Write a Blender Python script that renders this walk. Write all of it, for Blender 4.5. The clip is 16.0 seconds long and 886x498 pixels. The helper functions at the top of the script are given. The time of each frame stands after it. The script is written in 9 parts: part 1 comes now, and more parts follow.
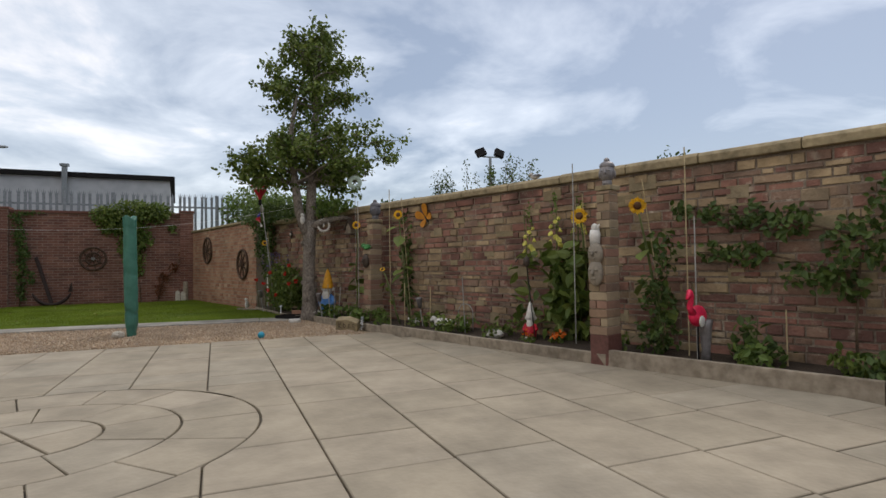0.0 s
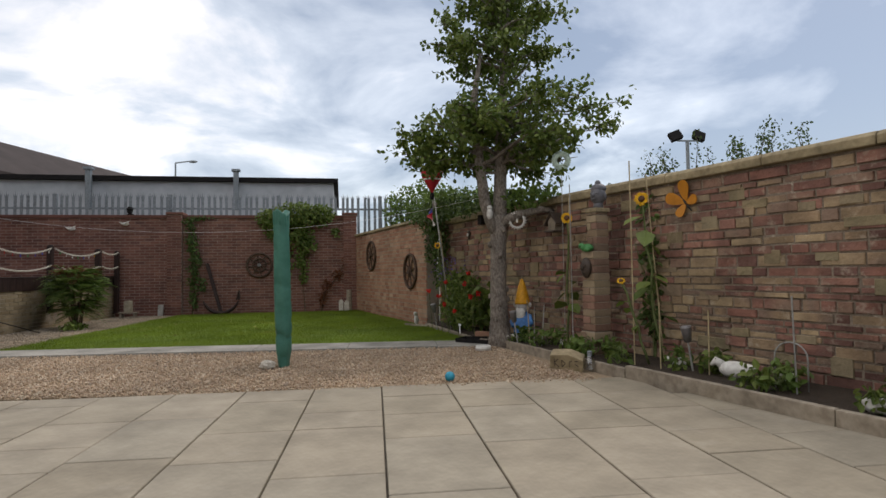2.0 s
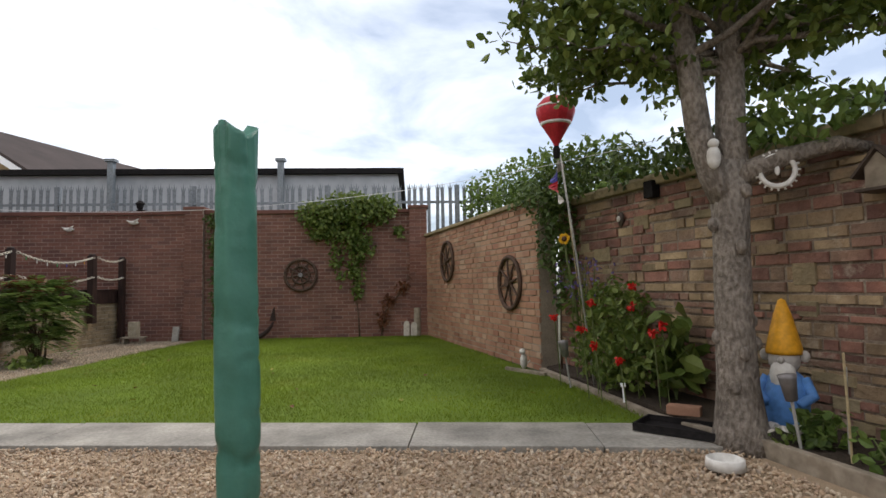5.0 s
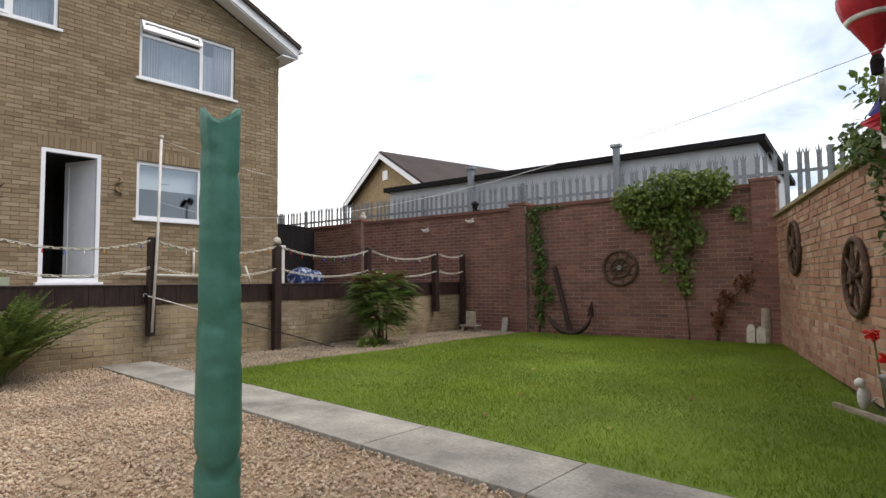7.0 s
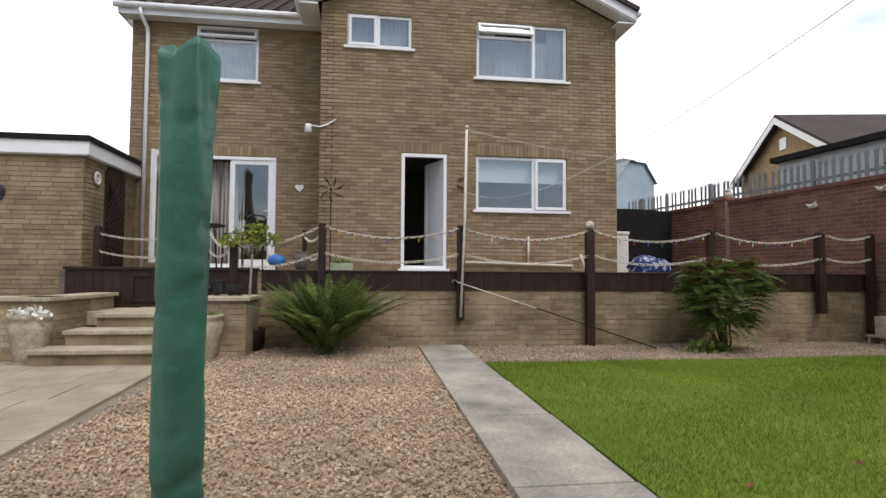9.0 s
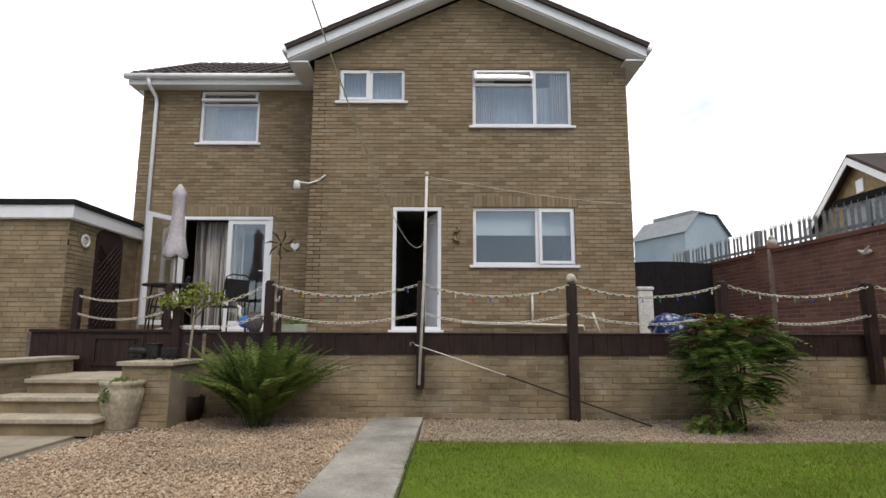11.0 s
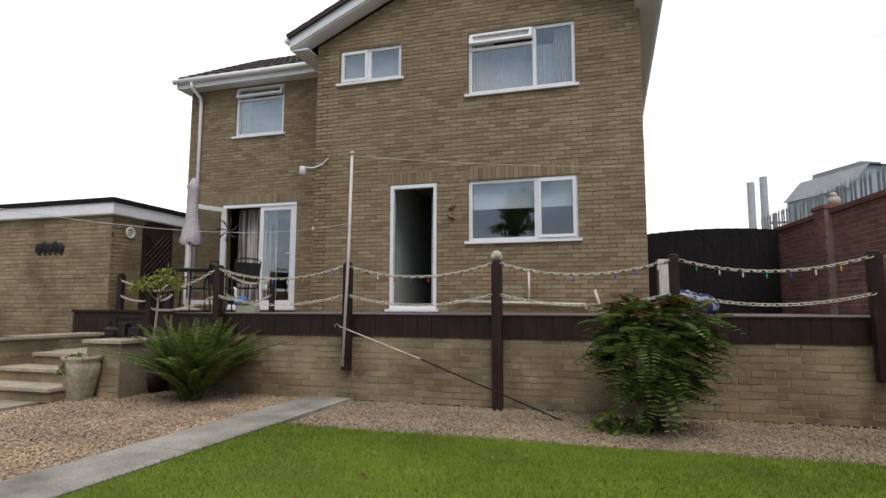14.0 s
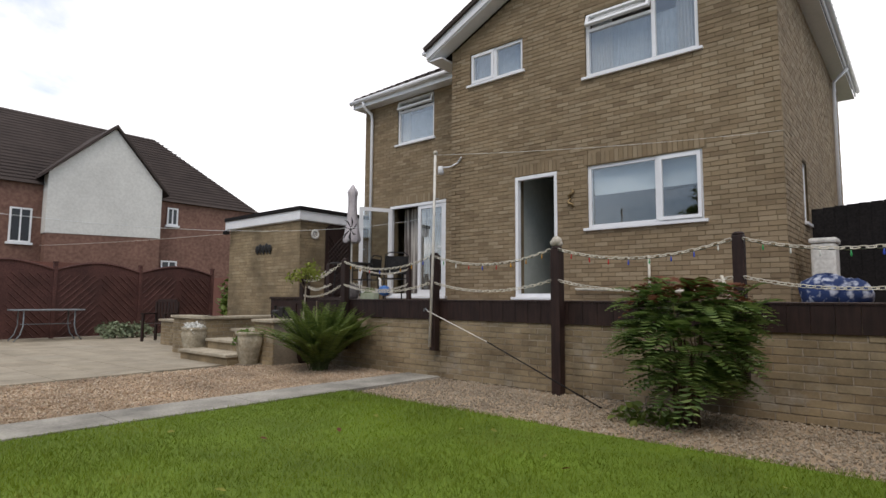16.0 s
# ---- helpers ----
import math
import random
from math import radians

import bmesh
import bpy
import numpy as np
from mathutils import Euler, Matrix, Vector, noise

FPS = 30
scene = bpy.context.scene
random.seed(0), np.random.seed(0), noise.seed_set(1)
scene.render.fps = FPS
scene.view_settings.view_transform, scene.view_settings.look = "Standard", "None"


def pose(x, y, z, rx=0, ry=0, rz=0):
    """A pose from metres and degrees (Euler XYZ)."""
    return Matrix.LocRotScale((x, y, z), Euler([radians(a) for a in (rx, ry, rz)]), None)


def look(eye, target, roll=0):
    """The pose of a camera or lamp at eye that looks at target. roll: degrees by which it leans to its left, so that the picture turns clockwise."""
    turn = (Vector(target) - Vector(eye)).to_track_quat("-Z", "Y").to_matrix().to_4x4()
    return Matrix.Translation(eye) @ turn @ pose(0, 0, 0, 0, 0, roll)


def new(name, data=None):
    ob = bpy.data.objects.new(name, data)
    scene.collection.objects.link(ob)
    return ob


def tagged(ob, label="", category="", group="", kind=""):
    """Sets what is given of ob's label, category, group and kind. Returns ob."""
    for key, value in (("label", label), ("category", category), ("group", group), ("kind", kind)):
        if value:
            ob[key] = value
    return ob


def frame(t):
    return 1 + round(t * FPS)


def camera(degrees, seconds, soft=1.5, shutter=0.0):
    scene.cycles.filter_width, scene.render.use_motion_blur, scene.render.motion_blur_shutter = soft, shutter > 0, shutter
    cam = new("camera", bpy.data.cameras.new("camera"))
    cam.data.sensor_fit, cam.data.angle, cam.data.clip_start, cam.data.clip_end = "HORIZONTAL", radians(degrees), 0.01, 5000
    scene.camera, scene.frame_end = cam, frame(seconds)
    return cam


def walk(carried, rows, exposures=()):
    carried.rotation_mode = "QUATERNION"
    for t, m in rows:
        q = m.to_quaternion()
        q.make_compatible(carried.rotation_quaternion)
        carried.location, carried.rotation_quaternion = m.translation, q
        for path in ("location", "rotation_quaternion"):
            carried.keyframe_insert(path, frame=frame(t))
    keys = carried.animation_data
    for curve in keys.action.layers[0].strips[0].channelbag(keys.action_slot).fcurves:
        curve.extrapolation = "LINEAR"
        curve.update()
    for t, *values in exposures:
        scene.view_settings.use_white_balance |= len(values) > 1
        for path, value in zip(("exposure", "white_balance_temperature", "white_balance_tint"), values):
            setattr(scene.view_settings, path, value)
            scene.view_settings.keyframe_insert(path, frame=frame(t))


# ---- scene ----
cam = camera(76.5, 16.0)
PATH = [
    (0, (0.387, -0.548, 0.928), (1.052, 1.338, 0.982), -0.9),
    (0.5, (0.445, 0.12, 0.94), (0.839, 2.08, 1.002), -0.9),
    (1, (0.379, 0.807, 0.94), (0.652, 2.787, 1.012), -0.9),
    (1.5, (0.253, 1.451, 0.966), (0.416, 3.443, 1.042), -0.7),
    (2, (0.158, 2.12, 0.983), (0.307, 4.112, 1.063), -0.9),
    (2.5, (0.002, 2.777, 0.979), (0.095, 4.773, 1.065), -0.8),
    (3, (-0.11, 3.473, 0.954), (-0.053, 5.47, 1.041), -0.9),
    (3.5, (-0.219, 4.138, 0.974), (-0.222, 6.136, 1.062), -1.1),
    (3.7, (-0.255, 4.398, 0.99), (-0.269, 6.396, 1.086), -1.0),
    (5.8, (0.156, 6.683, 0.991), (-0.173, 8.651, 1.132), -1.2),
    (6, (0.297, 6.798, 0.984), (-0.152, 8.742, 1.127), -1.2),
    (6.3, (0.546, 6.942, 0.979), (-0.093, 8.831, 1.132), -1.0),
    (6.5, (0.714, 7.006, 0.982), (-0.074, 8.837, 1.138), -0.9),
    (7, (0.955, 7.244, 0.992), (-0.388, 8.721, 1.111), -0.6),
    (7.5, (0.907, 7.58, 0.968), (-0.829, 8.569, 1.064), 0.05),
    (8, (0.892, 7.931, 0.962), (-0.994, 8.588, 1.051), 0.25),
    (8.5, (0.86, 8.383, 0.977), (-1.094, 8.799, 1.069), 0.15),
    (9, (0.7, 8.802, 0.953), (-1.278, 9.079, 1.045), 0.35),
    (11.3, (-0.071, 10.635, 0.969), (-2.045, 10.601, 1.289), 0.25),
    (11.5, (-0.156, 10.829, 0.971), (-2.13, 10.781, 1.292), 0.25),
    (12, (-0.338, 11.319, 0.982), (-2.314, 11.249, 1.281), 0.15),
    (12.5, (-0.422, 11.665, 1.018), (-2.397, 11.517, 1.297), 0.15),
    (13, (-0.424, 12.13, 1.054), (-2.37, 11.753, 1.314), 0.15),
    (13.5, (-0.417, 12.6, 1.085), (-2.351, 12.143, 1.315), 0.1),
    (14, (-0.607, 13.078, 1.074), (-2.514, 12.511, 1.284), 0.15),
    (14.5, (-0.901, 13.493, 1.03), (-2.764, 12.793, 1.227), 0.2),
    (15, (-1.139, 13.944, 1.023), (-2.955, 13.133, 1.227), 0.2),
    (15.5, (-1.169, 14.422, 1.02), (-2.851, 13.359, 1.22), 0.25),
    (16, (-1.205, 14.954, 1.004), (-2.716, 13.655, 1.184), 0.4),
]
walk(cam, [(t, look(eye, target, roll)) for t, eye, target, roll in PATH],
     exposures=[(0.0, 0.0, 6850, 14), (2.5, 0.08, 6870, 14), (3.5, 0.25, 6900, 15), (6.0, 0.58, 6900, 15), (9.0, 0.5, 6900, 14), (11.5, 0.33, 6900, 14), (14.0, 0.2, 6850, 14), (16.0, 0.2, 6800, 14)])

# ---- world, sun ----
world = bpy.data.worlds.new("sky")
scene.world = world
world.use_nodes = True
wn, wl = world.node_tree.nodes, world.node_tree.links
wn.clear()


def wnode(kind, **values):
    n = wn.new(kind)
    for key, value in values.items():
        n.inputs[key].default_value = value
    return n


sky = wn.new("ShaderNodeTexSky")
sky.sky_type, sky.sun_disc = "NISHITA", False
sky.sun_elevation, sky.sun_rotation = radians(55), radians(60)
coord = wn.new("ShaderNodeTexCoord")
split = wn.new("ShaderNodeSeparateXYZ")
wl.new(coord.outputs["Generated"], split.inputs[0])


def wmath(op, a, b):
    n = wn.new("ShaderNodeMath")
    n.operation = op
    for i, value in enumerate((a, b)):
        if isinstance(value, (int, float)):
            n.inputs[i].default_value = value
        else:
            wl.new(value, n.inputs[i])
    return n.outputs[0]


# a cloud layer: the direction laid out on a flat ceiling of cloud
lift = wmath("ADD", wmath("ABSOLUTE", split.outputs[2], 0), 0.22)
flat = wn.new("ShaderNodeCombineXYZ")
wl.new(wmath("DIVIDE", split.outputs[0], lift), flat.inputs[0])
wl.new(wmath("DIVIDE", split.outputs[1], lift), flat.inputs[1])
cloud = wnode("ShaderNodeTexNoise", Scale=1.7, Detail=8.0, Roughness=0.55, Distortion=0.35)
wl.new(flat.outputs[0], cloud.inputs["Vector"])
# sky level raised towards the house so that it burns out to white there
toward = wmath("ADD", wmath("MULTIPLY", split.outputs[0], -0.62), wmath("MULTIPLY", split.outputs[1], -0.22))
level = wmath("ADD", wmath("SUBTRACT", wmath("MULTIPLY", cloud.outputs["Fac"], 1.9), 0.47), wmath("MULTIPLY", toward, 0.75))
ramp = wn.new("ShaderNodeValToRGB")
ramp.color_ramp.elements[0].position, ramp.color_ramp.elements[0].color = 0.08, (0.22, 0.28, 0.36, 1)
ramp.color_ramp.elements[1].position, ramp.color_ramp.elements[1].color = 0.72, (1.08, 1.06, 1.03, 1)
mid = ramp.color_ramp.elements.new(0.46)
mid.color = (0.585, 0.655, 0.72, 1)
wl.new(level, ramp.inputs[0])
dim = wn.new("ShaderNodeMix")
dim.data_type = "RGBA"
dim.inputs["Factor"].default_value = 0.05
wl.new(ramp.outputs[0], dim.inputs["A"])
wl.new(sky.outputs[0], dim.inputs["B"])
back = wnode("ShaderNodeBackground", Strength=1.0)
gain = wn.new("ShaderNodeVectorMath")
gain.operation = "SCALE"
gain.inputs["Scale"].default_value = 1.0
wl.new(dim.outputs["Result"], gain.inputs[0])
wl.new(gain.outputs[0], back.inputs["Color"])
wout = wn.new("ShaderNodeOutputWorld")
wl.new(back.outputs[0], wout.inputs[0])

sun_data = bpy.data.lights.new("sun", "SUN")
sun_data.energy, sun_data.angle, sun_data.color = 1.5, radians(40), (1.0, 0.96, 0.9)
sun = new("sun", sun_data)
sun.matrix_world = look((0, 0, 30), (-0.55, -0.30, 29.1))


# ---- materials ----
def surf(name, c1, c2, rough=0.85, fine=40.0, large=2.5, stain=0.25, bump=0.25, depth=0.004, palette=None, mixin=0.6, zone=0.0, metallic=0.0,
         ramp=(0.35, 0.65), spec=0.3, stretch=None, see=0.0, bloom=None):
    """A surface with fine grain, large stains, relief and, with a palette, a colour of its own for each piece."""
    m = bpy.data.materials.new(name)
    m.use_nodes = True
    nt = m.node_tree
    n, l = nt.nodes, nt.links
    b = n["Principled BSDF"]
    b.inputs["Roughness"].default_value, b.inputs["Metallic"].default_value = rough, metallic
    b.inputs["Specular IOR Level"].default_value = spec
    geo = n.new("ShaderNodeNewGeometry")
    place = geo.outputs["Position"]
    if stretch:
        mp = n.new("ShaderNodeMapping")
        mp.inputs["Scale"].default_value = stretch
        l.new(place, mp.inputs[0])
        place = mp.outputs[0]
    grain = n.new("ShaderNodeTexNoise")
    grain.inputs["Scale"].default_value, grain.inputs["Detail"].default_value = fine, 4
    l.new(place, grain.inputs["Vector"])
    blot = n.new("ShaderNodeTexNoise")
    blot.inputs["Scale"].default_value, blot.inputs["Detail"].default_value, blot.inputs["Roughness"].default_value = large, 5, 0.65
    l.new(geo.outputs["Position"], blot.inputs["Vector"])
    r = n.new("ShaderNodeValToRGB")
    r.color_ramp.elements[0].position, r.color_ramp.elements[1].position = ramp
    r.color_ramp.elements[0].color, r.color_ramp.elements[1].color = (*c1, 1), (*c2, 1)
    l.new(grain.outputs["Fac"], r.inputs[0])
    colour = r.outputs[0]
    if palette:
        info = n.new("ShaderNodeObjectInfo")
        add = n.new("ShaderNodeMath")
        add.operation = "ADD"
        l.new(info.outputs["Random"], add.inputs[0])
        l.new(geo.outputs["Random Per Island"], add.inputs[1])
        frac = n.new("ShaderNodeMath")
        frac.operation = "FRACT"
        l.new(add.outputs[0], frac.inputs[0])
        which = frac.outputs[0]
        if zone:
            patch = n.new("ShaderNodeTexNoise")
            patch.inputs["Scale"].default_value, patch.inputs["Detail"].default_value = 0.9, 2
            l.new(geo.outputs["Position"], patch.inputs["Vector"])
            za = n.new("ShaderNodeMath")
            za.operation = "MULTIPLY_ADD"
            za.inputs[1].default_value, za.inputs[2].default_value = zone * 3.2, -zone * 1.6
            l.new(patch.outputs["Fac"], za.inputs[0])
            zb = n.new("ShaderNodeMath")
            zb.operation = "ADD"
            zb.use_clamp = True
            l.new(frac.outputs[0], zb.inputs[0])
            l.new(za.outputs[0], zb.inputs[1])
            which = zb.outputs[0]
        pr = n.new("ShaderNodeValToRGB")
        pr.color_ramp.interpolation = "LINEAR"
        e = pr.color_ramp.elements
        while len(e) < len(palette):
            e.new(0.5)
        for i, c in enumerate(palette):
            e[i].position, e[i].color = i / (len(palette) - 1), (*c, 1)
        l.new(which, pr.inputs[0])
        mx = n.new("ShaderNodeMix")
        mx.data_type = "RGBA"
        mx.inputs["Factor"].default_value = mixin
        l.new(colour, mx.inputs["A"])
        l.new(pr.outputs[0], mx.inputs["B"])
        colour = mx.outputs["Result"]
    sr = n.new("ShaderNodeMapRange")
    sr.inputs["From Min"].default_value, sr.inputs["From Max"].default_value = 0.35, 0.7
    sr.inputs["To Min"].default_value, sr.inputs["To Max"].default_value = 1.0 + stain * 0.3, 1.0 - stain
    l.new(blot.outputs["Fac"], sr.inputs["Value"])
    if bloom:
        # pale or coloured patches with an edge of their own: colour, scale, threshold, amount
        bc, bs_, bt, ba_ = bloom
        bn = n.new("ShaderNodeTexNoise")
        bn.inputs["Scale"].default_value, bn.inputs["Detail"].default_value, bn.inputs["Roughness"].default_value = bs_, 6, 0.7
        off = n.new("ShaderNodeVectorMath")
        off.inputs[1].default_value = (7.3, 2.9, 5.1)
        l.new(geo.outputs["Position"], off.inputs[0])
        l.new(off.outputs[0], bn.inputs["Vector"])
        bm_ = n.new("ShaderNodeMapRange")
        bm_.inputs["From Min"].default_value, bm_.inputs["From Max"].default_value, bm_.inputs["To Max"].default_value = bt, bt + 0.12, ba_
        l.new(bn.outputs["Fac"], bm_.inputs["Value"])
        bx_ = n.new("ShaderNodeMix")
        bx_.data_type = "RGBA"
        bx_.inputs["B"].default_value = (*bc, 1)
        l.new(bm_.outputs[0], bx_.inputs["Factor"])
        l.new(colour, bx_.inputs["A"])
        colour = bx_.outputs["Result"]
    vm = n.new("ShaderNodeVectorMath")
    vm.operation = "SCALE"
    l.new(colour, vm.inputs[0])
    l.new(sr.outputs[0], vm.inputs["Scale"])
    l.new(vm.outputs[0], b.inputs["Base Color"])
    if bump:
        bp = n.new("ShaderNodeBump")
        bp.inputs["Strength"].default_value, bp.inputs["Distance"].default_value = bump, depth
        l.new(grain.outputs["Fac"], bp.inputs["Height"])
        l.new(bp.outputs[0], b.inputs["Normal"])
    if see:
        tr = n.new("ShaderNodeBsdfTranslucent")
        l.new(vm.outputs[0], tr.inputs["Color"])
        ms = n.new("ShaderNodeMixShader")
        ms.inputs[0].default_value = see
        l.new(b.outputs[0], ms.inputs[1])
        l.new(tr.outputs[0], ms.inputs[2])
        l.new(ms.outputs[0], n["Material Output"].inputs["Surface"])
    return m


def glass_pane(name, mirror, tint=(0.94, 0.97, 0.98)):
    m = bpy.data.materials.new(name)
    m.use_nodes = True
    n, l = m.node_tree.nodes, m.node_tree.links
    n.clear()
    clear = n.new("ShaderNodeBsdfTransparent")
    clear.inputs[0].default_value = (*tint, 1)
    gloss = n.new("ShaderNodeBsdfGlossy")
    gloss.inputs["Roughness"].default_value = 0.015
    facing = n.new("ShaderNodeLayerWeight")
    facing.inputs["Blend"].default_value = 0.35
    fres = n.new("ShaderNodeMath")
    fres.operation = "MULTIPLY_ADD"
    fres.inputs[1].default_value, fres.inputs[2].default_value = 0.6, mirror
    l.new(facing.outputs["Facing"], fres.inputs[0])
    mix = n.new("ShaderNodeMixShader")
    l.new(fres.outputs[0], mix.inputs[0])
    l.new(clear.outputs[0], mix.inputs[1])
    l.new(gloss.outputs[0], mix.inputs[2])
    out = n.new("ShaderNodeOutputMaterial")
    l.new(mix.outputs[0], out.inputs[0])
    return m


BUFF = [(0.185, 0.131, 0.0792), (0.249, 0.185, 0.11), (0.308, 0.234, 0.145), (0.224, 0.16, 0.095), (0.336, 0.266, 0.174), (0.258, 0.195, 0.121)]
RED = [(0.135, 0.055, 0.0432), (0.225, 0.099, 0.072), (0.27, 0.138, 0.102), (0.18, 0.077, 0.0576), (0.108, 0.0572, 0.0528), (0.243, 0.11, 0.078)]
OLD = [(0.161, 0.0812, 0.0653), (0.31, 0.144, 0.106), (0.203, 0.104, 0.0816), (0.353, 0.178, 0.13), (0.246, 0.124, 0.096), (0.289, 0.178, 0.125), (0.235, 0.163, 0.12), (0.353, 0.247, 0.149), (0.3, 0.218, 0.134), (0.449, 0.337, 0.202), (0.385, 0.287, 0.168)]
PINK = [(0.33, 0.165, 0.105), (0.4, 0.22, 0.14), (0.29, 0.13, 0.085), (0.46, 0.29, 0.19), (0.36, 0.19, 0.125), (0.5, 0.36, 0.25)]
mat_house = surf("buff_brick", (0.22, 0.163, 0.092), (0.28, 0.21, 0.125), palette=BUFF, mixin=0.8, fine=55, large=1.1, stain=0.22)
mat_retain = surf("weathered_buff_brick", (0.22, 0.17, 0.10), (0.31, 0.25, 0.155), palette=[(c[0] * 1.2, c[1] * 1.22, c[2] * 1.2) for c in BUFF], fine=40, large=1.3, stain=0.62, bloom=((0.46, 0.43, 0.37), 1.6, 0.55, 0.65))
mat_annex = surf("yellow_stone_brick", (0.23, 0.18, 0.11), (0.31, 0.245, 0.155), palette=[(c[0] * 1.1, c[1] * 1.1, c[2] * 1.05) for c in BUFF], fine=30, large=1.2, stain=0.55)
mat_red = surf("red_brick", (0.17, 0.077, 0.058), (0.235, 0.115, 0.085), palette=RED, fine=60, large=1.5, stain=0.3)
mat_old = surf("old_brick_and_stone", (0.18, 0.125, 0.09), (0.27, 0.2, 0.14), palette=OLD, mixin=0.94, zone=0.6, fine=26, large=2.2, stain=0.55, bump=0.9, depth=0.014, bloom=((0.5, 0.43, 0.33), 6.0, 0.56, 0.6))
mat_pink = surf("orange_pink_brick", (0.32, 0.17, 0.11), (0.42, 0.25, 0.165), palette=PINK, mixin=0.75, fine=50, large=1.5, stain=0.25, bump=0.4)
mat_mortar = surf("lime_mortar", (0.27, 0.225, 0.175), (0.38, 0.325, 0.25), fine=90, large=3, stain=0.3)
mat_mortar_old = surf("crumbling_lime_mortar", (0.19, 0.15, 0.115), (0.28, 0.23, 0.175), fine=60, large=3, stain=0.4, bloom=((0.58, 0.52, 0.42), 9.0, 0.57, 0.7))
mat_mortar_dark = surf("buff_mortar", (0.17, 0.13, 0.075), (0.22, 0.17, 0.10), fine=90, large=3, stain=0.3)
mat_mortar_red = surf("red_grey_mortar", (0.27, 0.19, 0.155), (0.36, 0.26, 0.215), fine=90, large=3, stain=0.3)
mat_coping = surf("lichened_sandstone_coping", (0.27, 0.22, 0.13), (0.38, 0.31, 0.19), fine=18, large=3, stain=0.4, bump=0.5, depth=0.01)
mat_slab = surf("sandstone_paving", (0.29, 0.25, 0.185), (0.35, 0.305, 0.23), palette=[(0.28, 0.24, 0.175), (0.33, 0.285, 0.215), (0.305, 0.265, 0.195), (0.36, 0.31, 0.235), (0.3, 0.27, 0.21)], mixin=0.6, fine=35, large=2.2, stain=0.3, rough=0.75, bloom=((0.4, 0.36, 0.29), 3.0, 0.6, 0.4))
mat_joint = surf("sandy_joint", (0.17, 0.145, 0.105), (0.25, 0.215, 0.165), fine=80, large=5, stain=0.3)
mat_concrete = surf("worn_concrete", (0.27, 0.255, 0.22), (0.36, 0.34, 0.295), fine=45, large=1.6, stain=0.5, bloom=((0.43, 0.4, 0.34), 2.6, 0.55, 0.5))
mat_gravel = surf("flint_gravel", (0.4, 0.29, 0.19), (0.5, 0.385, 0.265), palette=[(0.29, 0.2, 0.135), (0.48, 0.345, 0.22), (0.56, 0.45, 0.32), (0.38, 0.26, 0.175), (0.64, 0.55, 0.42), (0.45, 0.31, 0.205), (0.34, 0.29, 0.24)], mixin=0.7, fine=120, large=1.2, stain=0.35, rough=0.7)
mat_gravel_pale = surf("pale_gravel", (0.27, 0.22, 0.155), (0.37, 0.31, 0.23), palette=[(0.19, 0.145, 0.1), (0.35, 0.29, 0.21), (0.43, 0.365, 0.28), (0.26, 0.205, 0.145), (0.5, 0.44, 0.35)], mixin=0.72, fine=120, large=1.4, stain=0.4, rough=0.7)
mat_grit = surf("gravel_bed", (0.29, 0.21, 0.135), (0.43, 0.33, 0.22), fine=150, large=2, stain=0.25, bump=0.6, depth=0.012)
mat_soil = surf("dark_soil", (0.035, 0.026, 0.018), (0.075, 0.056, 0.04), fine=60, large=4, stain=0.4, bump=0.8, depth=0.02)
mat_turf = surf("turf", (0.085, 0.145, 0.01), (0.135, 0.2, 0.016), fine=70, large=1.1, stain=0.35, bump=0.5, depth=0.01)
mat_land = surf("rough_ground", (0.08, 0.085, 0.05), (0.14, 0.13, 0.085), fine=6, large=0.2, stain=0.3)
mat_brown = surf("dark_brown_stain", (0.022, 0.012, 0.010), (0.040, 0.021, 0.017), fine=30, large=4, stain=0.3, rough=0.55, stretch=(1, 1, 0.15))
mat_deck = surf("greyed_decking", (0.15, 0.115, 0.105), (0.22, 0.18, 0.16), fine=30, large=3, stain=0.3, rough=0.7)
mat_fence = surf("red_brown_fence_stain", (0.075, 0.03, 0.025), (0.12, 0.052, 0.042), fine=30, large=2, stain=0.35, rough=0.7)
mat_white = surf("white_upvc", (0.78, 0.79, 0.8), (0.82, 0.83, 0.84), fine=10, large=2, stain=0.05, bump=0, rough=0.35, spec=0.5)
mat_white_old = surf("aged_white_paint", (0.62, 0.6, 0.55), (0.76, 0.75, 0.7), fine=25, large=5, stain=0.2, rough=0.6)
mat_galv = surf("galvanised_steel", (0.2, 0.225, 0.24), (0.29, 0.32, 0.34), fine=25, large=2, stain=0.2, bump=0.05, metallic=0.25, rough=0.55)
mat_black = surf("black_stain", (0.012, 0.011, 0.011), (0.022, 0.02, 0.02), fine=30, large=3, stain=0.2, rough=0.8, spec=0.12)
mat_tile = surf("brown_roof_tile", (0.045, 0.034, 0.03), (0.075, 0.057, 0.05), palette=[(0.04, 0.03, 0.027), (0.07, 0.052, 0.046), (0.055, 0.042, 0.038)], fine=40, large=1, stain=0.3)
mat_room = surf("dim_room_wall", (0.22, 0.21, 0.19), (0.28, 0.27, 0.25), fine=8, large=1, stain=0.1, bump=0)
mat_curtain = surf("pale_curtain", (0.6, 0.6, 0.58), (0.7, 0.7, 0.68), fine=20, large=3, stain=0.1, bump=0, see=0.3)
mat_pane = glass_pane("window_glass", 0.12)


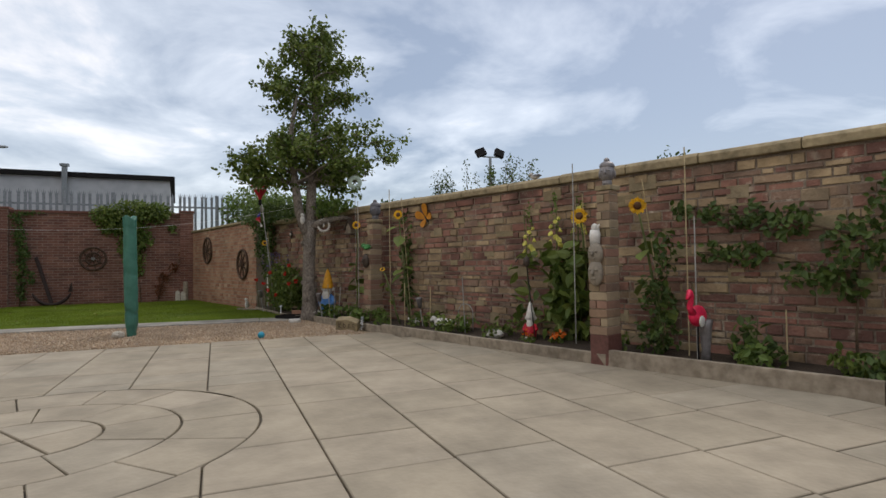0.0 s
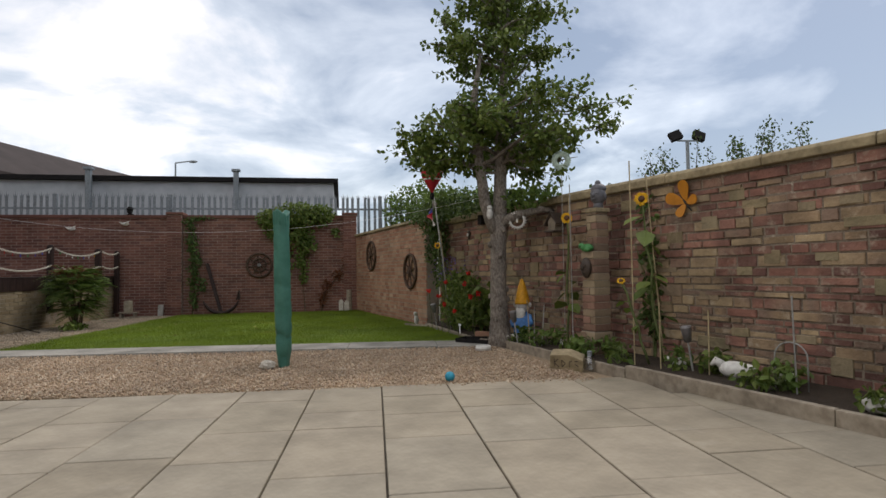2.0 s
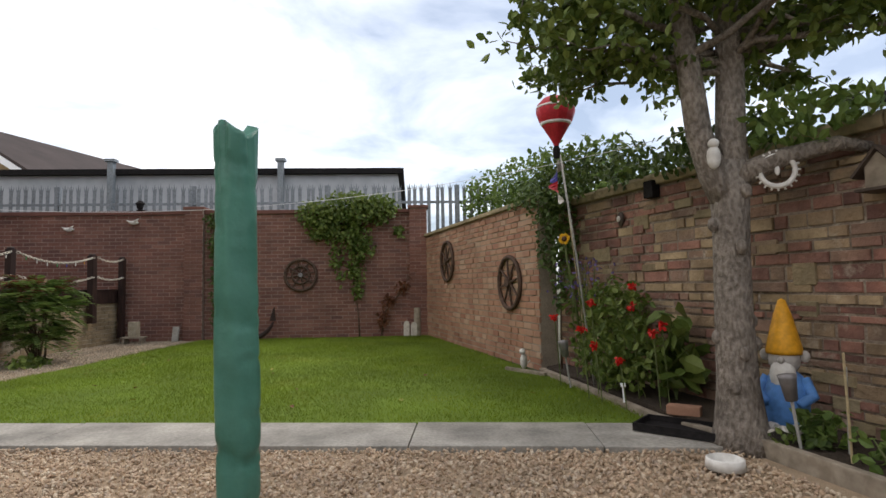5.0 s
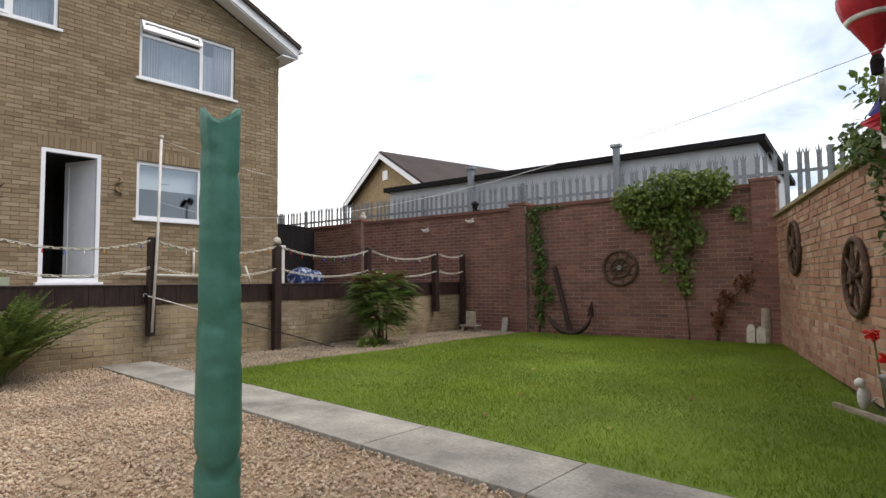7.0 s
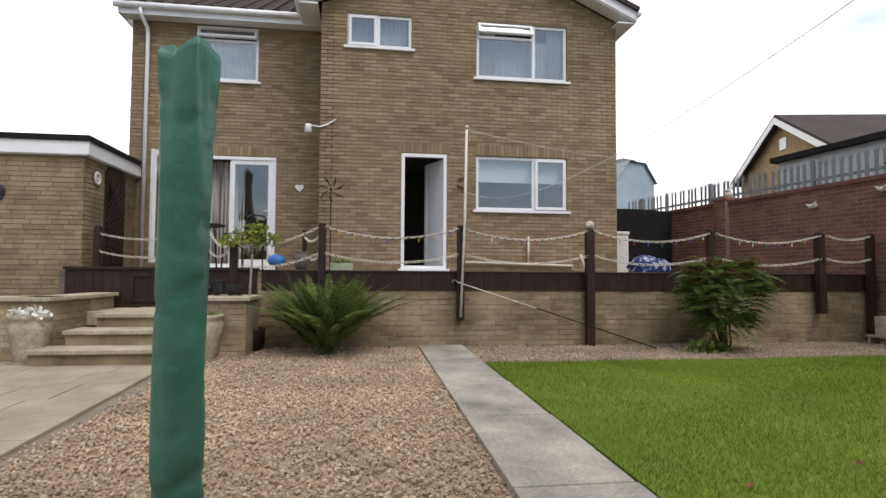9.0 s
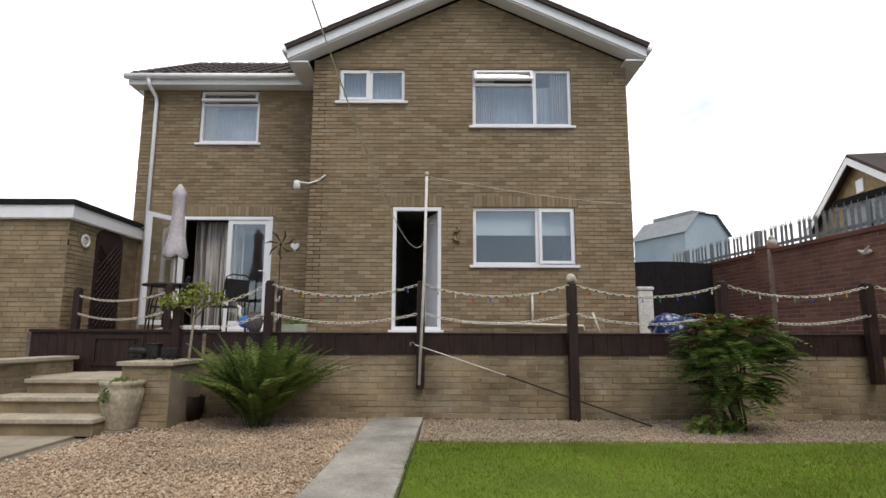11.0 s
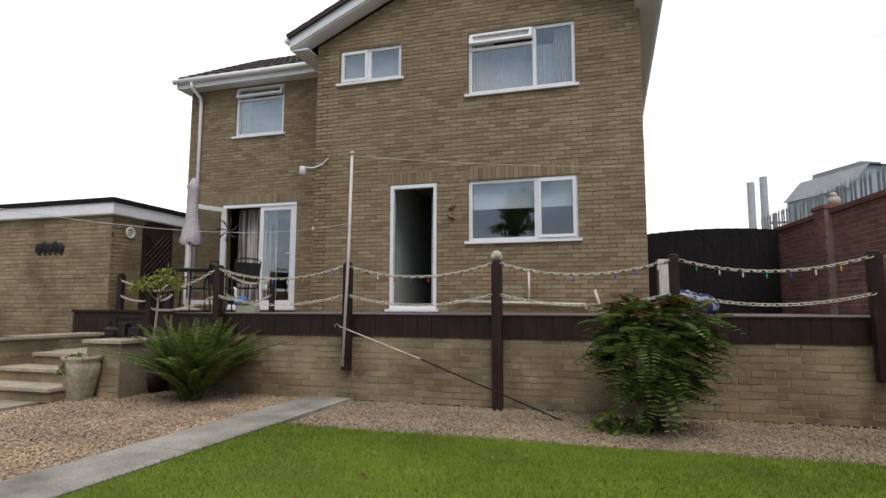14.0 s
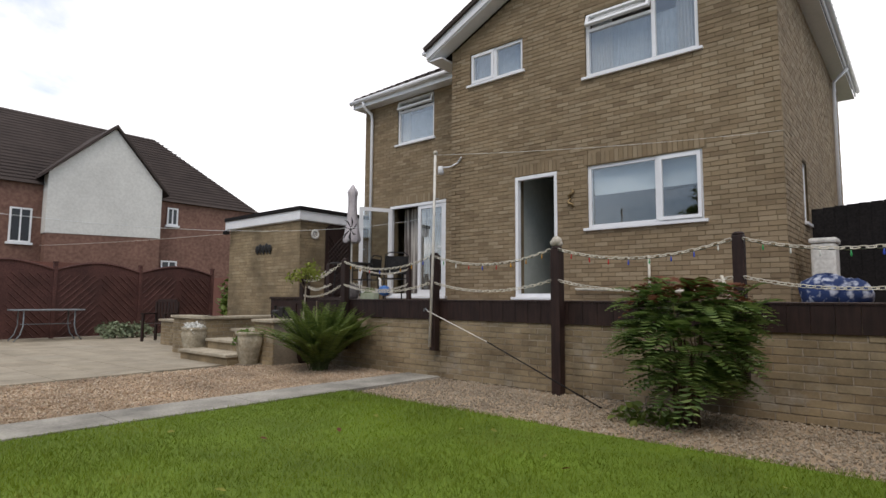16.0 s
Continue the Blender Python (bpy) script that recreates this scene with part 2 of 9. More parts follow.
# ---- mesh building ----
class Shape:
    """Gathers vertices and faces of one mesh."""

    def __init__(self):
        self.v, self.f = [], []

    def add(self, verts, faces, m=None):
        k = len(self.v)
        self.v += [tuple(m @ Vector(p)) for p in verts] if m is not None else [tuple(p) for p in verts]
        self.f += [tuple(i + k for i in q) for q in faces]
        return self

    def box(self, x0, x1, y0, y1, z0, z1, m=None):
        return self.add([(x, y, z) for z in (z0, z1) for y in (y0, y1) for x in (x0, x1)],
                        [(0, 2, 3, 1), (4, 5, 7, 6), (0, 1, 5, 4), (2, 6, 7, 3), (0, 4, 6, 2), (1, 3, 7, 5)], m)

    def prism(self, outline, y0, y1, m=None):
        """An outline in x and z, drawn out along y."""
        k = len(outline)
        verts = [(x, y0, z) for x, z in outline] + [(x, y1, z) for x, z in outline]
        faces = [tuple(range(k)), tuple(range(2 * k - 1, k - 1, -1))] + [(i, i + k, (i + 1) % k + k, (i + 1) % k) for i in range(k)]
        return self.add(verts, faces, m)

    def tube(self, points, radius, seg=8, caps=True, m=None, twist=0.0):
        pts = [Vector(p) for p in points]
        rad = list(radius) if isinstance(radius, (list, tuple)) else [radius] * len(pts)
        verts, faces, side = [], [], None
        for i, p in enumerate(pts):
            d = (pts[min(i + 1, len(pts) - 1)] - pts[max(i - 1, 0)]).normalized()
            if side is None:
                side = d.cross(Vector((0, 0, 1)) if abs(d.z) < 0.9 else Vector((1, 0, 0))).normalized()
            side = (side - d * side.dot(d)).normalized()
            up = d.cross(side)
            for j in range(seg):
                a = 2 * math.pi * j / seg + twist
                verts.append(p + (side * math.cos(a) + up * math.sin(a)) * rad[i])
        for i in range(len(pts) - 1):
            for j in range(seg):
                a, b = i * seg + j, i * seg + (j + 1) % seg
                faces.append((a, b, b + seg, a + seg))
        if caps:
            faces += [tuple(range(seg - 1, -1, -1)), tuple(range((len(pts) - 1) * seg, len(pts) * seg))]
        return self.add(verts, faces, m)

    def lathe(self, profile, seg=16, m=None, squash=1.0):
        verts, faces, k = [], [], len(profile)
        for j in range(seg):
            a = 2 * math.pi * j / seg
            verts += [(r * math.cos(a), r * math.sin(a) * squash, z) for r, z in profile]
        for j in range(seg):
            for i in range(k - 1):
                a, b = j * k + i, ((j + 1) % seg) * k + i
                faces.append((a, b, b + 1, a + 1))
        faces += [tuple(j * k for j in range(seg - 1, -1, -1)), tuple(j * k + k - 1 for j in range(seg))]
        return self.add(verts, faces, m)

    def ball(self, c, r, seg=12, rings=8, m=None, rough=0.0, rng=None):
        rx, ry, rz = (r, r, r) if isinstance(r, (int, float)) else r
        verts, faces = [], []
        for i in range(rings + 1):
            a = math.pi * i / rings
            for j in range(seg):
                b = 2 * math.pi * j / seg
                s = 1 + (rng.uniform(-rough, rough) if rng else 0)
                verts.append((c[0] + rx * s * math.sin(a) * math.cos(b), c[1] + ry * s * math.sin(a) * math.sin(b), c[2] + rz * s * math.cos(a)))
        for i in range(rings):
            for j in range(seg):
                p, q = i * seg + j, i * seg + (j + 1) % seg
                faces.append((p, p + seg, q + seg, q))
        return self.add(verts, faces, m)

    def ring(self, c, big, small, seg=24, tube=8, m=None, flat=1.0):
        """A torus in the xz plane."""
        verts, faces = [], []
        for j in range(seg):
            a = 2 * math.pi * j / seg
            for i in range(tube):
                b = 2 * math.pi * i / tube
                r = big + small * math.cos(b)
                verts.append((c[0] + r * math.cos(a), c[1] + small * flat * math.sin(b), c[2] + r * math.sin(a)))
        for j in range(seg):
            for i in range(tube):
                a, b = j * tube + i, j * tube + (i + 1) % tube
                c2, d = ((j + 1) % seg) * tube + (i + 1) % tube, ((j + 1) % seg) * tube + i
                faces.append((a, b, c2, d))
        return self.add(verts, faces, m)

    def mesh(self, name, material, smooth=False, bevel=0.0):
        me = bpy.data.meshes.new(name)
        me.from_pydata(self.v, [], self.f)
        if bevel:
            bm = bmesh.new()
            bm.from_mesh(me)
            bmesh.ops.remove_doubles(bm, verts=bm.verts, dist=1e-5)
            sharp = [e for e in bm.edges if len(e.link_faces) == 2 and e.calc_face_angle(0) > 0.6]
            bmesh.ops.bevel(bm, geom=sharp, offset=bevel, segments=2, affect="EDGES", profile=0.6)
            bmesh.ops.recalc_face_normals(bm, faces=bm.faces)
            bm.to_mesh(me)
            bm.free()
        me.materials.append(material)
        if smooth:
            me.polygons.foreach_set("use_smooth", [True] * len(me.polygons))
        me.update()
        return me


def part(name, shape, material, parent, label="", smooth=False, bevel=0.0):
    ob = new(name, shape.mesh(name, material, smooth, bevel))
    ob.parent = parent
    if label:
        ob["label"] = label
    if name in ("limbs", "branchwork", "branches", "stalks", "stems", "legs", "vanes", "feet", "lattice", "tile_courses", "carving"):
        ob["kind"] = "stuff"
    return ob


def whole(name, shape, material, label, category, m=None, group="", kind="", smooth=False, bevel=0.0):
    """A thing that is one mesh."""
    ob = new(name, shape.mesh(name, material, smooth, bevel))
    if m is not None:
        ob.matrix_world = m
    return tagged(ob, label, category, group, kind)


def thing(name, m, label, category, group="", kind=""):
    ob = new(name)
    ob.empty_display_size = 0.1
    ob.matrix_world = m
    return tagged(ob, label, category, group, kind)


def big_mesh(name, verts, faces, material, parent=None, smooth=False):
    """A large joined mesh from numpy arrays; all faces have the same number of corners."""
    me = bpy.data.meshes.new(name)
    k = faces.shape[1]
    me.vertices.add(len(verts))
    me.vertices.foreach_set("co", np.asarray(verts, np.float32).ravel())
    me.loops.add(faces.size)
    me.loops.foreach_set("vertex_index", faces.astype(np.int32).ravel())
    me.polygons.add(len(faces))
    me.polygons.foreach_set("loop_start", np.arange(0, faces.size, k, dtype=np.int32))
    me.polygons.foreach_set("use_smooth", np.full(len(faces), smooth))
    me.update(calc_edges=True)
    me.validate()
    me.materials.append(material)
    ob = new(name, me)
    ob.parent = parent
    return ob


def scatter(name, proto_v, proto_f, mats, material, parent=None, smooth=False):
    """Copies of a small prototype at 3x4 matrices, joined into one mesh."""
    pv, pf, mats = np.asarray(proto_v, float), np.asarray(proto_f, int), np.asarray(mats, float)
    v = np.einsum("nij,kj->nki", mats[:, :, :3], pv) + mats[:, None, :, 3]
    f = pf[None] + (np.arange(len(mats)) * len(pv))[:, None, None]
    return big_mesh(name, v.reshape(-1, 3), f.reshape(-1, pf.shape[1]), material, parent, smooth)


# ---- walls ----
PIECES = []          # small pieces of walls and paving, linked last
unit = Shape()
a, c = 0.5, 0.46
unit.add([(-a, 0.5, -a), (a, 0.5, -a), (a, 0.5, a), (-a, 0.5, a), (-a, -0.25, -a), (a, -0.25, -a), (a, -0.25, a), (-a, -0.25, a),
          (-0.48, -0.5, -c), (0.48, -0.5, -c), (0.48, -0.5, c), (-0.48, -0.5, c)],
         [(0, 1, 5, 4), (1, 2, 6, 5), (2, 3, 7, 6), (3, 0, 4, 7), (4, 5, 9, 8), (5, 6, 10, 9), (6, 7, 11, 10), (7, 4, 8, 11), (8, 9, 10, 11)])
unit_v, unit_f = np.array(unit.v), np.array(unit.f)


def spans(u0, u1, holes):
    out = [(u0, u1)]
    for a, b in holes:
        out = [s for p, q in out for s in ((p, min(q, a)), (max(p, b), q)) if s[1] - s[0] > 0.03]
    return out


def wall(name, origin, angle, length, height, thick, brick_mat, mortar_mat, label, holes=(), brick=(0.215, 0.065), joint=0.008, near=None,
         gable=None, uneven=0.0, seed=1, piece="brick", soldier=(), relief=0.003, base=0.0, proud=0.006):
    """A wall with its front on local -y. holes: (u0, u1, z0, z1) through it. gable: (apex u, apex height). near: stretch of u whose pieces are parts."""
    rng = random.Random(seed)
    m = Matrix.Translation(origin) @ Matrix.Rotation(angle, 4, "Z")
    body = Shape()
    us = sorted({0.0, length, *[h[i] for h in holes for i in (0, 1)]})
    zs = sorted({base, height, *[h[i] for h in holes for i in (2, 3)]})
    for i in range(len(us) - 1):
        for j in range(len(zs) - 1):
            cu, cz = (us[i] + us[i + 1]) / 2, (zs[j] + zs[j + 1]) / 2
            if not any(h[0] < cu < h[1] and h[2] < cz < h[3] for h in holes):
                body.box(us[i], us[i + 1], 0, thick, zs[j], zs[j + 1])
    if gable:
        body.prism([(0, height), (length, height), (gable[0], gable[1])], 0, thick)
    ob = whole(name, body, mortar_mat, label, "wall", m, kind="structure")
    singles, joined = [], []
    z, row = base, 0
    top = gable[1] if gable else height
    bands = sorted(soldier)
    while z < top - 0.02:
        bh = brick[1] * (1 + (rng.uniform(-uneven, uneven) if uneven else 0))
        bh = min(bh, top - z - 0.002)
        zc = z + bh / 2
        lo, hi = 0.0, length
        if gable and zc > height:
            k = (zc + bh / 2 - height) / (gable[1] - height)
            lo, hi = gable[0] * k, length - (length - gable[0]) * k
        cut = [(h[0], h[1]) for h in holes if h[2] - 0.01 < zc < h[3] + 0.01] + [(s[0], s[1]) for s in bands if s[2] < zc < s[3]]
        for p, q in spans(lo, hi, cut):
            u = p - (0.5 * (row % 2) * (brick[0] + joint) if not uneven else rng.uniform(0, brick[0]))
            while u < q:
                bl = brick[0] * (1 + (rng.uniform(-1.6 * uneven, 1.6 * uneven) if uneven else 0))
                s, e = max(u, p), min(u + bl, q)
                if e - s > 0.03:
                    d = 0.024 + rng.uniform(-relief, relief)
                    item = ((s + e) / 2, e - s, zc, bh - joint * 0.5, d, rng.uniform(-0.006, 0.006))
                    if near and near[0] < item[0] < near[1] and near[2] < zc < near[3] and len(singles) < 300:
                        singles.append(item)
                    else:
                        joined.append(item)
                u += bl + joint
        z += bh + joint * 0.5
        row += 1
    for s in bands:
        u = s[0]
        while u < s[1] - 0.02:
            joined.append((u + 0.0325, 0.065, (s[2] + s[3]) / 2, s[3] - s[2] - 0.005, 0.024, 0))
            u += 0.075
    mats = [[[w, 0, 0, u], [0, d, 0, 0.024 - proud - d / 2], [0, 0, h, zc]] for u, w, zc, h, d, t in joined]
    if mats:
        rest = scatter(piece + "work", unit_v, unit_f, mats, brick_mat, ob)
        rest["kind"] = "stuff"
    PIECES.append((ob, piece, brick_mat, singles, proud))
    return ob


def link_pieces():
    """Bricks and stones that can be picked apart, each an object on a shared mesh."""
    shared = {}
    for ob, piece, material, singles, proud in PIECES:
        key = material.name
        if key not in shared:
            shared[key] = unit.mesh(piece, material)
        for u, w, zc, h, d, t in singles:
            b = new(piece, shared[key])
            b.parent = ob
            b.matrix_basis = Matrix.Translation((u, 0.024 - proud - d / 2, zc)) @ Matrix.Rotation(t, 4, "Y") @ Matrix.Diagonal((w, d, h, 1))


# ---- the ground ----
whole("ground", Shape().add([(-400, -400, -0.06), (400, -400, -0.06), (400, 400, -0.06), (-400, 400, -0.06)], [(0, 1, 2, 3)]), mat_land, "rough ground around the garden", "ground", kind="structure")


def sheet(name, outline, z, material, label, category):
    """A slab of ground, with its sides."""
    k = len(outline)
    s = Shape().add([(x, y, z) for x, y in outline] + [(x, y, -0.3) for x, y in outline], [tuple(range(k))] + [(i, i + k, (i + 1) % k + k, (i + 1) % k) for i in range(k)])
    return whole(name, s, material, label, category, kind="structure")


STONE_A, STONE_B = (0.88, 12.56), (8.25, -6.0)                  # the old stone wall, far end and near end
BED = [(4.95, 0.2), (4.25, 1.93), (3.42, 3.72), (2.15, 7.08), (1.45, 9.45), (1.12, 10.1), (0.58, 12.25)]   # front of the flower bed's edging
sheet("patio_bed", [(-7.8, -5.8), (7.7, -5.8), (4.95, 0.2), (4.25, 1.93), (3.42, 3.72), (2.15, 7.08), (-5.6, 7.06), (-7.8, 7.06)], -0.028, mat_joint, "sandy joints under the stone paving", "paving bed")
sheet("gravel_floor", [(-6.85, 7.06), (2.15, 7.08), (1.45, 9.45), (-6.85, 9.53)], -0.02, mat_grit, "bed of the golden gravel strip", "gravel")
sheet("gravel_floor_wall", [(-6.85, 10.12), (-5.27, 10.12), (-5.27, 16.7), (-6.85, 16.6)], -0.012, mat_grit, "bed of the pale gravel beside the retaining wall", "gravel")
lawn = sheet("lawn", [(-5.25, 10.12), (1.1, 10.03), (0.60, 12.2), (-1.0, 16.95), (-5.25, 16.55)], 0.012, mat_turf, "green mown lawn with a few yellowed patches", "lawn")
sheet("flower_bed", [(8.2, -6), (5.05, 0.2), (4.33, 1.95), (3.5, 3.75), (2.23, 7.1), (1.52, 9.5), (1.2, 10.15), (0.66, 12.3), (0.9, 12.6)], 0.07, mat_soil, "dark soil of the long flower bed", "soil")

# concrete path between gravel and lawn, in cast lengths
path = thing("path", pose(0, 0, 0), "straight pale concrete garden path in cast lengths", "path", kind="structure")
rng = random.Random(5)
cuts = [-6.85, -5.55, -4.2, -3.0, -1.75, -0.55, 0.62, 1.5]
for p, q in zip(cuts[:-1], cuts[1:]):
    y0 = lambda x: 9.53 - (x + 6.8) * 0.013
    s = Shape()
    d = rng.uniform(-0.003, 0.003)
    q2 = q - 0.008
    s.add([(p, y0(p), -0.1), (q2, y0(q2), -0.1), (q2, y0(q2) + 0.575, -0.1), (p, y0(p) + 0.585, -0.1),
           (p, y0(p), 0.018 + d), (q2, y0(q2), 0.018 + d), (q2, y0(q2) + 0.575, 0.018 + d), (p, y0(p) + 0.585, 0.018 + d)],
          [(0, 3, 2, 1), (4, 5, 6, 7), (0, 1, 5, 4), (1, 2, 6, 5), (2, 3, 7, 6), (3, 0, 4, 7)])
    part("concrete_slab", s, mat_concrete, path, bevel=0.006)

# timber edging of the flower bed
edging = thing("bed_edging", pose(0, 0, 0), "weathered grey timber edging along the flower bed", "edging", kind="structure")
mat_sleeper = surf("weathered_timber", (0.24, 0.2, 0.15), (0.36, 0.31, 0.24), fine=14, large=3, stain=0.35, bump=0.5, depth=0.006)
for i in range(len(BED) - 1):
    p, q = Vector((*BED[i], 0)), Vector((*BED[i + 1], 0))
    n = max(1, round((q - p).length / 2.2))
    for j in range(n):
        s, e = p.lerp(q, j / n), p.lerp(q, (j + 1) / n)
        d = e - s
        m = Matrix.Translation(s) @ Matrix.Rotation(math.atan2(d.y, d.x), 4, "Z") @ pose(0, 0, 0, rng.uniform(-1.5, 1.5), rng.uniform(-0.4, 0.4), rng.uniform(-0.3, 0.3))
        part("sleeper", Shape().box(0.003, d.length - 0.003, -0.06, 0.0, -0.05, 0.13 if p.y < 3.7 else 0.105 if p.y < 7.0 else 0.085 if p.y < 9.4 else 0.05, m), mat_sleeper, edging, bevel=0.008)

# ---- boundary walls ----
fa = math.atan2(0.46, 4.39)
FAR0 = Vector((-14.5, 15.63, 0))
far_len = (Vector((-1.0, 17.045, 0)) - FAR0).length
wall_far = wall("wall_far", FAR0, fa, far_len, 2.42, 0.23, mat_red, mat_mortar_red, "red brick garden boundary wall with brick piers", near=(7.5, 11.0, 0.2, 2.2), seed=3, joint=0.012)
whole("coping_far", Shape().box(0, far_len, -0.045, 0.26, 2.42, 2.495, Matrix.Translation(FAR0) @ Matrix.Rotation(fa, 4, "Z")), mat_red, "red brick-on-edge coping of the boundary wall", "coping", kind="structure", bevel=0.01)
for u in (4.62, 9.1, far_len - 0.18):
    p = FAR0 + Vector((math.cos(fa), math.sin(fa), 0)) * u
    m = Matrix.Translation(p) @ Matrix.Rotation(fa, 4, "Z")
    pier = wall("pier", m @ Vector((-0.17, -0.1, 0)), fa, 0.34, 2.5, 0.4, mat_red, mat_mortar_red, "red brick pier of the boundary wall", seed=int(u * 10), near=(0, 1, 0, 3))
    part("cap", Shape().box(-0.03, 0.37, -0.03, 0.43, 2.5, 2.56), mat_red, pier, "flat red brick cap", bevel=0.012)

wd = Vector((0.62 + 1.04, 12.42 - 17.04, 0))
wheel_wall = wall("wall_wheel", (-1.04, 17.04, 0), math.atan2(wd.y, wd.x), wd.length, 1.93, 0.22, mat_pink, mat_mortar, "orange-pink brick wall with pale headers", brick=(0.19, 0.07), uneven=0.12, near=(2.2, 4.9, 0.1, 1.9), seed=8, joint=0.013, relief=0.006, proud=0.009)
WHEEL_M = wheel_wall.matrix_world.copy()
wcop = Shape()
u = 0.0
while u < wd.length:
    wcop.box(u, min(u + 0.6, wd.length) - 0.006, -0.05, 0.27, 1.932, 1.985)
    u += 0.6
whole("coping_wheel_wall", wcop, mat_coping, "thin pale stone coping on the brick wall", "coping", WHEEL_M, kind="structure", bevel=0.01)

sd = Vector((STONE_B[0] - STONE_A[0], STONE_B[1] - STONE_A[1], 0))
stone_wall = wall("wall_stone", (*STONE_A, 0), math.atan2(sd.y, sd.x), sd.length, 1.83, 0.3, mat_old, mat_mortar_old, "old mixed brick and sandstone garden wall", brick=(0.2, 0.07), uneven=0.38, near=(4.6, 7.4, 0.15, 1.8), seed=4, joint=0.017, relief=0.012, proud=0.012, piece="stone")
STONE_M = stone_wall.matrix_world.copy()
mat_block = surf("green_buff_sandstone", (0.2, 0.16, 0.095), (0.3, 0.245, 0.15), palette=[(0.21, 0.16, 0.095), (0.3, 0.24, 0.14), (0.25, 0.21, 0.125), (0.36, 0.29, 0.185), (0.24, 0.17, 0.12)], mixin=0.7, fine=22, large=4, stain=0.4, bump=0.9, depth=0.015)
block_rng = random.Random(44)
blocks, block_me = [], unit.mesh("sandstone_block", mat_block)
while len(blocks) < 110:
    u, zc = block_rng.uniform(0.3, 12.5), block_rng.uniform(0.1, 1.72)
    w, h = block_rng.uniform(0.14, 0.36), block_rng.choice((0.065, 0.075, 0.1, 0.12, 0.15))
    if any(abs(u - b[0]) < (w + b[2]) / 2 and abs(zc - b[1]) < (h + b[3]) / 2 for b in blocks) or zc + h / 2 > 1.82:
        continue
    blocks.append((u, zc, w, h))
    o = new("sandstone_block", block_me)
    o.parent = stone_wall
    o.matrix_basis = Matrix.Translation((u, 0.011 - block_rng.uniform(0, 0.008), zc)) @ Matrix.Rotation(block_rng.uniform(-0.03, 0.03), 4, "Y") @ Matrix.Diagonal((w, 0.05, h, 1))
cop = thing("coping_stone_wall", STONE_M, "rounded lichen-covered sandstone coping of the old wall", "coping", kind="structure")
u, k = 0.0, 0
while u < sd.length:
    w = rng.uniform(0.75, 1.05)
    h = rng.uniform(-0.006, 0.006)
    e = min(u + w, sd.length) - 0.008
    part("coping_stone", Shape().prism([(-0.06, 1.832), (-0.065, 1.9 + h), (-0.03, 1.935 + h), (0.15, 1.96 + h), (0.33, 1.935 + h), (0.365, 1.9 + h), (0.36, 1.832)], u, e,
                                       Matrix(((0, 1, 0, 0), (1, 0, 0, 0), (0, 0, 1, 0), (0, 0, 0, 1)))), mat_coping, cop, bevel=0.012)
    u += w

# ---- the raised terrace ----
retain = wall("wall_retaining", (-6.8, 7.45, 0), math.pi / 2, 8.95, 0.975, 0.25, mat_retain, mat_mortar, "weathered buff brick retaining wall under the terrace", near=(0.4, 5.0, 0.0, 0.8), seed=6, relief=0.004)
terrace = whole("terrace_floor", Shape().box(-10.6, -6.83, 7.45, 16.1, 0.3, 0.985).box(-10.6, -7.76, 4.62, 7.45, 0.3, 0.985).box(-14.5, -9.5, 13.62, 15.9, 0.3, 0.985), mat_deck, "greyed timber decking of the raised terrace", "deck", kind="structure")
boards = thing("deck_boards", pose(0, 0, 1.0), "greyed ribbed decking boards", "decking", kind="structure")
y = 7.5
while y < 16.0:
    part("deck_board", Shape().box(-9.55 if y < 13.6 else -10.4, -6.79, y, y + 0.138, -0.013, 0.006), mat_deck, boards)
    y += 0.145

# ---- the house ----
HX, HL, HR, EAVE, APEX = -9.565, 7.98, 13.63, 5.80, 7.20
holes_gable = [(9.46 - HL, 10.30 - HL, 1.06, 3.19), (10.855 - HL, 12.63 - HL, 2.17, 3.19), (10.857 - HL, 12.635 - HL, 4.68, 5.76), (8.44 - HL, 9.63 - HL, 5.14, 5.76)]
wall_gable = wall("wall_gable", (HX, HL, 0), math.pi / 2, HR - HL, EAVE + 0.105, 0.28, mat_house, mat_mortar_dark, "buff brick rear gable wall of the house", holes=holes_gable,
                  gable=((HR - HL) / 2, APEX), near=(1.0, 4.8, 1.6, 3.3), seed=11, base=0.9,
                  soldier=[(9.40 - HL, 10.36 - HL, 3.195, 3.41), (10.80 - HL, 12.69 - HL, 3.195, 3.41)])
WX, WL, WR = -10.44, 4.42, 7.98
holes_wing = [(5.34 - WL, 7.09 - WL, 1.08, 3.2), (5.56 - WL, 6.72 - WL, 4.66, 5.73)]
wall_wing = wall("wall_wing", (WX, WL, 0), math.pi / 2, WR - WL, EAVE - 0.03, 0.28, mat_house, mat_mortar_dark, "buff brick rear wall of the lower wing", holes=holes_wing, seed=12, base=0.9,
                 soldier=[(5.28 - WL, 7.15 - WL, 3.205, 3.41)])
wall("wall_return", (WX, HL, 0), 0, HX - WX, EAVE, 0.25, mat_house, mat_mortar_dark, "buff brick return between wing and gable", seed=13, base=0.9)
wall_side = wall("wall_side", (HX, HR, 0), math.pi, 7.0, EAVE, 0.28, mat_house, mat_mortar_dark, "buff brick side wall of the house", holes=[(1.45, 1.85, 2.2, 3.15)], seed=14, base=0.0)
wall("wall_wing_side", (-17.0, WL + 0.0, 0), 0, 17.0 - 10.44, EAVE - 0.03, 0.28, mat_house, mat_mortar_dark, "buff brick end wall of the wing", seed=15, base=0.0)
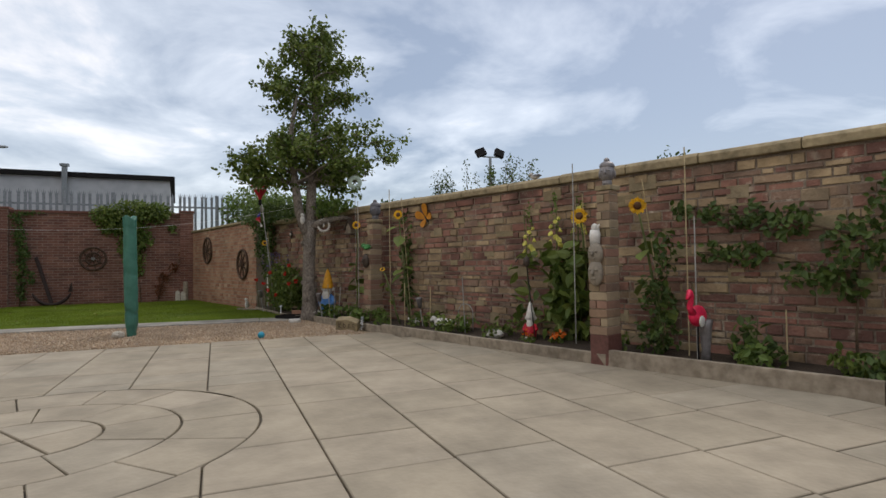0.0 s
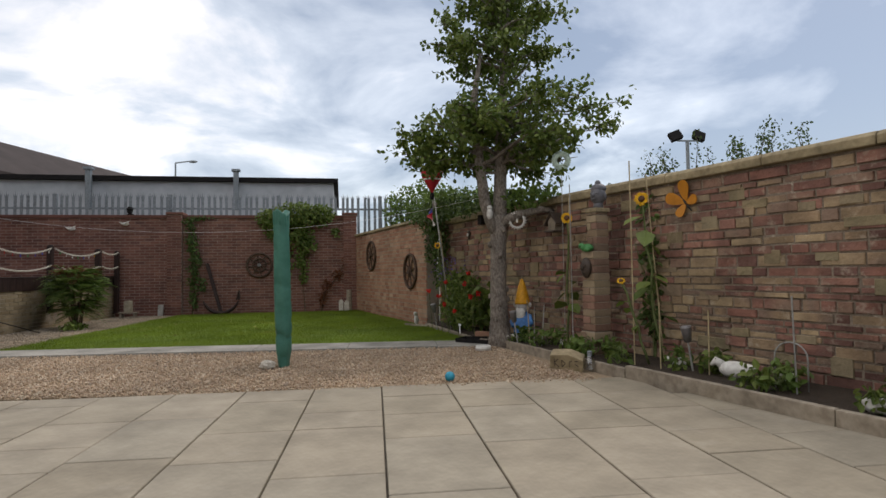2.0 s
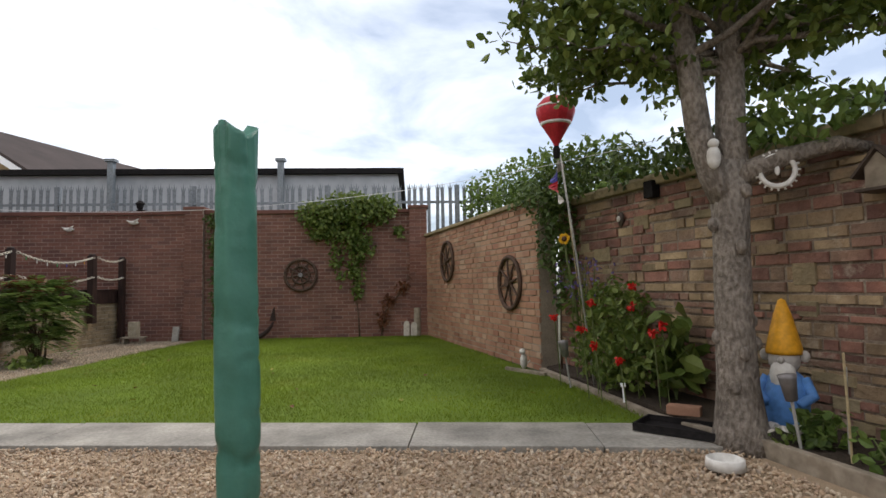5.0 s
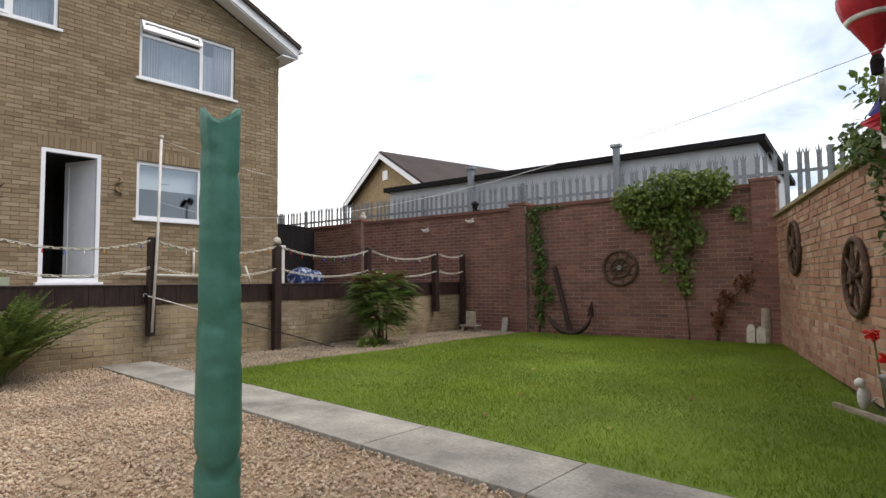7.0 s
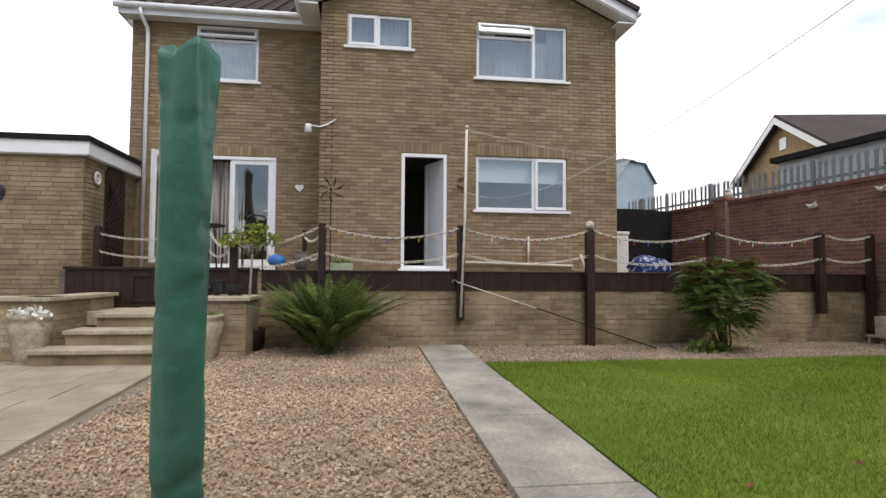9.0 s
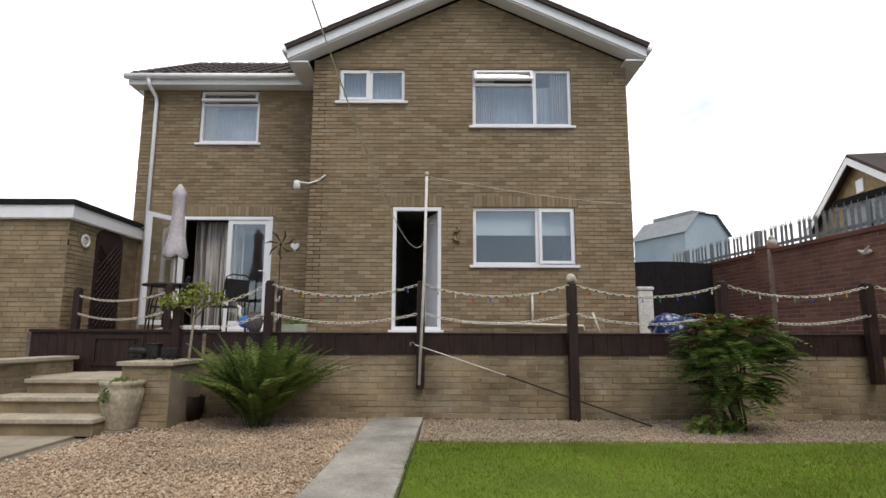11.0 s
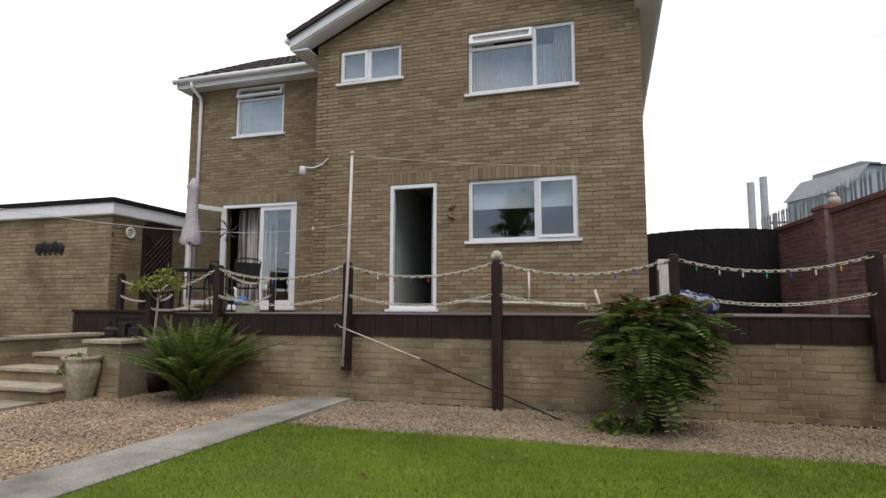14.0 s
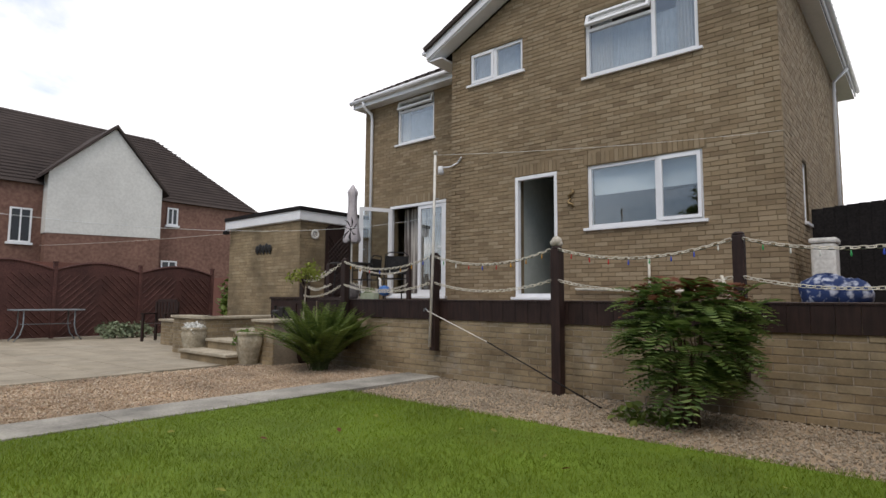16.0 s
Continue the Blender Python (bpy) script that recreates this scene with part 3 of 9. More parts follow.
whole("wall_back", Shape().box(-17.0, -16.75, WL + 0.3, HR - 0.3, 0, EAVE), mat_mortar_dark, "plain far wall of the house", "wall", kind="structure")
whole("floor_inside", Shape().box(-16.7, -10.73, WL + 0.3, HL, 0.9, 1.05).box(-16.7, -10.73, WL + 0.3, HL, 3.42, 3.6).box(-16.7, -9.86, HL, HR - 0.3, 0.9, 1.05).box(-16.7, -9.86, HL, HR - 0.3, 3.42, 3.6), mat_room, "floors inside the house", "floor", kind="structure")
whole("wall_inside", Shape().box(-13.6, -13.5, WL + 0.3, HR - 0.3, 1.05, 5.7).box(-13.5, -9.9, 10.55, 10.65, 1.05, 3.42).box(-13.5, -10.8, 7.7, 7.8, 1.05, 5.7).box(-13.5, -9.9, 10.2, 10.3, 3.6, 5.7), mat_room, "dim inner walls of the house", "wall", kind="structure")
mat_hall = surf("pale_green_hall_wall", (0.42, 0.46, 0.42), (0.48, 0.52, 0.48), fine=8, large=1, stain=0.1, bump=0)
whole("wall_hall", Shape().box(-13.45, -9.87, 9.3, 9.38, 1.06, 3.41), mat_hall, "pale green wall of the hall", "wall", kind="structure")
whole("ceiling_inside", Shape().box(-16.7, -10.73, WL + 0.3, HL, 5.74, 5.8).box(-16.7, -9.86, HL, HR - 0.3, 5.77, 5.82), mat_room, "plain ceiling of the upper floor", "ceiling", kind="structure")


def roof_slope(name, origin, along, up, n_rows, n_cols, label, tw=0.3, th=0.28, mat=None):
    """Tiles laid in courses: along and up are unit vectors of the slope."""
    o, a, b = Vector(origin), Vector(along).normalized(), Vector(up).normalized()
    nrm = a.cross(b).normalized()
    if nrm.z < 0:
        nrm = -nrm
    holder = whole(name, Shape().add([o - b * 0.02, o + a * n_cols * tw, o + a * n_cols * tw + b * n_rows * th, o + b * n_rows * th,
                                      o - b * 0.02 - nrm * 0.06, o + a * n_cols * tw - nrm * 0.06, o + a * n_cols * tw + b * n_rows * th - nrm * 0.06, o + b * n_rows * th - nrm * 0.06],
                                     [(0, 1, 2, 3), (7, 6, 5, 4), (0, 4, 5, 1), (1, 5, 6, 2), (2, 6, 7, 3), (3, 7, 4, 0)]), mat or mat_tile, label, "roof", kind="structure")
    proto = [(0, -0.02, 0.006), (0.3, -0.02, 0.006), (0.6, -0.02, 0.045), (0.8, -0.02, 0.045), (1, -0.02, 0.012),
             (0, 1.05, 0.0), (0.3, 1.05, 0.0), (0.6, 1.05, 0.028), (0.8, 1.05, 0.028), (1, 1.05, 0.004), (0, -0.02, -0.02), (1, -0.02, -0.02), ]
    faces = [(0, 1, 6, 5), (1, 2, 7, 6), (2, 3, 8, 7), (3, 4, 9, 8), (10, 11, 4, 0), (0, 4, 2, 1)]
    mats = []
    for r in range(n_rows):
        for c_ in range(n_cols):
            p = o + a * (c_ * tw) + b * (r * th) + nrm * 0.012
            mats.append([[a.x * tw, b.x * th, nrm.x, p.x], [a.y * tw, b.y * th, nrm.y, p.y], [a.z * tw, b.z * th, nrm.z, p.z]])
    t = scatter("tile", proto, faces, mats, mat or mat_tile, holder)
    t["kind"] = "stuff"
    return holder


PITCH = 0.46
slope_up = Vector((0, 1, PITCH)).normalized()
rows_n = 13
roof_slope("roof_gable", (-17.28, 7.53, 6.02), (1, 0, 0), slope_up, rows_n, 27, "brown tiled roof slope over the gable")
roof_slope("roof_gable_far", (-17.28, 13.96, 6.06), (1, 0, 0), (0, -slope_up.y, slope_up.z), rows_n, 27, "brown tiled roof slope over the gable")
ridge = Shape().tube([(-17.4, 10.805, 7.53), (-9.25, 10.805, 7.53)], 0.12, 10)
whole("roof_ridge", ridge, mat_tile, "brown ridge tiles", "roof", kind="structure")
roof_slope("roof_wing", (-10.12, 4.2, 5.93), (0, 1, 0), Vector((-1, 0, 0.58)).normalized(), 12, 12, "brown tiled roof slope of the wing")
# white barge boards, soffits and gutters
trim = thing("trim_roof", pose(0, 0, 0), "white painted barge boards, soffits and gutters", "trim", kind="structure")
for sgn, y0, up in ((1, 7.57, 0.0), (-1, 13.92, 0.04)):
    L = abs(y0 - 10.805)
    s = Shape()
    s.add([(-9.24, y0, 5.80 + up), (-9.24, y0 + sgn * L, 5.80 + up + L * PITCH), (-9.24, y0 + sgn * L, 6.02 + up + L * PITCH), (-9.24, y0, 6.02 + up),
           (-9.27, y0, 5.80 + up), (-9.27, y0 + sgn * L, 5.80 + up + L * PITCH), (-9.27, y0 + sgn * L, 6.02 + up + L * PITCH), (-9.27, y0, 6.02 + up)],
          [(0, 1, 2, 3), (7, 6, 5, 4), (0, 4, 5, 1), (1, 5, 6, 2), (2, 6, 7, 3), (3, 7, 4, 0)])
    part("barge_board", s, mat_white, trim)
    part("soffit", Shape().add([(-9.27, y0, 5.77 + up), (-9.27, y0 + sgn * L, 5.77 + up + L * PITCH), (-9.57, y0 + sgn * L, 5.77 + up + L * PITCH), (-9.57, y0, 5.77 + up),
                                (-9.27, y0, 5.80 + up), (-9.27, y0 + sgn * L, 5.80 + up + L * PITCH), (-9.57, y0 + sgn * L, 5.80 + up + L * PITCH), (-9.57, y0, 5.80 + up)],
                               [(0, 1, 2, 3), (7, 6, 5, 4), (0, 4, 5, 1), (1, 5, 6, 2), (2, 6, 7, 3), (3, 7, 4, 0)]), mat_white, trim)
    part("eave_soffit", Shape().box(-17.3, -9.29, min(y0 + sgn * 0.02, y0 + sgn * 0.36), max(y0 + sgn * 0.02, y0 + sgn * 0.36), 5.755 + up, 5.785 + up), mat_white, trim)
    part("fascia", Shape().box(-17.3, -9.28, y0 - 0.012, y0 + 0.012, 5.80 + up, 5.94 + up), mat_white, trim)
    part("gutter", Shape().tube([(-17.35, y0 - sgn * 0.045, 5.93 + up), (-9.2, y0 - sgn * 0.045, 5.93 + up)], 0.045, 10), mat_white, trim, smooth=True)
part("fascia", Shape().box(-10.19, -10.165, 4.28, 7.62, 5.74, 5.90), mat_white, trim)
part("soffit", Shape().box(-10.44, -10.19, 4.28, 7.97, 5.74, 5.765), mat_white, trim)
part("gutter", Shape().tube([(-10.12, 4.2, 5.89), (-10.12, 7.6, 5.89)], 0.058, 10), mat_white, trim, smooth=True)
part("end_board", Shape().box(-13.5, -10.15, 4.26, 4.285, 5.74, 5.95), mat_white, trim)
part("downpipe", Shape().tube([(-10.12, 4.66, 5.84), (-10.14, 4.67, 5.72), (-10.37, 4.70, 5.58), (-10.385, 4.71, 5.45), (-10.385, 4.71, 1.0)], 0.036, 10), mat_white, trim, smooth=True)
part("downpipe", Shape().tube([(-15.2, 13.95, 5.85), (-15.2, 13.7, 5.6), (-15.2, 13.69, 1.0)], 0.036, 10), mat_white, trim, smooth=True)

# ---- windows and doors of the house ----
G90 = Matrix.Rotation(math.pi / 2, 4, "Z")


def frame_bars(s, x0, x1, z0, z1, t, y0=0.0, y1=0.07):
    s.box(x0, x1, y0, y1, z0, z0 + t).box(x0, x1, y0, y1, z1 - t, z1).box(x0, x0 + t, y0, y1, z0 + t, z1 - t).box(x1 - t, x1, y0, y1, z0 + t, z1 - t)
    return s


def window(name, m, w, h, lights, label, sill=True):
    """lights: (x0, x1, z0, z1, open degrees about the top) in fractions of the window; an opened one is a sash that stands out."""
    ob = thing(name, m, label, "window", kind="structure")
    part("window_frame", frame_bars(Shape(), 0.0, w, 0.0, h, 0.055, 0.03, 0.10), mat_white, ob, bevel=0.005)
    if sill:
        part("window_sill", Shape().box(-0.06, w + 0.06, -0.05, 0.08, -0.045, 0.0), mat_white, ob, bevel=0.006)
    for i, (x0, x1, z0, z1, deg, sash) in enumerate(lights):
        X0, X1, Z0, Z1 = x0 * w, x1 * w, z0 * h, z1 * h
        if x0 > 0:
            part("mullion", Shape().box(X0 - 0.03, X0 + 0.03, 0.03, 0.098, 0.05, h - 0.05), mat_white, ob)
        if z0 > 0:
            part("transom", Shape().box(X0 + 0.03, X1 - 0.03, 0.031, 0.096, Z0 - 0.025, Z0 + 0.025), mat_white, ob)
        x_0, x_1, z_0, z_1 = X0 + 0.03, X1 - 0.03, Z0 + 0.03, Z1 - 0.03
        if sash:
            hinge = Matrix.Translation((0, 0.03, z_1)) @ Matrix.Rotation(radians(-deg), 4, "X") @ Matrix.Translation((0, -0.03, -z_1))
            sh = part("sash", frame_bars(Shape(), x_0, x_1, z_0, z_1, 0.05, -0.005, 0.05), mat_white, ob, bevel=0.004)
            sh.matrix_basis = hinge
            pane = part("pane", Shape().box(x_0 + 0.045, x_1 - 0.045, 0.02, 0.026, z_0 + 0.045, z_1 - 0.045), mat_pane, sh)
        else:
            pane = part("pane", Shape().box(x_0, x_1, 0.055, 0.061, z_0, z_1), mat_pane, ob)
        pane.visible_shadow = False
    return ob


def gm(y, z, x=HX):
    return Matrix.Translation((x, y, z)) @ G90


window("window_1", gm(10.855, 2.17), 1.775, 1.02, [(0, 0.63, 0, 1, 0, False), (0.63, 1, 0, 1, 0, True)], "white two-light kitchen window reflecting the sky")
window("window_2", gm(10.857, 4.68), 1.778, 1.08, [(0, 0.63, 0, 0.74, 0, False), (0, 0.63, 0.74, 1, 24, True), (0.63, 1, 0, 1, 0, False)], "white bedroom window with its top light open")
window("window_3", gm(8.44, 5.14), 1.19, 0.62, [(0, 0.48, 0, 1, 0, True), (0.48, 1, 0, 1, 0, False)], "small white two-light upstairs window")
window("window_4", gm(5.56, 4.66, WX), 1.16, 1.07, [(0, 1, 0, 0.74, 0, False), (0, 1, 0.74, 1, 18, True)], "white upstairs window with its top light ajar")
window("window_5", Matrix.Translation((HX - 1.45, HR, 2.2)) @ Matrix.Rotation(math.pi, 4, "Z"), 0.4, 0.95, [(0, 1, 0, 1, 0, False)], "narrow white side window")


# net colour is blue-white to carry the sky reflection that the panes lack
mat_net_sky = surf("sky_tinted_net", (0.5, 0.56, 0.6), (0.6, 0.66, 0.7), fine=15, large=3, stain=0.15, bump=0, see=0.35)


def curtain(m, w, h, label, folds=10, material=None, deep=0.035):
    s = Shape()
    n = folds * 8
    vs = [(w * i / n, deep * math.sin(i * math.pi / 4) + 0.01 * math.sin(i * 1.7), z) for z in (0, h) for i in range(n + 1)]
    s.add(vs, [(i, i + 1, i + n + 2, i + n + 1) for i in range(n)])
    ob = whole("curtain", s, material or mat_curtain, label, "curtain", m, smooth=True)
    return ob


# full-width nets added close behind the glass to brighten it like reflected sky
curtain(gm(10.88, 4.7, HX - 0.2), 1.73, 0.8, "sheer net curtain across the bedroom window, tinted like reflected sky", 22, mat_net_sky, 0.006)
curtain(gm(8.46, 5.16, HX - 0.2), 1.15, 0.59, "added sheer net across the small window, tinted like reflected sky", 14, mat_net_sky, 0.006)
curtain(gm(5.58, 4.68, WX - 0.2), 1.12, 0.72, "added sheer net across the wing window, tinted like reflected sky", 14, mat_net_sky, 0.006)
curtain(gm(10.9, 4.7, HX - 0.165), 0.36, 1.03, "sheer white curtain drawn to the window's side", 8)
curtain(gm(12.28, 4.7, HX - 0.165), 0.33, 1.03, "sheer white curtain drawn to the window's side", 7)
curtain(gm(5.6, 4.68, WX - 0.165), 0.25, 1.0, "sheer white curtain drawn to the window's side", 6)
# upper half of the kitchen window: sky reflection put in as a pale blue blind
mat_blind_sky = surf("sky_tinted_blind", (0.6, 0.66, 0.68), (0.66, 0.71, 0.73), fine=20, large=3, stain=0.05, bump=0)
whole("reflection_blind", Shape().box(10.9, 12.6, -0.01, 0.0, 0, 0.42).tube([(10.9, 0, 0.43), (12.6, 0, 0.43)], 0.03, 8), mat_blind_sky, "pale blue blind standing in for reflected sky in the kitchen window", "blind", Matrix.Translation((HX - 0.17, 0, 2.72)) @ G90)
mat_dcurtain = surf("striped_taupe_curtain", (0.14, 0.12, 0.11), (0.6, 0.57, 0.52), fine=26, large=3, stain=0.2, bump=0, stretch=(1, 1, 0.02), ramp=(0.42, 0.55))
curtain(gm(5.5, 1.1, WX - 0.34), 0.95, 2.05, "striped taupe and cream door curtain", 9, mat_dcurtain)

# kitchen door, standing open
door = thing("door_1", gm(9.46, 1.06), "white upvc back door standing open inwards", "door", kind="structure")
part("door_frame", frame_bars(Shape(), 0, 0.84, 0, 2.13, 0.06, 0.0, 0.09), mat_white, door, bevel=0.005)
part("door_sill", Shape().box(-0.05, 0.89, -0.09, 0.1, -0.045, 0.0), mat_white, door, bevel=0.008)
leaf = part("door_leaf", frame_bars(Shape(), 0, 0.72, 0, 2.0, 0.09, 0, 0.05).box(0.08, 0.64, 0.012, 0.038, 0.08, 1.92), mat_white, door, "half-open white door leaf", bevel=0.004)
leaf.matrix_basis = Matrix.Translation((0.78, 0.09, 0.06)) @ Matrix.Rotation(radians(180 - 68), 4, "Z") @ Matrix.Translation((0, -0.05, 0))
part("door_handle", Shape().tube([(0.66, -0.03, 1.0), (0.58, -0.045, 1.0)], 0.01, 8).box(0.64, 0.68, -0.012, 0.0, 0.9, 1.1), mat_galv, leaf, "steel lever handle")
# patio doors
pd = thing("door_2", gm(5.34, 1.08, WX), "white french doors, one leaf folded back", "door", kind="structure")
part("door_frame", frame_bars(Shape(), 0, 1.75, 0, 2.12, 0.06, 0.0, 0.09), mat_white, pd, bevel=0.005)
part("door_sill", Shape().box(-0.05, 1.8, -0.08, 0.1, -0.05, 0.0), mat_white, pd, bevel=0.006)
for i, mm in enumerate((Matrix.Translation((0.06, 0.0, 0.06)) @ Matrix.Rotation(radians(-115), 4, "Z"), Matrix.Translation((0.90, 0.02, 0.06)))):
    lf = part("door_leaf", frame_bars(Shape(), 0, 0.79, 0, 2.0, 0.085, 0, 0.05), mat_white, pd, bevel=0.004)
    lf.matrix_basis = mm
    g = part("pane", Shape().box(0.08, 0.71, 0.02, 0.026, 0.08, 1.92), mat_pane, lf)
    g.visible_shadow = False
    part("door_handle", Shape().box(0.73, 0.76, -0.01, 0.0, 0.9, 1.1).tube([(0.745, -0.03, 1.02), (0.64, -0.04, 1.02)], 0.009, 8), mat_white, lf, "white lever handle")

# ---- garden store with a flat roof ----
AX, AY0, AY1 = -8.47, 1.56, 4.56
annex_front = wall("wall_annex_front", (AX, AY0, 0), math.pi / 2, AY1 - AY0, 2.72, 0.2, mat_annex, mat_mortar_dark, "buff stone-faced front wall of the flat-roofed store", brick=(0.28, 0.07), uneven=0.15, seed=21, base=0.0)
wall("wall_annex_side", (AX, AY1, 0), math.pi, 2.0, 2.72, 0.2, mat_annex, mat_mortar_dark, "buff stone-faced side wall of the store", brick=(0.28, 0.07), uneven=0.15, seed=22, base=0.5)
wall("wall_annex_end", (-11.5, AY0 + 0.0, 0), 0, 3.03, 2.72, 0.2, mat_annex, mat_mortar_dark, "buff stone-faced end wall of the store", brick=(0.28, 0.07), uneven=0.15, seed=23)
whole("roof_annex", Shape().box(-11.6, AX + 0.12, AY0 - 0.12, AY1 + 0.12, 2.94, 3.03), mat_black, "flat black felt roof of the store", "roof", kind="structure", bevel=0.01)
fas = Shape().box(AX + 0.06, AX + 0.09, AY0 - 0.1, AY1 + 0.1, 2.74, 2.94).box(-11.5, AX + 0.06, AY1 + 0.06, AY1 + 0.09, 2.74, 2.94).box(-11.5, AX + 0.06, AY0 - 0.09, AY0 - 0.06, 2.74, 2.94).box(-11.5, AX + 0.06, AY0 - 0.06, AY1 + 0.06, 2.725, 2.74)
whole("trim_annex", fas, mat_white, "white fascia under the store's flat roof", "trim", kind="structure")

# ---- palisade fence beyond the wall ----
fo = FAR0 + Vector((-math.sin(fa), math.cos(fa), 0)) * 0.75
pal = thing("palisade_fence", Matrix.Translation(fo) @ Matrix.Rotation(fa, 4, "Z"), "tall galvanised steel palisade fence beyond the wall", "fence", kind="structure")
pale = Shape()
pale.prism([(-0.036, 0), (0.036, 0), (0.036, 2.02), (0.052, 2.16), (0.019, 2.07), (0.0, 2.20), (-0.019, 2.07), (-0.052, 2.16), (-0.036, 2.02)], 0, 0.006)
pale_me = pale.mesh("pale", mat_galv)
u = 0.0
while u < far_len + 1.6:
    o = new("pale", pale_me)
    o.parent = pal
    o.matrix_basis = Matrix.Translation((u, 0, 0.96 + rng.uniform(-0.006, 0.006))) @ Matrix.Rotation(rng.uniform(-0.02, 0.02), 4, "Y")
    u += 0.15
for z in (1.3, 2.72):
    part("rail", Shape().box(-0.1, far_len + 1.6, 0.008, 0.05, z, z + 0.05), mat_galv, pal)
u = 0.5
while u < far_len + 1.6:
    part("post", Shape().box(u - 0.05, u + 0.05, 0.05, 0.12, 0, 3.12), mat_galv, pal)
    u += 2.75

# the back of the place, behind the start
whole("wall_near", Shape().box(-8.5, 8.6, -6.05, -5.8, 0, 2.1), mat_red, "plain brick wall closing the garden", "wall", kind="structure")
whole("wall_near_end", Shape().box(-11.7, -11.5, -5.8, 1.5, 0, 1.75), mat_red, "plain brick wall closing the garden", "wall", kind="structure")


# ---- leaves and stems ----
mat_leaf = surf("pear_leaf", (0.065, 0.11, 0.02), (0.13, 0.19, 0.038), palette=[(0.05, 0.09, 0.018), (0.12, 0.175, 0.034), (0.25, 0.3, 0.075), (0.08, 0.13, 0.026)], fine=30, large=2, stain=0.2, bump=0, rough=0.5, see=0.25)
mat_leaf_dark = surf("ivy_leaf", (0.042, 0.078, 0.018), (0.082, 0.132, 0.03), palette=[(0.034, 0.064, 0.016), (0.075, 0.125, 0.028), (0.135, 0.195, 0.042)], fine=30, large=2, stain=0.25, bump=0, rough=0.5, see=0.2)
mat_leaf_light = surf("fresh_leaf", (0.085, 0.15, 0.03), (0.15, 0.23, 0.05), palette=[(0.07, 0.125, 0.026), (0.14, 0.22, 0.05), (0.19, 0.25, 0.06)], fine=30, large=2, stain=0.2, bump=0, rough=0.5, see=0.3)
mat_leaf_yellow = surf("yellowing_leaf", (0.2, 0.22, 0.04), (0.32, 0.3, 0.06), fine=30, large=2, stain=0.2, bump=0, rough=0.6, see=0.3)
mat_leaf_russet = surf("russet_leaf", (0.12, 0.04, 0.02), (0.2, 0.08, 0.035), fine=30, large=2, stain=0.2, bump=0, rough=0.6, see=0.2)
mat_bark = surf("grey_brown_bark", (0.16, 0.135, 0.11), (0.29, 0.255, 0.215), fine=46, large=5, stain=0.35, bump=0.9, depth=0.03, stretch=(1, 1, 0.55), ramp=(0.38, 0.62))
mat_stem = surf("green_stem", (0.09, 0.12, 0.04), (0.15, 0.18, 0.07), fine=20, large=3, stain=0.2, bump=0)
mat_twig = surf("brown_twig", (0.08, 0.055, 0.035), (0.14, 0.1, 0.065), fine=20, large=3, stain=0.2, bump=0)
LEAF_V = [(0, 0, 0), (-0.30, 0.35, 0.07), (-0.24, 0.7, 0.05), (0, 1, -0.06), (0.24, 0.7, 0.05), (0.30, 0.35, 0.07), (0, 0.5, -0.03)]
LEAF_F = [(0, 6, 1), (1, 6, 2), (2, 6, 3), (3, 6, 4), (4, 6, 5), (5, 6, 0)]


def leaf_mats(rs, pos, size, face=None, spread=1.0):
    """Poses of leaves at pos: sizes in a range, turned at random, or about the direction face."""
    n = len(pos)
    d = rs.normal(size=(n, 3))
    d[:, 2] -= 0.5
    d /= np.linalg.norm(d, axis=1)[:, None]
    if face is None:
        nrm = rs.normal(size=(n, 3)) * spread
        nrm[:, 2] += 0.9
    else:
        nrm = np.asarray(face)[None] + rs.normal(size=(n, 3)) * 0.45 * spread
    x = np.cross(d, nrm)
    x /= np.linalg.norm(x, axis=1)[:, None] + 1e-9
    z = np.cross(x, d)
    s = rs.uniform(size[0], size[1], n)[:, None]
    return np.stack([x * s, d * s, z * s, pos], axis=2)


def leaves(name, rs, pos, size, material, parent, face=None, spread=1.0, label=""):
    ob = scatter(name, LEAF_V, LEAF_F, leaf_mats(rs, np.asarray(pos, float), size, face, spread), material, parent)
    ob["kind"] = "stuff"
    if label:
        ob["label"] = label
    return ob


def cloud_points(rs, clumps):
    """Points in clumps (centre, radii, number), thicker towards each clump's outside."""
    out = []
    for c, r, n in clumps:
        d = rs.normal(size=(n, 3))
        d /= np.linalg.norm(d, axis=1)[:, None]
        out.append(np.asarray(c) + d * np.asarray(r) * (rs.uniform(0.12, 1.0, n) ** 0.55)[:, None])
    return np.concatenate(out)


# ---- the paving ----
paving = thing("paving", pose(0, 0, 0), "pale buff sandstone paving with a stone circle", "paving", kind="structure")
pu, pv = Vector((0.9989, 0.0459)), Vector((-0.0459, 0.9989))
CIRC, CR = Vector((-0.78, 3.15)), 1.25
rng = random.Random(31)
slab_shared = {}


def slab_mesh(poly, z0=-0.04, z1=0.0):
    k = len(poly)
    c_ = sum((Vector(p) for p in poly), Vector((0, 0))) / k
    inner = [tuple(Vector(p) + (c_ - Vector(p)).normalized() * 0.006) for p in poly]
    s = Shape()
    s.add([(x, y, z0) for x, y in poly] + [(x, y, z1 - 0.004) for x, y in poly] + [(x, y, z1) for x, y in inner],
          [tuple(range(2 * k, 3 * k))] + [(i, (i + 1) % k, (i + 1) % k + k, i + k) for i in range(k)] + [(i + k, (i + 1) % k + k, (i + 1) % k + 2 * k, i + 2 * k) for i in range(k)])
    return s


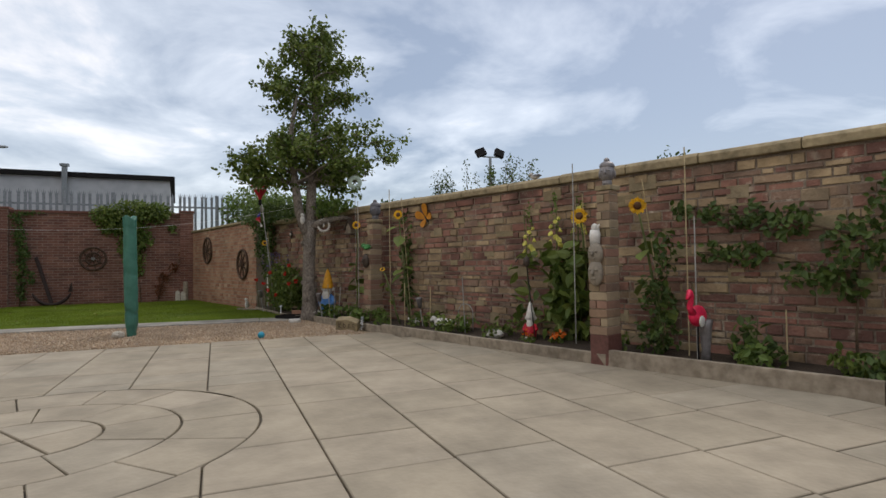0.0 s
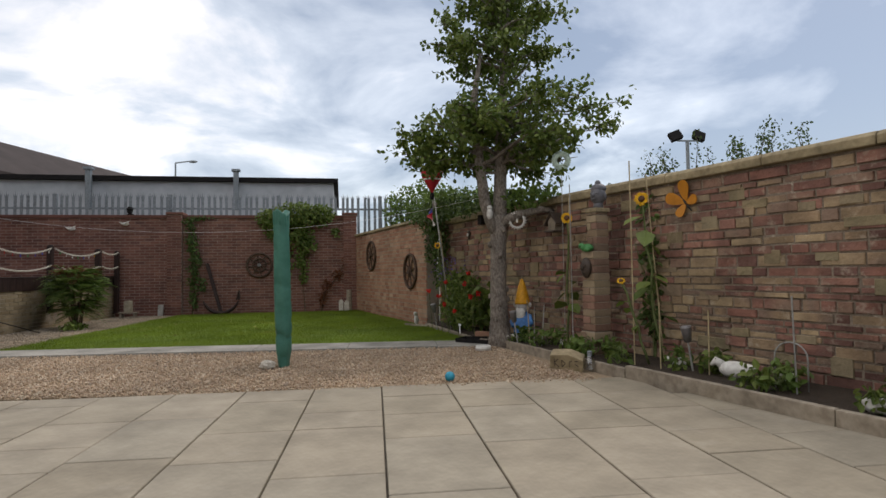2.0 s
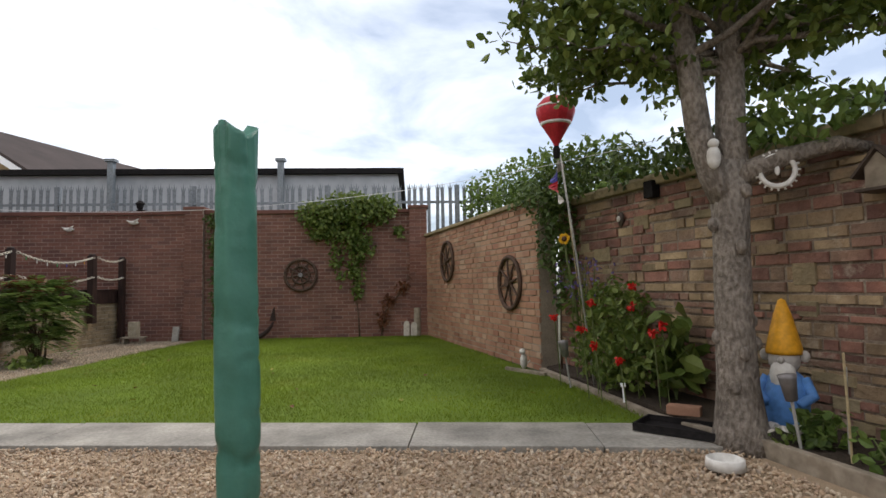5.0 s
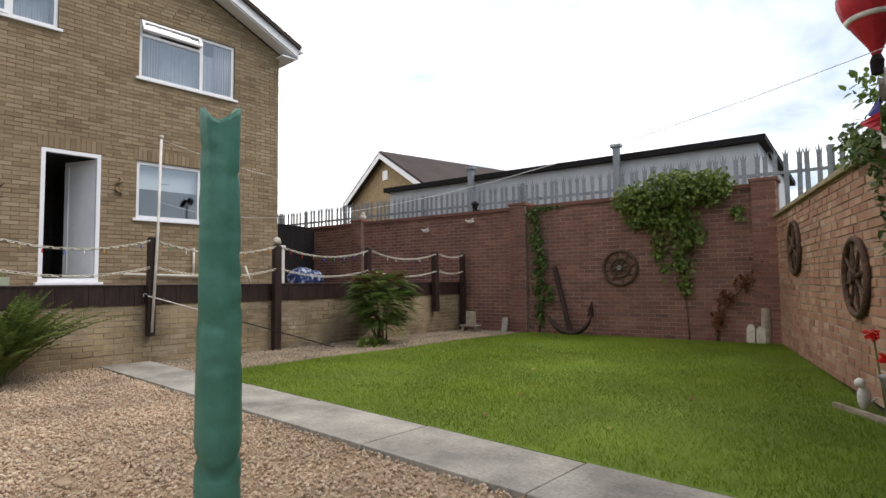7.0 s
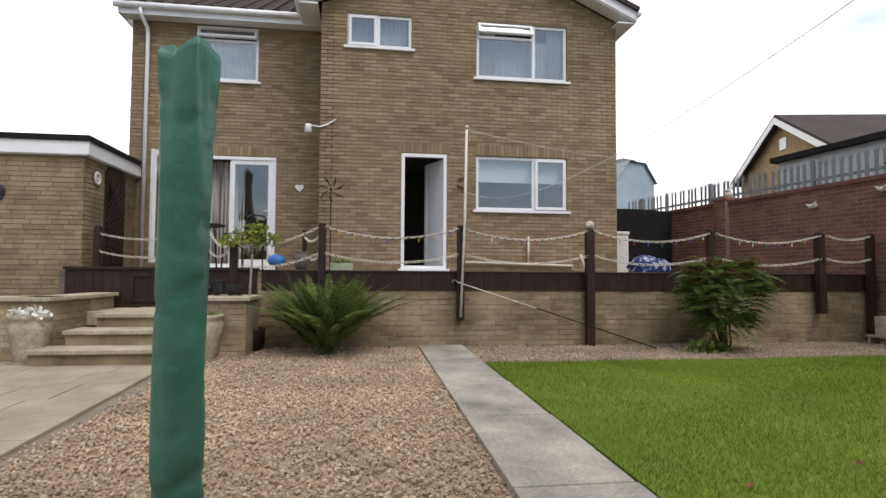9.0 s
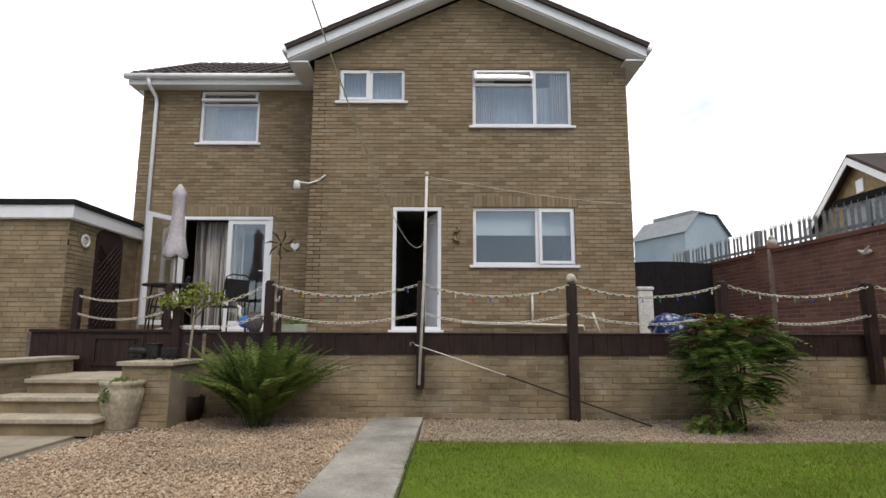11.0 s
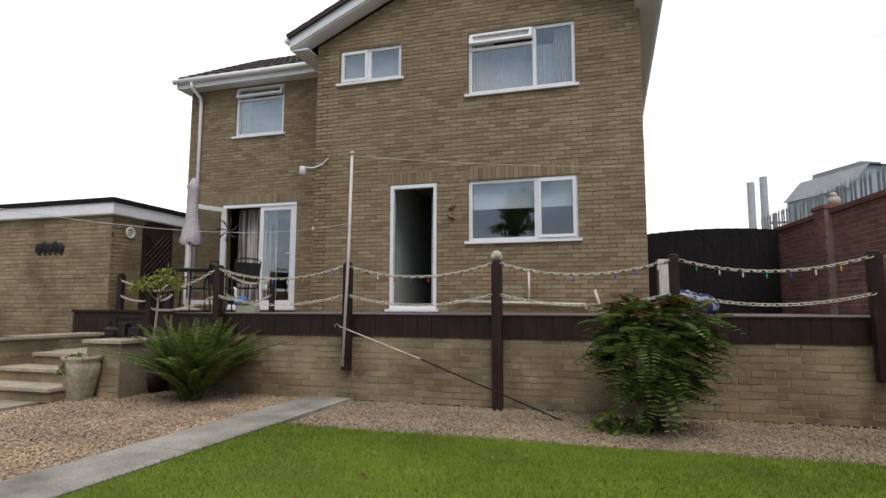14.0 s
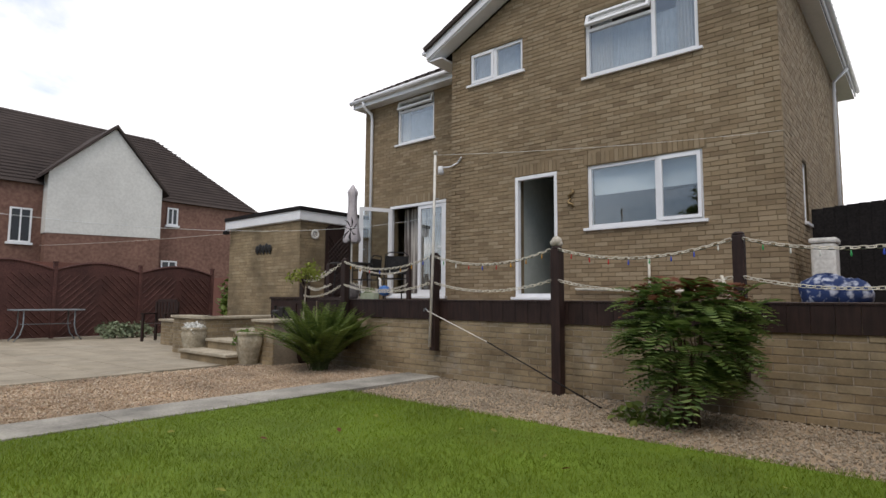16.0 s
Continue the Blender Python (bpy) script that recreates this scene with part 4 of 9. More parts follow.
far_slabs = Shape()
near_slabs = []
J = 0.0055
for ci in range(-15, 12):
    s0 = 0.299 + ci * 0.565
    t = 7.05
    first = True
    while t > -5.9:
        ln = rng.choice((0.42, 0.565, 0.565, 0.85, 0.85))
        if first:
            ln = rng.choice((0.3, 0.42, 0.565, 0.85))
            first = False
        t0 = t - ln
        corners = [pu * (s0 + J) + pv * (t0 + J), pu * (s0 + 0.565 - J) + pv * (t0 + J), pu * (s0 + 0.565 - J) + pv * (t - J), pu * (s0 + J) + pv * (t - J)]
        t = t0
        mid = (corners[0] + corners[2]) / 2
        if mid.x < -7.7 or mid.y < -5.7 or mid.x > (4.5 - (mid.y - 1.93) * 0.43 if mid.y > 0.2 else 5.25 - (mid.y - 0.2) * 0.44):
            continue
        dist = [(c_ - CIRC).length for c_ in corners]
        if max(dist) < CR + 0.02:
            continue
        if min(dist) < CR + 0.01 or (mid - CIRC).length < CR:
            poly = []
            for i in range(4):
                for k in range(8):
                    p = corners[i].lerp(corners[(i + 1) % 4], k / 8)
                    d = p - CIRC
                    if d.length < CR + 0.012:
                        p = CIRC + d.normalized() * (CR + 0.012)
                    poly.append(p)
            area = 0.5 * abs(sum(poly[i].x * poly[(i + 1) % 32].y - poly[(i + 1) % 32].x * poly[i].y for i in range(32)))
            if area < 0.02:
                continue
            near_slabs.append((slab_mesh([tuple(p - mid) for p in poly]), mid))
            continue
        h = rng.uniform(-0.0015, 0.0015)
        rect = [tuple(c_ - mid) for c_ in corners]
        if mid.x > -4.3 and mid.y > 0.2 and mid.x < 4.6:
            near_slabs.append((slab_mesh(rect), mid + Vector((0, 0))))
        else:
            sm = slab_mesh([tuple(c_) for c_ in corners], z1=h)
            far_slabs.add(sm.v, sm.f)
for r0, r1, n, off in ((0.81, 1.245, 14, 0.1), (0.40, 0.795, 9, 0.35), (0.0, 0.385, 4, 0.6)):
    for i in range(n):
        a0, a1 = 2 * math.pi * i / n + off, 2 * math.pi * (i + 1) / n + off
        g0, g1 = 0.006 / max(r1, 0.1), 0.006 / max(r1, 0.1)
        arc = [a0 + g0 + (a1 - a0 - g0 - g1) * k / 8 for k in range(9)]
        poly = [Vector((math.cos(b), math.sin(b))) * r1 for b in arc] + ([Vector((math.cos(b), math.sin(b))) * r0 for b in reversed(arc)] if r0 > 0 else [Vector((math.cos((a0 + a1) / 2), math.sin((a0 + a1) / 2))) * 0.012])
        near_slabs.append((slab_mesh([tuple(p) for p in poly]), CIRC))
for s, mid in near_slabs:
    o = part("paving_slab", s, mat_slab, paving)
    o.matrix_basis = Matrix.Translation((mid.x, mid.y, rng.uniform(-0.0015, 0.0015)))
far_ob = part("paving_slabs", far_slabs, mat_slab, paving)
far_ob["kind"] = "stuff"

# ---- gravel ----
ico = bmesh.new()
bmesh.ops.create_icosphere(ico, subdivisions=1, radius=1.0)
ico.verts.ensure_lookup_table()
ICO_V, ICO_F = [tuple(v.co) for v in ico.verts], [[v.index for v in f.verts] for f in ico.faces]
ico.free()


def random_turns(rs, n):
    q = rs.normal(size=(n, 4))
    q /= np.linalg.norm(q, axis=1)[:, None]
    w, x, y, z = q.T
    return np.stack([np.stack([1 - 2 * (y * y + z * z), 2 * (x * y - w * z), 2 * (x * z + w * y)], 1),
                     np.stack([2 * (x * y + w * z), 1 - 2 * (x * x + z * z), 2 * (y * z - w * x)], 1),
                     np.stack([2 * (x * z - w * y), 2 * (y * z + w * x), 1 - 2 * (x * x + y * y)], 1)], 1)


def gravel(name, rs, n, x0, x1, y0, y1, keep, size, material, label, z=0.0):
    x, y = rs.uniform(x0, x1, n), rs.uniform(y0, y1, n)
    ok = keep(x, y)
    x, y = x[ok], y[ok]
    n = len(x)
    s = rs.uniform(size[0], size[1], n)
    rot = random_turns(rs, n)
    sc = np.stack([s, s * rs.uniform(0.55, 0.95, n), s * rs.uniform(0.4, 0.75, n)], 1)
    m = rot * sc[:, None, :]
    pos = np.stack([x, y, z + rs.uniform(-0.012, 0.007, n)], 1)
    ob = scatter(name, ICO_V, ICO_F, np.concatenate([m, pos[:, :, None]], 2), material)
    return tagged(ob, label, "gravel", kind="stuff")


rs = np.random.RandomState(7)
gravel("gravel", rs, 42000, -6.8, 2.0, 6.98, 9.52, lambda x, y: (x < 2.02 - (y - 7.06) * 0.238 - 0.1) & (y < 9.52 - (x + 6.8) * 0.013) & ((y > 7.05) | (rs.uniform(size=len(x)) < 0.25)), (0.007, 0.0165), mat_gravel, "loose golden flint gravel between paving and path")
gravel("gravel_pale", rs, 13000, -6.79, -5.2, 10.14, 16.6, lambda x, y: (x < -5.27) | (rs.uniform(size=len(x)) < 0.15), (0.007, 0.015), mat_gravel_pale, "pale small gravel along the retaining wall")

# ---- grass ----
mat_grass = surf("grass_blade", (0.135, 0.205, 0.012), (0.18, 0.255, 0.018), palette=[(0.12, 0.19, 0.011), (0.17, 0.24, 0.016), (0.22, 0.265, 0.028), (0.14, 0.21, 0.013)], mixin=0.5, bloom=((0.27, 0.27, 0.05), 1.0, 0.56, 0.5), fine=3, large=0.8, stain=0.4, bump=0, rough=0.55, see=0.3)
n = 210000
x, y = rs.uniform(-5.3, 1.15, n), rs.uniform(10.06, 17.0, n)
right = np.where(y < 12.2, 1.1 - (y - 10.03) * 0.23, 0.6 - (y - 12.2) * 0.337)
ok = (x < right + 0.02) & (x > -5.29 + 0.03 * np.sin(y * 3)) & (y < 16.98 + x * 0.1 + 0.0) & (y > 10.07 - (x + 5) * 0.012)
x, y = x[ok], y[ok]
n = len(x)
h = rs.uniform(0.016, 0.036, n) * (1 + 0.3 * np.sin(x * 2.1) * np.cos(y * 1.7))
a = rs.uniform(0, 2 * math.pi, n)
lean = rs.normal(0, 0.5, (n, 2)) * h[:, None]
w = rs.uniform(0.0016, 0.003, n)
base = np.stack([x, y, np.full(n, 0.010)], 1)
side = np.stack([np.cos(a) * w, np.sin(a) * w, np.zeros(n)], 1)
tip = base + np.stack([lean[:, 0], lean[:, 1], h], 1)
v = np.stack([base - side, base + side, tip], 1).reshape(-1, 3)
grass = big_mesh("grass", v, np.arange(3 * n).reshape(-1, 3), mat_grass)
tagged(grass, "short green mown grass with yellowed patches", "grass", kind="stuff")


# ---- the pear tree ----
def limb_points(rng, p, q, n=6, wob=0.06, rise=0.0):
    p, q = Vector(p), Vector(q)
    out = []
    for i in range(n + 1):
        t = i / n
        b = p.lerp(q, t) + Vector((rng.uniform(-wob, wob), rng.uniform(-wob, wob), rng.uniform(-wob, wob) + rise * math.sin(t * math.pi))) * (1 if 0 < i < n else 0)
        out.append(b)
    return out


rng = random.Random(17)
tree = thing("tree", pose(1.45, 9.52, 0.06), "old forked pear tree with rough grey bark and sparse leafy crown", "tree")
TB = Vector((1.39, 9.52, 0.06))


def T(p):
    return Vector(p) - TB


trunk = Shape()
trunk.tube([T((1.40, 9.52, -0.05)), T((1.39, 9.52, 0.12)), T((1.385, 9.52, 0.35)), T((1.38, 9.52, 0.8)), T((1.39, 9.53, 1.2)), T((1.40, 9.54, 1.5)), T((1.42, 9.55, 1.72))], [0.21, 0.15, 0.12, 0.108, 0.105, 0.112, 0.1], 20)
trunk.tube([T((1.40, 9.54, 1.45)), T((1.30, 9.53, 1.65)), T((1.22, 9.52, 1.9)), T((1.17, 9.5, 2.3)), T((1.12, 9.5, 2.75)), T((1.1, 9.52, 3.3)), T((1.2, 9.5, 3.9))], [0.10, 0.088, 0.078, 0.07, 0.06, 0.045, 0.02], 12)
trunk.tube([T((1.42, 9.54, 1.5)), T((1.43, 9.56, 1.9)), T((1.45, 9.56, 2.4)), T((1.46, 9.6, 2.9)), T((1.55, 9.74, 3.6)), T((1.62, 9.9, 4.3)), T((1.68, 10.05, 4.9)), T((1.72, 10.15, 5.3))], [0.105, 0.09, 0.082, 0.075, 0.06, 0.042, 0.025, 0.008], 12)
trunk.tube([T((1.44, 9.52, 1.62)), T((1.66, 9.45, 1.72)), T((1.95, 9.35, 1.78)), T((2.1, 9.3, 1.74))], [0.085, 0.06, 0.045, 0.03], 10)
for k in range(9):
    a, z = rng.uniform(0, 6.28), rng.uniform(0.2, 1.6)
    trunk.ball(T((1.385 + 0.11 * math.cos(a), 9.52 + 0.11 * math.sin(a), z)), (0.035, 0.035, 0.045), 8, 6)
part("trunk", trunk, mat_bark, tree, "rough grey-brown forked trunk", smooth=True)
ENV = [(2.2, 0.9), (2.7, 1.4), (3.2, 1.12), (3.8, 0.92), (4.4, 0.84), (4.9, 0.6), (5.4, 0.24)]


def env(z):
    return float(np.interp(z, [e[0] for e in ENV], [e[1] for e in ENV]))


limbs, leafy = Shape(), []
for k in range(64):
    z1 = rng.uniform(2.35, 5.3) if k > 20 else rng.uniform(2.45, 3.2)
    stem = (1.14, 9.5) if rng.random() < 0.35 and z1 < 3.8 else (1.42 + (z1 - 2.4) * 0.1, 9.56 + max(0.0, z1 - 2.6) * 0.2)
    a = rng.uniform(0, 2 * math.pi)
    r = env(z1) * rng.uniform(0.62, 1.06)
    end = Vector((1.4 + (z1 - 2.6) * 0.09 + r * math.cos(a), 9.55 + (z1 - 2.6) * 0.22 + r * math.sin(a), z1))
    start = Vector((stem[0], stem[1], max(2.38, z1 - rng.uniform(0.1, 0.5))))
    pts = limb_points(rng, start, end, 5, 0.06, 0.05)
    limbs.tube([T(p) for p in pts], [0.026, 0.022, 0.018, 0.013, 0.009, 0.004], 6)
    for i in range(9):
        b = pts[rng.choice((2, 3, 4, 4, 5, 5))]
        d = Vector((rng.gauss(0, 1), rng.gauss(0, 1), rng.gauss(0.15, 0.7))).normalized() * rng.uniform(0.14, 0.34)
        limbs.tube([T(b), T(b + d * 0.5 + Vector((0, 0, 0.02))), T(b + d)], [0.006, 0.004, 0.002], 4)
        for j in range(21):
            leafy.append(T(b + d * rng.uniform(0.2, 1.08)) + Vector((rng.gauss(0, 0.04), rng.gauss(0, 0.04), rng.gauss(0, 0.04))))
for end in ((3.05, 9.3, 3.2), (2.85, 9.2, 2.85), (0.05, 9.7, 2.62), (0.35, 9.4, 2.5), (2.4, 9.6, 4.55), (2.6, 9.5, 3.5)):
    pts = limb_points(rng, (1.5, 9.55, end[2] - 0.3), end, 7, 0.05, 0.04)
    limbs.tube([T(p) for p in pts], [0.024, 0.02, 0.017, 0.014, 0.011, 0.008, 0.005, 0.003], 6)
    for b in pts[2:]:
        for j in range(26):
            leafy.append(T(b) + Vector((rng.gauss(0, 0.09), rng.gauss(0, 0.09), rng.gauss(0, 0.06))))
for c_, r_, n_ in (((1.25, 9.5, 2.9), (0.45, 0.45, 0.3), 420), ((1.45, 9.7, 3.4), (0.55, 0.5, 0.4), 640), ((1.48, 9.85, 4.1), (0.5, 0.45, 0.45), 560), ((1.6, 10.0, 4.7), (0.4, 0.35, 0.35), 340), ((0.75, 9.6, 2.75), (0.55, 0.5, 0.25), 460), ((0.45, 9.6, 2.7), (0.4, 0.4, 0.2), 240)):
    leafy += [T(p) for p in cloud_points(rs, [(c_, r_, n_)])]
part("branchwork", limbs, mat_bark, tree, "thin grey branches", smooth=True)
leaves("crown", rs, leafy, (0.055, 0.095), mat_leaf, tree, label="glossy green pear leaves with gaps of sky")
# sprouts at the fork
sp = cloud_points(rs, [(T((1.75, 9.45, 1.95)), (0.28, 0.22, 0.2), 170), (T((1.95, 9.2, 1.98)), (0.2, 0.2, 0.12), 90)])
leaves("sprout_foliage", rs, sp, (0.06, 0.1), mat_leaf_light, tree)


# ---- climbers ----
def climber(name, seed, blobs, size, material, label, face, stems=(), m=None, lay=0.12, stem_mat=None):
    """Leaves laid over a wall: blobs of (centre, radii, number)."""
    r = np.random.RandomState(seed)
    ob = thing(name, m or pose(0, 0, 0), label, "climber")
    pts = cloud_points(r, blobs)
    leaves("foliage", r, pts, size, material, ob, face=face, spread=1.2)
    for i, st in enumerate(stems):
        part("stem", Shape().tube(st, [0.014] + [0.010] * (len(st) - 2) + [0.005], 6), stem_mat or mat_twig, ob, smooth=True)
    return ob


def fw(x, out=0.0):
    """A place on the far wall's front."""
    return (x + out * math.sin(fa), 16.58 + (x + 5.43) * math.tan(fa) - out * math.cos(fa))


def fwb(x, z, out, rx, ro, rz, n):
    p = fw(x, out)
    return ((p[0], p[1], z), (rx, ro, rz), n)


climber("creeper", 41, [fwb(-3.1, 2.38, 0.16, 0.45, 0.16, 0.3, 520), fwb(-2.5, 2.5, 0.2, 0.6, 0.2, 0.33, 800), fwb(-1.95, 2.5, 0.18, 0.45, 0.18, 0.3, 560), fwb(-2.6, 2.05, 0.12, 0.55, 0.13, 0.28, 480), fwb(-3.1, 2.05, 0.1, 0.2, 0.1, 0.22, 130),
                         fwb(-2.3, 1.75, 0.1, 0.3, 0.1, 0.3, 240), fwb(-2.75, 1.55, 0.06, 0.14, 0.06, 0.28, 90), fwb(-2.4, 1.3, 0.08, 0.2, 0.07, 0.25, 120), fwb(-2.38, 0.9, 0.05, 0.12, 0.05, 0.2, 60), fwb(-1.55, 2.05, 0.07, 0.1, 0.06, 0.12, 45), fwb(-2.7, 1.15, 0.04, 0.08, 0.03, 0.15, 18)],
        (0.06, 0.11), mat_leaf, "leafy green creeper hanging over the red brick wall", (0.1, -1, 0.25),
        [[(*fw(-2.33, 0.03), 0.0), (*fw(-2.35, 0.03), 0.4), (*fw(-2.4, 0.03), 0.9), (*fw(-2.32, 0.03), 1.5), (*fw(-2.45, 0.04), 2.2)]])
climber("ivy_pillar", 42, [fwb(-5.1, 2.25, 0.1, 0.16, 0.1, 0.2, 110), fwb(-5.05, 1.8, 0.1, 0.16, 0.1, 0.3, 170), fwb(-4.98, 1.35, 0.1, 0.18, 0.1, 0.35, 190), fwb(-5.0, 0.9, 0.09, 0.16, 0.09, 0.3, 120), fwb(-5.0, 0.4, 0.08, 0.14, 0.08, 0.3, 90), fwb(-4.8, 0.75, 0.06, 0.1, 0.05, 0.2, 50), fwb(-4.85, 2.42, 0.05, 0.3, 0.06, 0.05, 50)],
        (0.05, 0.09), mat_leaf_dark, "dark ivy climbing beside the brick pier", (0.1, -1, 0.2),
        [[(*fw(-5.05, 0.03), 0), (*fw(-5.0, 0.03), 0.7), (*fw(-5.08, 0.03), 1.5), (*fw(-5.1, 0.03), 2.3)]])
climber("russet_climber", 43, [fwb(-1.88, 0.35, 0.05, 0.13, 0.05, 0.22, 60), fwb(-1.75, 0.7, 0.05, 0.16, 0.05, 0.15, 60), fwb(-1.5, 0.95, 0.05, 0.16, 0.05, 0.14, 50), fwb(-1.3, 1.25, 0.05, 0.1, 0.05, 0.16, 30)],
        (0.05, 0.085), mat_leaf_russet, "withered russet climber on the red wall", (0.1, -1, 0.1),
        [[(*fw(-1.92, 0.03), 0), (*fw(-1.82, 0.03), 0.5), (*fw(-1.5, 0.03), 0.9), (*fw(-1.25, 0.03), 1.4)]])
climber("honeysuckle", 44, [((0.72, 12.35, 2.0), (0.32, 0.45, 0.35), 600), ((0.8, 12.2, 1.5), (0.25, 0.3, 0.5), 480), ((0.95, 11.9, 2.12), (0.3, 0.5, 0.26), 420), ((1.3, 11.3, 2.08), (0.28, 0.6, 0.22), 420), ((1.55, 10.6, 2.02), (0.25, 0.5, 0.18), 300), ((1.8, 10.0, 2.0), (0.25, 0.4, 0.18), 240), ((0.5, 12.8, 2.05), (0.25, 0.4, 0.2), 180), ((0.85, 12.2, 0.95), (0.15, 0.15, 0.35), 120)],
        (0.05, 0.09), mat_leaf_dark, "dense honeysuckle mounded over the wall's corner", (-0.6, -0.5, 0.6),
        [[(0.8, 12.15, 0.05), (0.82, 12.2, 0.7), (0.85, 12.2, 1.4), (0.8, 12.3, 1.9)]])
climber("honeysuckle", 45, [((0.8, 12.1, 2.32), (0.4, 0.5, 0.16), 260), ((1.15, 11.5, 2.3), (0.35, 0.5, 0.12), 170)], (0.05, 0.085), mat_leaf_light, "light green honeysuckle shoots over the wall", (-0.4, -0.4, 0.8))
# trained fruit tree on the stone wall
sang = math.atan2(sd.y, sd.x)
SD = sd.normalized()
SN = Vector((SD.y, -SD.x, 0))          # out of the stone wall, into the garden


def sw(y, z, out=0.0):
    """A place on the stone wall's front."""
    p = Vector((*STONE_A, 0)) + SD * ((STONE_A[1] - y) / -SD.y) + SN * out
    return Vector((p.x, p.y, z))


esp = [(sw(3.75, 1.42, 0.1), (0.1, 0.1, 0.09), 33), (sw(3.5, 1.36, 0.1), (0.14, 0.2, 0.1), 54), (sw(3.2, 1.3, 0.12), (0.14, 0.25, 0.12), 90), (sw(2.9, 1.24, 0.14), (0.16, 0.25, 0.13), 114), (sw(3.5, 1.0, 0.1), (0.1, 0.2, 0.09), 48), (sw(3.2, 0.98, 0.12), (0.14, 0.22, 0.12), 90),
       (sw(2.75, 0.8, 0.12), (0.14, 0.3, 0.13), 102), (sw(2.45, 1.05, 0.15), (0.2, 0.3, 0.22), 168), (sw(2.2, 1.35, 0.15), (0.2, 0.35, 0.25), 156), (sw(2.55, 0.72, 0.12), (0.14, 0.2, 0.14), 66), (sw(1.9, 0.9, 0.15), (0.2, 0.3, 0.3), 120)]
climber("espalier_tree", 46, esp, (0.05, 0.085), mat_leaf_dark, "fruit tree trained flat along the old wall", (-0.9, -0.4, 0.3),
        [[sw(2.5, 0.03, 0.1), sw(2.5, 0.4, 0.1), sw(2.47, 0.8, 0.1), sw(2.45, 1.3, 0.1)], [sw(2.47, 0.8, 0.1), sw(3.0, 0.95, 0.09), sw(3.6, 1.0, 0.09)], [sw(2.45, 1.1, 0.1), sw(3.0, 1.27, 0.09), sw(3.8, 1.42, 0.09)]])


# shrubs beyond the walls
def far_shrub(name, seed, clumps, size, material, label, shoots=()):
    r, g = np.random.RandomState(seed), random.Random(seed)
    ob = thing(name, pose(0, 0, 0), label, "shrub")
    st = Shape()
    pos = list(cloud_points(r, clumps)) if clumps else []
    for p, q in shoots:
        pts = limb_points(g, p, q, 7, 0.05)
        st.tube(pts, [0.014 - 0.0016 * i for i in range(8)], 5)
        for i, b in enumerate(pts[1:]):
            for j in range(13):
                pos.append(b + Vector((g.gauss(0, 0.05), g.gauss(0, 0.05), g.gauss(0, 0.06))))
    for c_, r_, n_ in clumps:
        st.tube([(c_[0], c_[1], -0.05), (c_[0] + 0.05, c_[1], c_[2])], [0.05, 0.02], 6)
    part("branches", st, mat_twig, ob)
    leaves("foliage", r, pos, size, material, ob)
    return ob


far_shrub("shrub", 51, [((0.25, 17.6, 2.6), (0.6, 0.6, 0.8), 1000), ((0.9, 16.9, 2.75), (0.7, 0.7, 0.75), 1000), ((1.5, 16.3, 2.45), (1.0, 0.9, 0.65), 1500), ((0.9, 17.0, 2.2), (0.7, 0.8, 0.6), 700), ((2.3, 15.6, 2.4), (0.9, 0.8, 0.7), 1000), ((2.0, 14.3, 2.3), (0.7, 0.9, 0.5), 700)], (0.07, 0.12), mat_leaf_light, "bushy light green shrub behind the brick wall")
shoots = []
g = random.Random(3)
for k in range(36):
    t = g.random()
    p = Vector((4.75 + 1.3 * t + g.uniform(-0.3, 0.3), 12.2 - 2.9 * t + g.uniform(-0.3, 0.3), 2.0))
    shoots.append((p, p + Vector((g.uniform(-0.4, 0.4), g.uniform(-0.4, 0.4), g.uniform(0.5, 1.15)))))
far_shrub("shrub", 52, [((4.9, 11.9, 2.15), (0.6, 0.7, 0.35), 330), ((5.5, 10.6, 2.15), (0.6, 0.7, 0.35), 330), ((6.0, 9.6, 2.1), (0.5, 0.6, 0.3), 240)], (0.035, 0.065), mat_leaf_dark, "wiry green shrub with tall shoots behind the old wall", shoots)
shoots = []
for k in range(7):
    p = Vector((6.2 + g.uniform(-0.4, 0.4), 5.4 + g.uniform(-0.5, 0.5), 1.7))
    shoots.append((p, p + Vector((g.uniform(-0.3, 0.3), g.uniform(-0.3, 0.3), g.uniform(0.4, 0.75)))))
far_shrub("shrub", 53, [((6.2, 5.4, 1.7), (0.4, 0.5, 0.25), 100)], (0.04, 0.07), mat_leaf_dark, "low wiry shrub behind the old wall", shoots)
far_shrub("shrub", 54, [((2.95, 9.9, 1.98), (0.3, 0.9, 0.16), 330), ((3.3, 8.9, 1.98), (0.25, 0.5, 0.14), 160)], (0.05, 0.08), mat_leaf_dark, "ivy tumbling over the old wall's coping")


# ---- terrace front: board band, posts, chains ----
band = thing("board_band", pose(-6.8, 7.5, 0), "dark brown stained board band along the terrace's front", "cladding", kind="structure")
y = 0.0
while y < 8.85:
    part("board", Shape().box(0.0, 0.022, y, y + 0.168, 0.745 + rng.uniform(-0.002, 0.002), 0.984), mat_brown, band)
    y += 0.172
part("rail", Shape().box(-0.02, 0.03, 0, 8.9, 0.985, 1.0), mat_brown, band)

mat_cream = surf("cream_plastic", (0.62, 0.58, 0.47), (0.74, 0.7, 0.6), fine=20, large=4, stain=0.2, bump=0, rough=0.5)
POSTS = []


